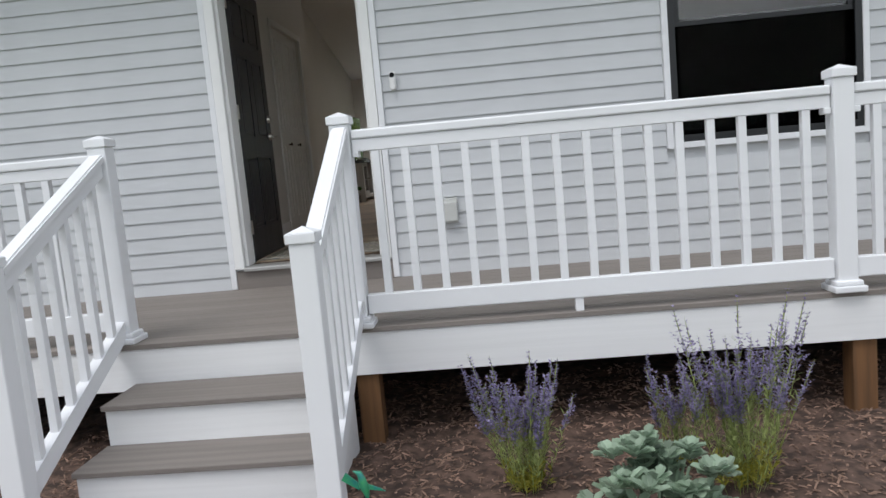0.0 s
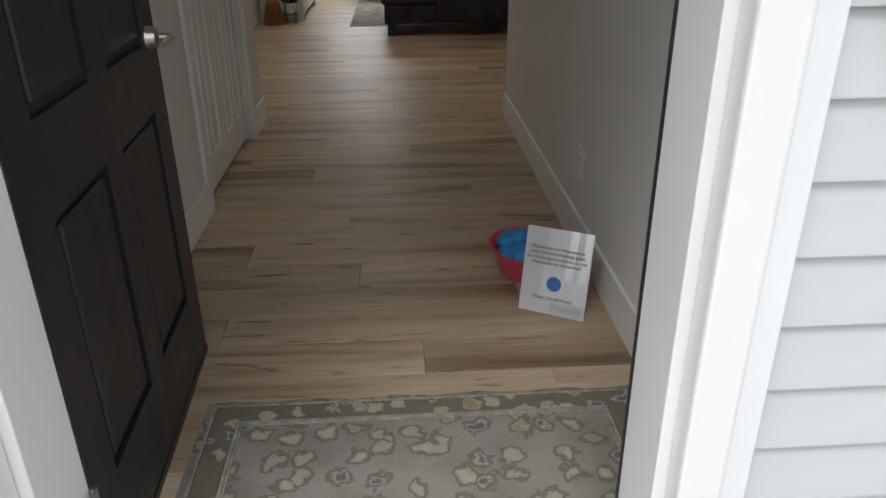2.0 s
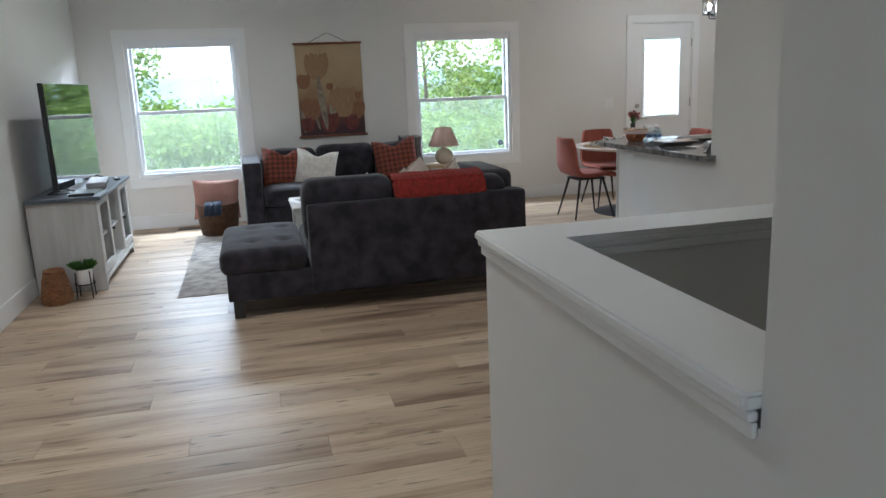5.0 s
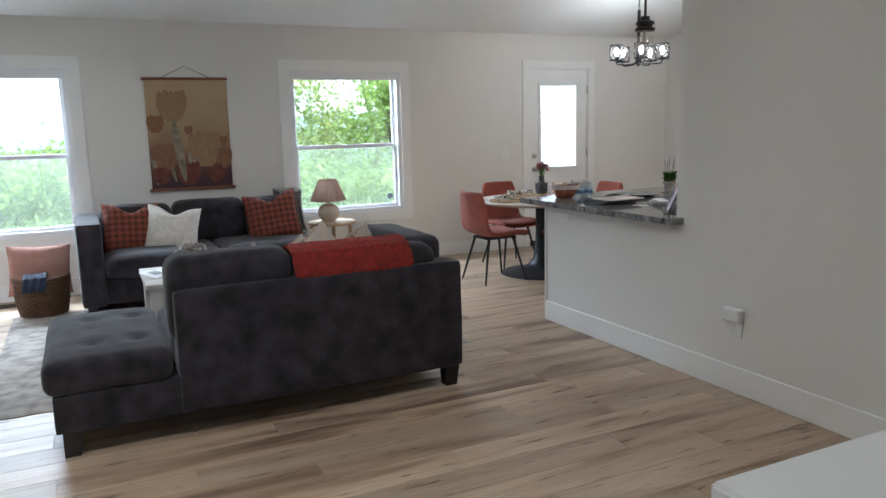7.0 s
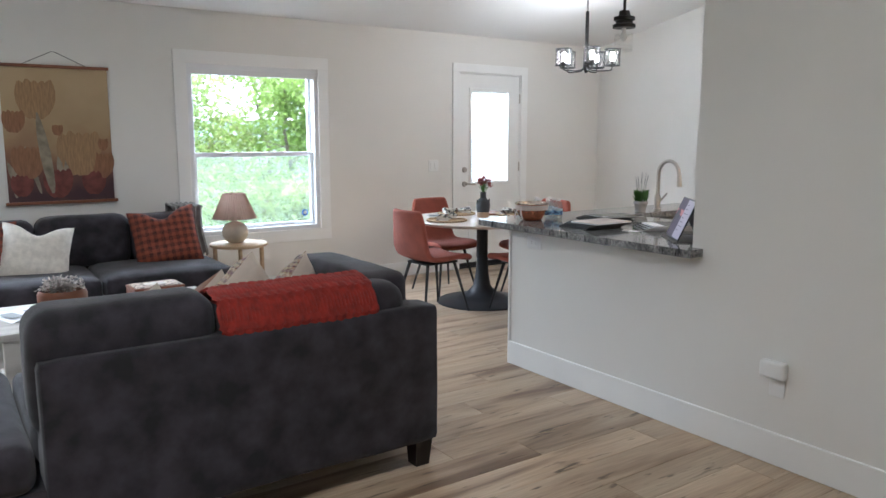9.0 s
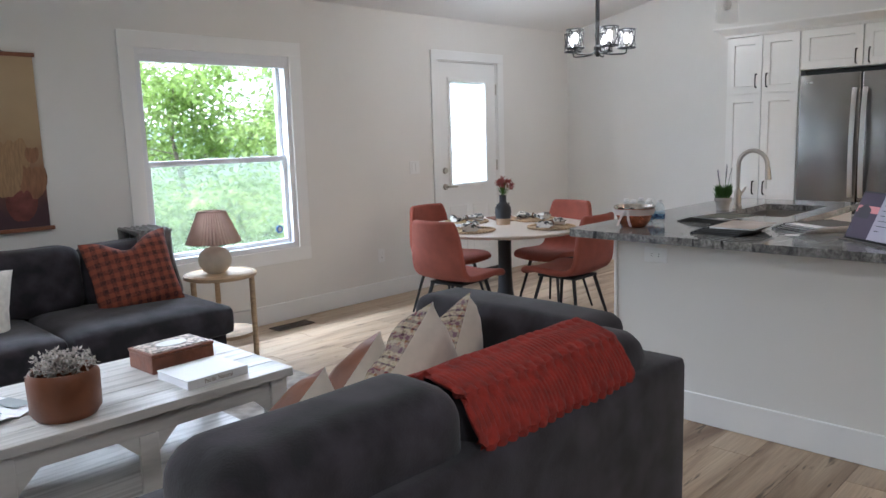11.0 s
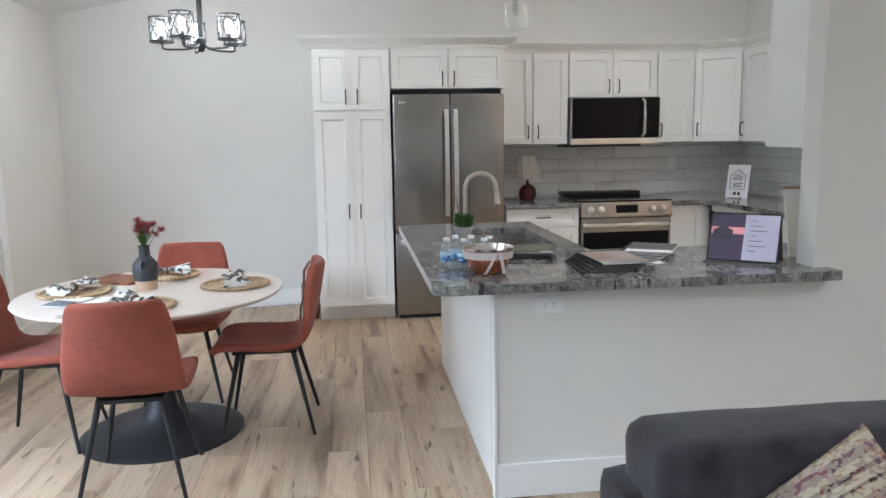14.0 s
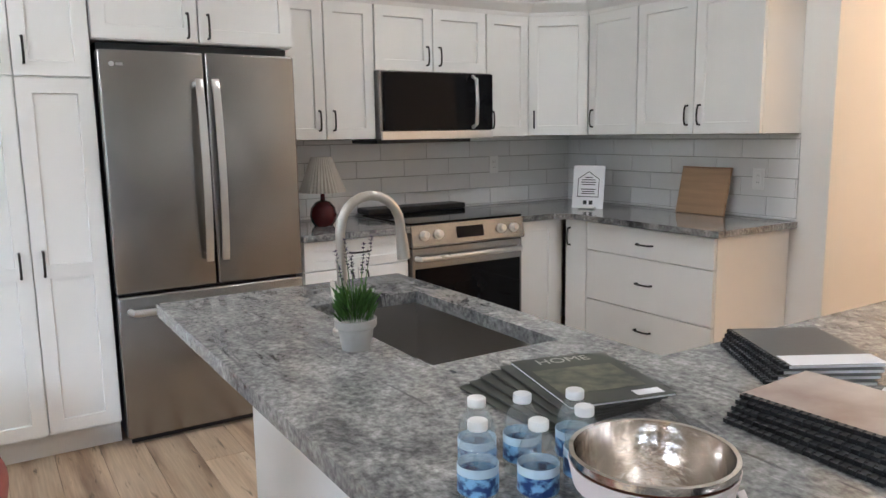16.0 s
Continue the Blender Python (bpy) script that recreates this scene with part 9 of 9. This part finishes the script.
M_COVP = pbr("sunset_cover", (0.40, 0.24, 0.17), 0.3, var=0.4, scale=6, col2=(0.55, 0.48, 0.44), bump=0)
for label, x, y, z_rot, n_, mats in (("spiral-bound booklet with a pale printed cover", 1.885, 12.868, -4, 5, M_COVP), ("spiral-bound white booklet with dark cover", 2.155, 12.575, -35, 4, M_COVG)):
    for k in range(n_):
        bb = thing("bound_booklet", label, "booklet", "spiral booklets", at=pose(x + 0.004 * k, y + 0.045 - 0.016 * k, CT + 0.0078 * k, 0, 0, z_rot + 1.5 * k))
        part("page_block", boxbm(-0.138, 0.138, -0.106, 0.104, 0.0004, 0.0068), M_PAPER if mats is M_COVG or k == n_ - 1 else M_COVG, bb)
        part("cover", boxbm(-0.14, 0.14, -0.107, 0.106, 0.0069, 0.0075), mats if k == n_ - 1 else M_COVG, bb)
        if mats is M_COVG and k == n_ - 1:
            part("title_band", boxbm(-0.14, -0.075, -0.107, 0.09, 0.0076, 0.0079), M_PAPER, bb, "white title band")
        part("spine_strip", boxbm(-0.139, 0.139, 0.094, 0.106, 0.0002, 0.0077), M_BLACK, bb, "black binding")
        bm = bmesh.new()
        for q in range(19):
            yy = -0.13 + q * 0.01445
            tube(bm, [(yy, 0.102 + 0.007 * math.cos(i * math.pi / 4), 0.004 + 0.0058 * math.sin(i * math.pi / 4)) for i in range(9)], 0.0013, 4)
        part("spiral", bm, M_BLACK, bb, "black wire spiral")
bcd = thing("business_card", "small white business card on the granite", "card", at=pose(1.93, 12.65, CT + 0.0005, 0, 0, 15))
part("card", boxbm(-0.026, 0.026, -0.045, 0.045, 0, 0.0008), M_PAPER, bcd)
part("photo", boxbm(-0.02, 0.012, 0.012, 0.04, 0.0009, 0.0011), M_COVG, bcd)

# tablet
M_SCRD = pbr("tablet_case", (0.13, 0.12, 0.115), 0.6, var=0.15)
tb = thing("tablet", "tablet with lit screen on a folding stand", "tablet", at=pose(1.84, 12.315, CT, 0, 0, -130))
part("keyboard_base", boxbm(-0.148, 0.148, -0.02, 0.17, 0.0, 0.006, bevel=0.002), M_SCRD, tb)
sc_ = part("screen_frame", boxbm(-0.142, 0.142, 0.0, 0.007, 0.0, 0.215, bevel=0.005), M_BLACK, tb, at=pose(0, 0.0, 0.007, -24))
part("photo_half", boxbm(-0.134, 0.0, -0.001, -0.0002, 0.009, 0.207), glow("sunset_picture", (0.05, 0.036, 0.06), 0.12), sc_, "dusky house photo on the screen")
part("sky_glow", boxbm(-0.134, 0.0, -0.0016, -0.0011, 0.12, 0.15), glow("sunset_band", (0.36, 0.14, 0.14), 0.25), sc_)
bm = prism(bmesh.new(), [(-0.125, 0.095), (-0.125, 0.135), (-0.085, 0.158), (-0.045, 0.135), (-0.045, 0.095)], "y", -0.0022, -0.0017)
part("pictured_house", bm, glow("house_shape", (0.03, 0.026, 0.033), 0.2), sc_)
part("text_half", boxbm(0.0, 0.134, -0.001, -0.0002, 0.009, 0.207), glow("screen_page", (0.36, 0.33, 0.39), 0.10), sc_, "white page on the screen")
for k in range(7):
    part("text_bar", boxbm(0.02, 0.05 + 0.04 * ((k * 7) % 3) / 2, -0.0016, -0.0011, 0.18 - k * 0.022, 0.1825 - k * 0.022), M_INK, sc_)
part("stand_flap", boxbm(-0.14, 0.14, 0.0, 0.004, 0.0, 0.15), M_SCRD, tb, at=pose(0, 0.15, 0.004, 25))

# warm passage light
lamp("passage_light", "POINT", 11, pose(2.7, 8.6, 2.3), (1.0, 0.62, 0.34), 0.12)
pl2 = thing("passage_ceiling_light", "warm round ceiling light in the passage", "light", at=pose(2.7, 8.6, zc(8.6)))
bm = bmesh.new()
lathe(bm, [(0, -0.09), (0.08, -0.085), (0.13, -0.05), (0.14, -0.01), (0, -0.01)], n=32)
part("bowl", bm, glow("warm_bowl", (1.0, 0.72, 0.45), 3), pl2, smooth=True)
bm = bmesh.new()
lathe(bm, [(0, -0.012), (0.15, -0.012), (0.15, 0.02), (0, 0.03)], n=32)
part("plate", bm, M_PLASTIC, pl2)

# ---- behind the house ----
M_BARK = pbr("grey_bark", (0.16, 0.13, 0.10), 0.9, var=0.35, scale=9, bump=0.6, stretch=(3, 3, 0.6))
M_LEAF = leaf_material("tree_leaves", (0.21, 0.33, 0.055), (0.37, 0.49, 0.14), 0.5, 0.6)
M_LEAF2 = leaf_material("birch_leaves", (0.26, 0.37, 0.085), (0.43, 0.54, 0.19), 0.5, 0.6)


def tree(x, y, h, spread, seed, leafmat, n=7000, low=0.12):
    rg = random.Random(seed)
    t = thing("tree", "leafy green tree behind the house", "tree", "trees behind the house", at=pose(x, y, ground_z(x, y) - (0.06 * (y - 25) if y > 25 else 0)))
    bm = bmesh.new()
    sway = [(rg.uniform(-0.04, 0.04) * h * f, rg.uniform(-0.04, 0.04) * h * f, h * f) for f in (0, 0.2, 0.4, 0.6, 0.8, 0.97)]
    r0 = 0.018 * h
    tube(bm, sway, [r0 * (1 - 0.85 * i / 5) for i in range(6)], 9)
    tips = []
    for k in range(26):
        f = rg.uniform(low, 0.95)
        i = min(4, int(f * 5))
        a = rg.uniform(0, 6.3)
        b = Vector(sway[i]).lerp(Vector(sway[i + 1]), f * 5 - i if f * 5 - i <= 1 else 1)
        L = spread * (1.1 - 0.75 * abs(f - 0.45)) * rg.uniform(0.6, 1.1)
        e = Vector((math.cos(a), math.sin(a), rg.uniform(0.1, 0.7))).normalized() * L
        mid = b + e * 0.5 + Vector((0, 0, -0.05 * L))
        tube(bm, [b, mid, b + e], [r0 * 0.35 * (1.1 - f), r0 * 0.2 * (1.1 - f), 0.008], 6)
        for _ in range(4):
            tips.append(b + e * rg.uniform(0.35, 1.05) + Vector((rg.gauss(0, 0.25), rg.gauss(0, 0.25), rg.gauss(0, 0.2))) * spread * 0.3)
    part("trunk", bm, M_BARK, t, "grey trunk and limbs", smooth=True)
    vl, fl = [], []
    for _ in range(n):
        c = rg.choice(tips)
        q = c + Vector((rg.gauss(0, 1), rg.gauss(0, 1), rg.gauss(0, 0.7))) * spread * 0.14
        s = rg.uniform(0.10, 0.18)
        blade(vl, fl, q, (rg.uniform(-1, 1), rg.uniform(-1, 1), rg.uniform(-0.8, 0.5)), s, s * 0.62, (rg.uniform(-1, 1), rg.uniform(-1, 1), 1), 0.3)
    raw("crown", vl, fl, leafmat, t, "uneven crown of small green leaves")
    return t


for k, (x, y, h, s, m_) in enumerate(((1.2, 26.5, 6.6, 2.0, M_LEAF), (3.6, 28, 6.9, 2.2, M_LEAF2), (5.5, 25.5, 6.2, 2.0, M_LEAF), (2.4, 33, 7.5, 2.5, M_LEAF), (7.0, 31, 7.8, 2.6, M_LEAF), (9.0, 26, 6.6, 2.2, M_LEAF2),
                                  (-4.3, 27.0, 6.9, 1.5, M_LEAF), (-0.9, 24.5, 4.2, 1.8, M_LEAF2), (-2.3, 23.5, 4.2, 1.7, M_LEAF), (-3.6, 24.0, 4.1, 1.7, M_LEAF2), (-5.0, 23.5, 4.2, 1.7, M_LEAF), (-3.0, 30, 4.5, 2.2, M_LEAF2), (0.2, 30, 5.0, 2.2, M_LEAF), (-5.6, 31, 4.6, 2.3, M_LEAF2), (0.6, 22.5, 4.3, 1.6, M_LEAF2), (2.3, 22.8, 4.2, 1.6, M_LEAF), (4.4, 22.0, 4.0, 1.6, M_LEAF2), (12, 29, 8, 2.8, M_LEAF), (6.6, 22.5, 5, 1.8, M_LEAF2), (-6.8, 25.5, 4.8, 2.0, M_LEAF2))):
    tree(x, y, h, s, 100 + k, m_)
# far hills with woods
def hill(name, x0, x1, y, z0, hmax, seed, mat_):
    bm = bmesh.new()
    n = 90
    top = [bm.verts.new((x0 + (x1 - x0) * i / n, y, z0 + hmax * (0.55 + 0.45 * noise.noise((i * 0.07 + seed, 0, 0))) + 0.10 * hmax * noise.noise((i * 0.9, seed, 0)))) for i in range(n + 1)]
    bot = [bm.verts.new((x0 + (x1 - x0) * i / n, y - 60, z0 - 12)) for i in range(n + 1)]
    for i in range(n):
        bm.faces.new((bot[i], bot[i + 1], top[i + 1], top[i]))
    return struct(part(name, bm, mat_), "far wooded hillside under a pale sky", "hills")


hill("backdrop_hill", -260, 220, 210, -8, 14, 1.3, pbr("far_woods", (0.085, 0.13, 0.07), 0.95, var=0.4, scale=0.25, col2=(0.15, 0.19, 0.12)))
hill("backdrop_ridge", -500, 450, 420, -8, 30, 4.1, pbr("hazy_woods", (0.22, 0.28, 0.29), 0.95, var=0.15, scale=0.05))
wr = thing("far_railing", "white railing of a neighbouring porch among trees", "railing", at=pose(-2.08, 30, 0.3))
for z in (0.02, 0.42):
    part("rail", boxbm(-0.02, 0.34, -0.03, 0.03, z, z + 0.05), M_VINYL, wr)
for k in range(5):
    part("baluster", boxbm(0.01 + k * 0.07, 0.04 + k * 0.07, -0.015, 0.015, 0.07, 0.42), M_VINYL, wr)
for k in (0.0, 0.30):
    part("post", boxbm(k - 0.03, k + 0.03, -0.03, 0.03, -4.2, 0.50), M_VINYL, wr)

# ---- siding courses ----
EXPO = 0.107
sid_mesh = {}


def course(x0, x1, z):
    L = round(x1 - x0, 3)
    if L not in sid_mesh:
        bm = prism(bmesh.new(), [(0.018, EXPO + 0.01), (0.0135, EXPO + 0.01), (0.0005, 0.003), (0.0005, 0.0), (0.018, 0.0)], "x", 0, L)
        ob = part("siding_board", bm, M_SIDING, front_wall, at=pose(x0, YF, z))
        sid_mesh[L] = ob.data
    else:
        ob = new("siding_board", sid_mesh[L])
        ob.parent, ob.matrix_basis = front_wall, pose(x0, YF, z)


z = 0.03 - 2 * EXPO
while z < 3.05:
    zt = z + EXPO
    segs = []
    door_l, door_r = FD[0] - 0.106, FD[1] + 0.106
    in_door = z < FD[3] + 0.06
    in_win = zt > FW[2] - 0.04 and z < FW[3] + 0.04
    if in_door:
        segs.append((-7.0, door_l))
        start = door_r
    else:
        start = -7.0
    if in_win:
        segs += [(start, FW[0] - 0.041), (FW[1] + 0.041, 7.0)]
    else:
        segs.append((start, 7.0))
    for a, b in segs:
        course(a, b, z)
    z += EXPO

# ---- floor planks ----
PW, PL = 0.181, 1.5
pl_mesh = {}
rg = random.Random(77)


def plank(x0, x1, y0, y1):
    key = (round(x1 - x0, 3), round(y1 - y0, 3))
    if key not in pl_mesh:
        bm = boxbm(0, key[0] - 0.0012, 0, key[1] - 0.0012, -0.0135, 0.0, bevel=0.0012, segs=1)
        ob = part("plank", bm, M_PLANK, floor, at=pose(x0, y0, 0))
        pl_mesh[key] = ob.data
    else:
        ob = new("plank", pl_mesh[key])
        ob.parent, ob.matrix_basis = floor, pose(x0, y0, 0)


y = YI + 0.02
row = 0
while y < YB - 0.005:
    y1 = min(y + PW, YB)
    ymid = (y + y1) / 2
    spans = []
    if ymid < 9.40:
        spans.append((XHL - 0.10, XHR))
        if ymid > 7.92:
            spans.append((XK + 0.12, 3.42))
    elif ymid < YK - 0.1:
        spans += [(XL, XK), (XK + 0.12, 3.42)]
    else:
        spans.append((XL, XR))
    off = (row * 0.53 + rg.uniform(-0.12, 0.12)) % PL
    for a, b in spans:
        x = a - off
        while x < b - 0.02:
            p0, p1 = max(a, x), min(b, x + PL)
            if p1 - p0 > 0.03:
                plank(p0, p1, y, y1)
            x += PL
    y = y1
    row += 1
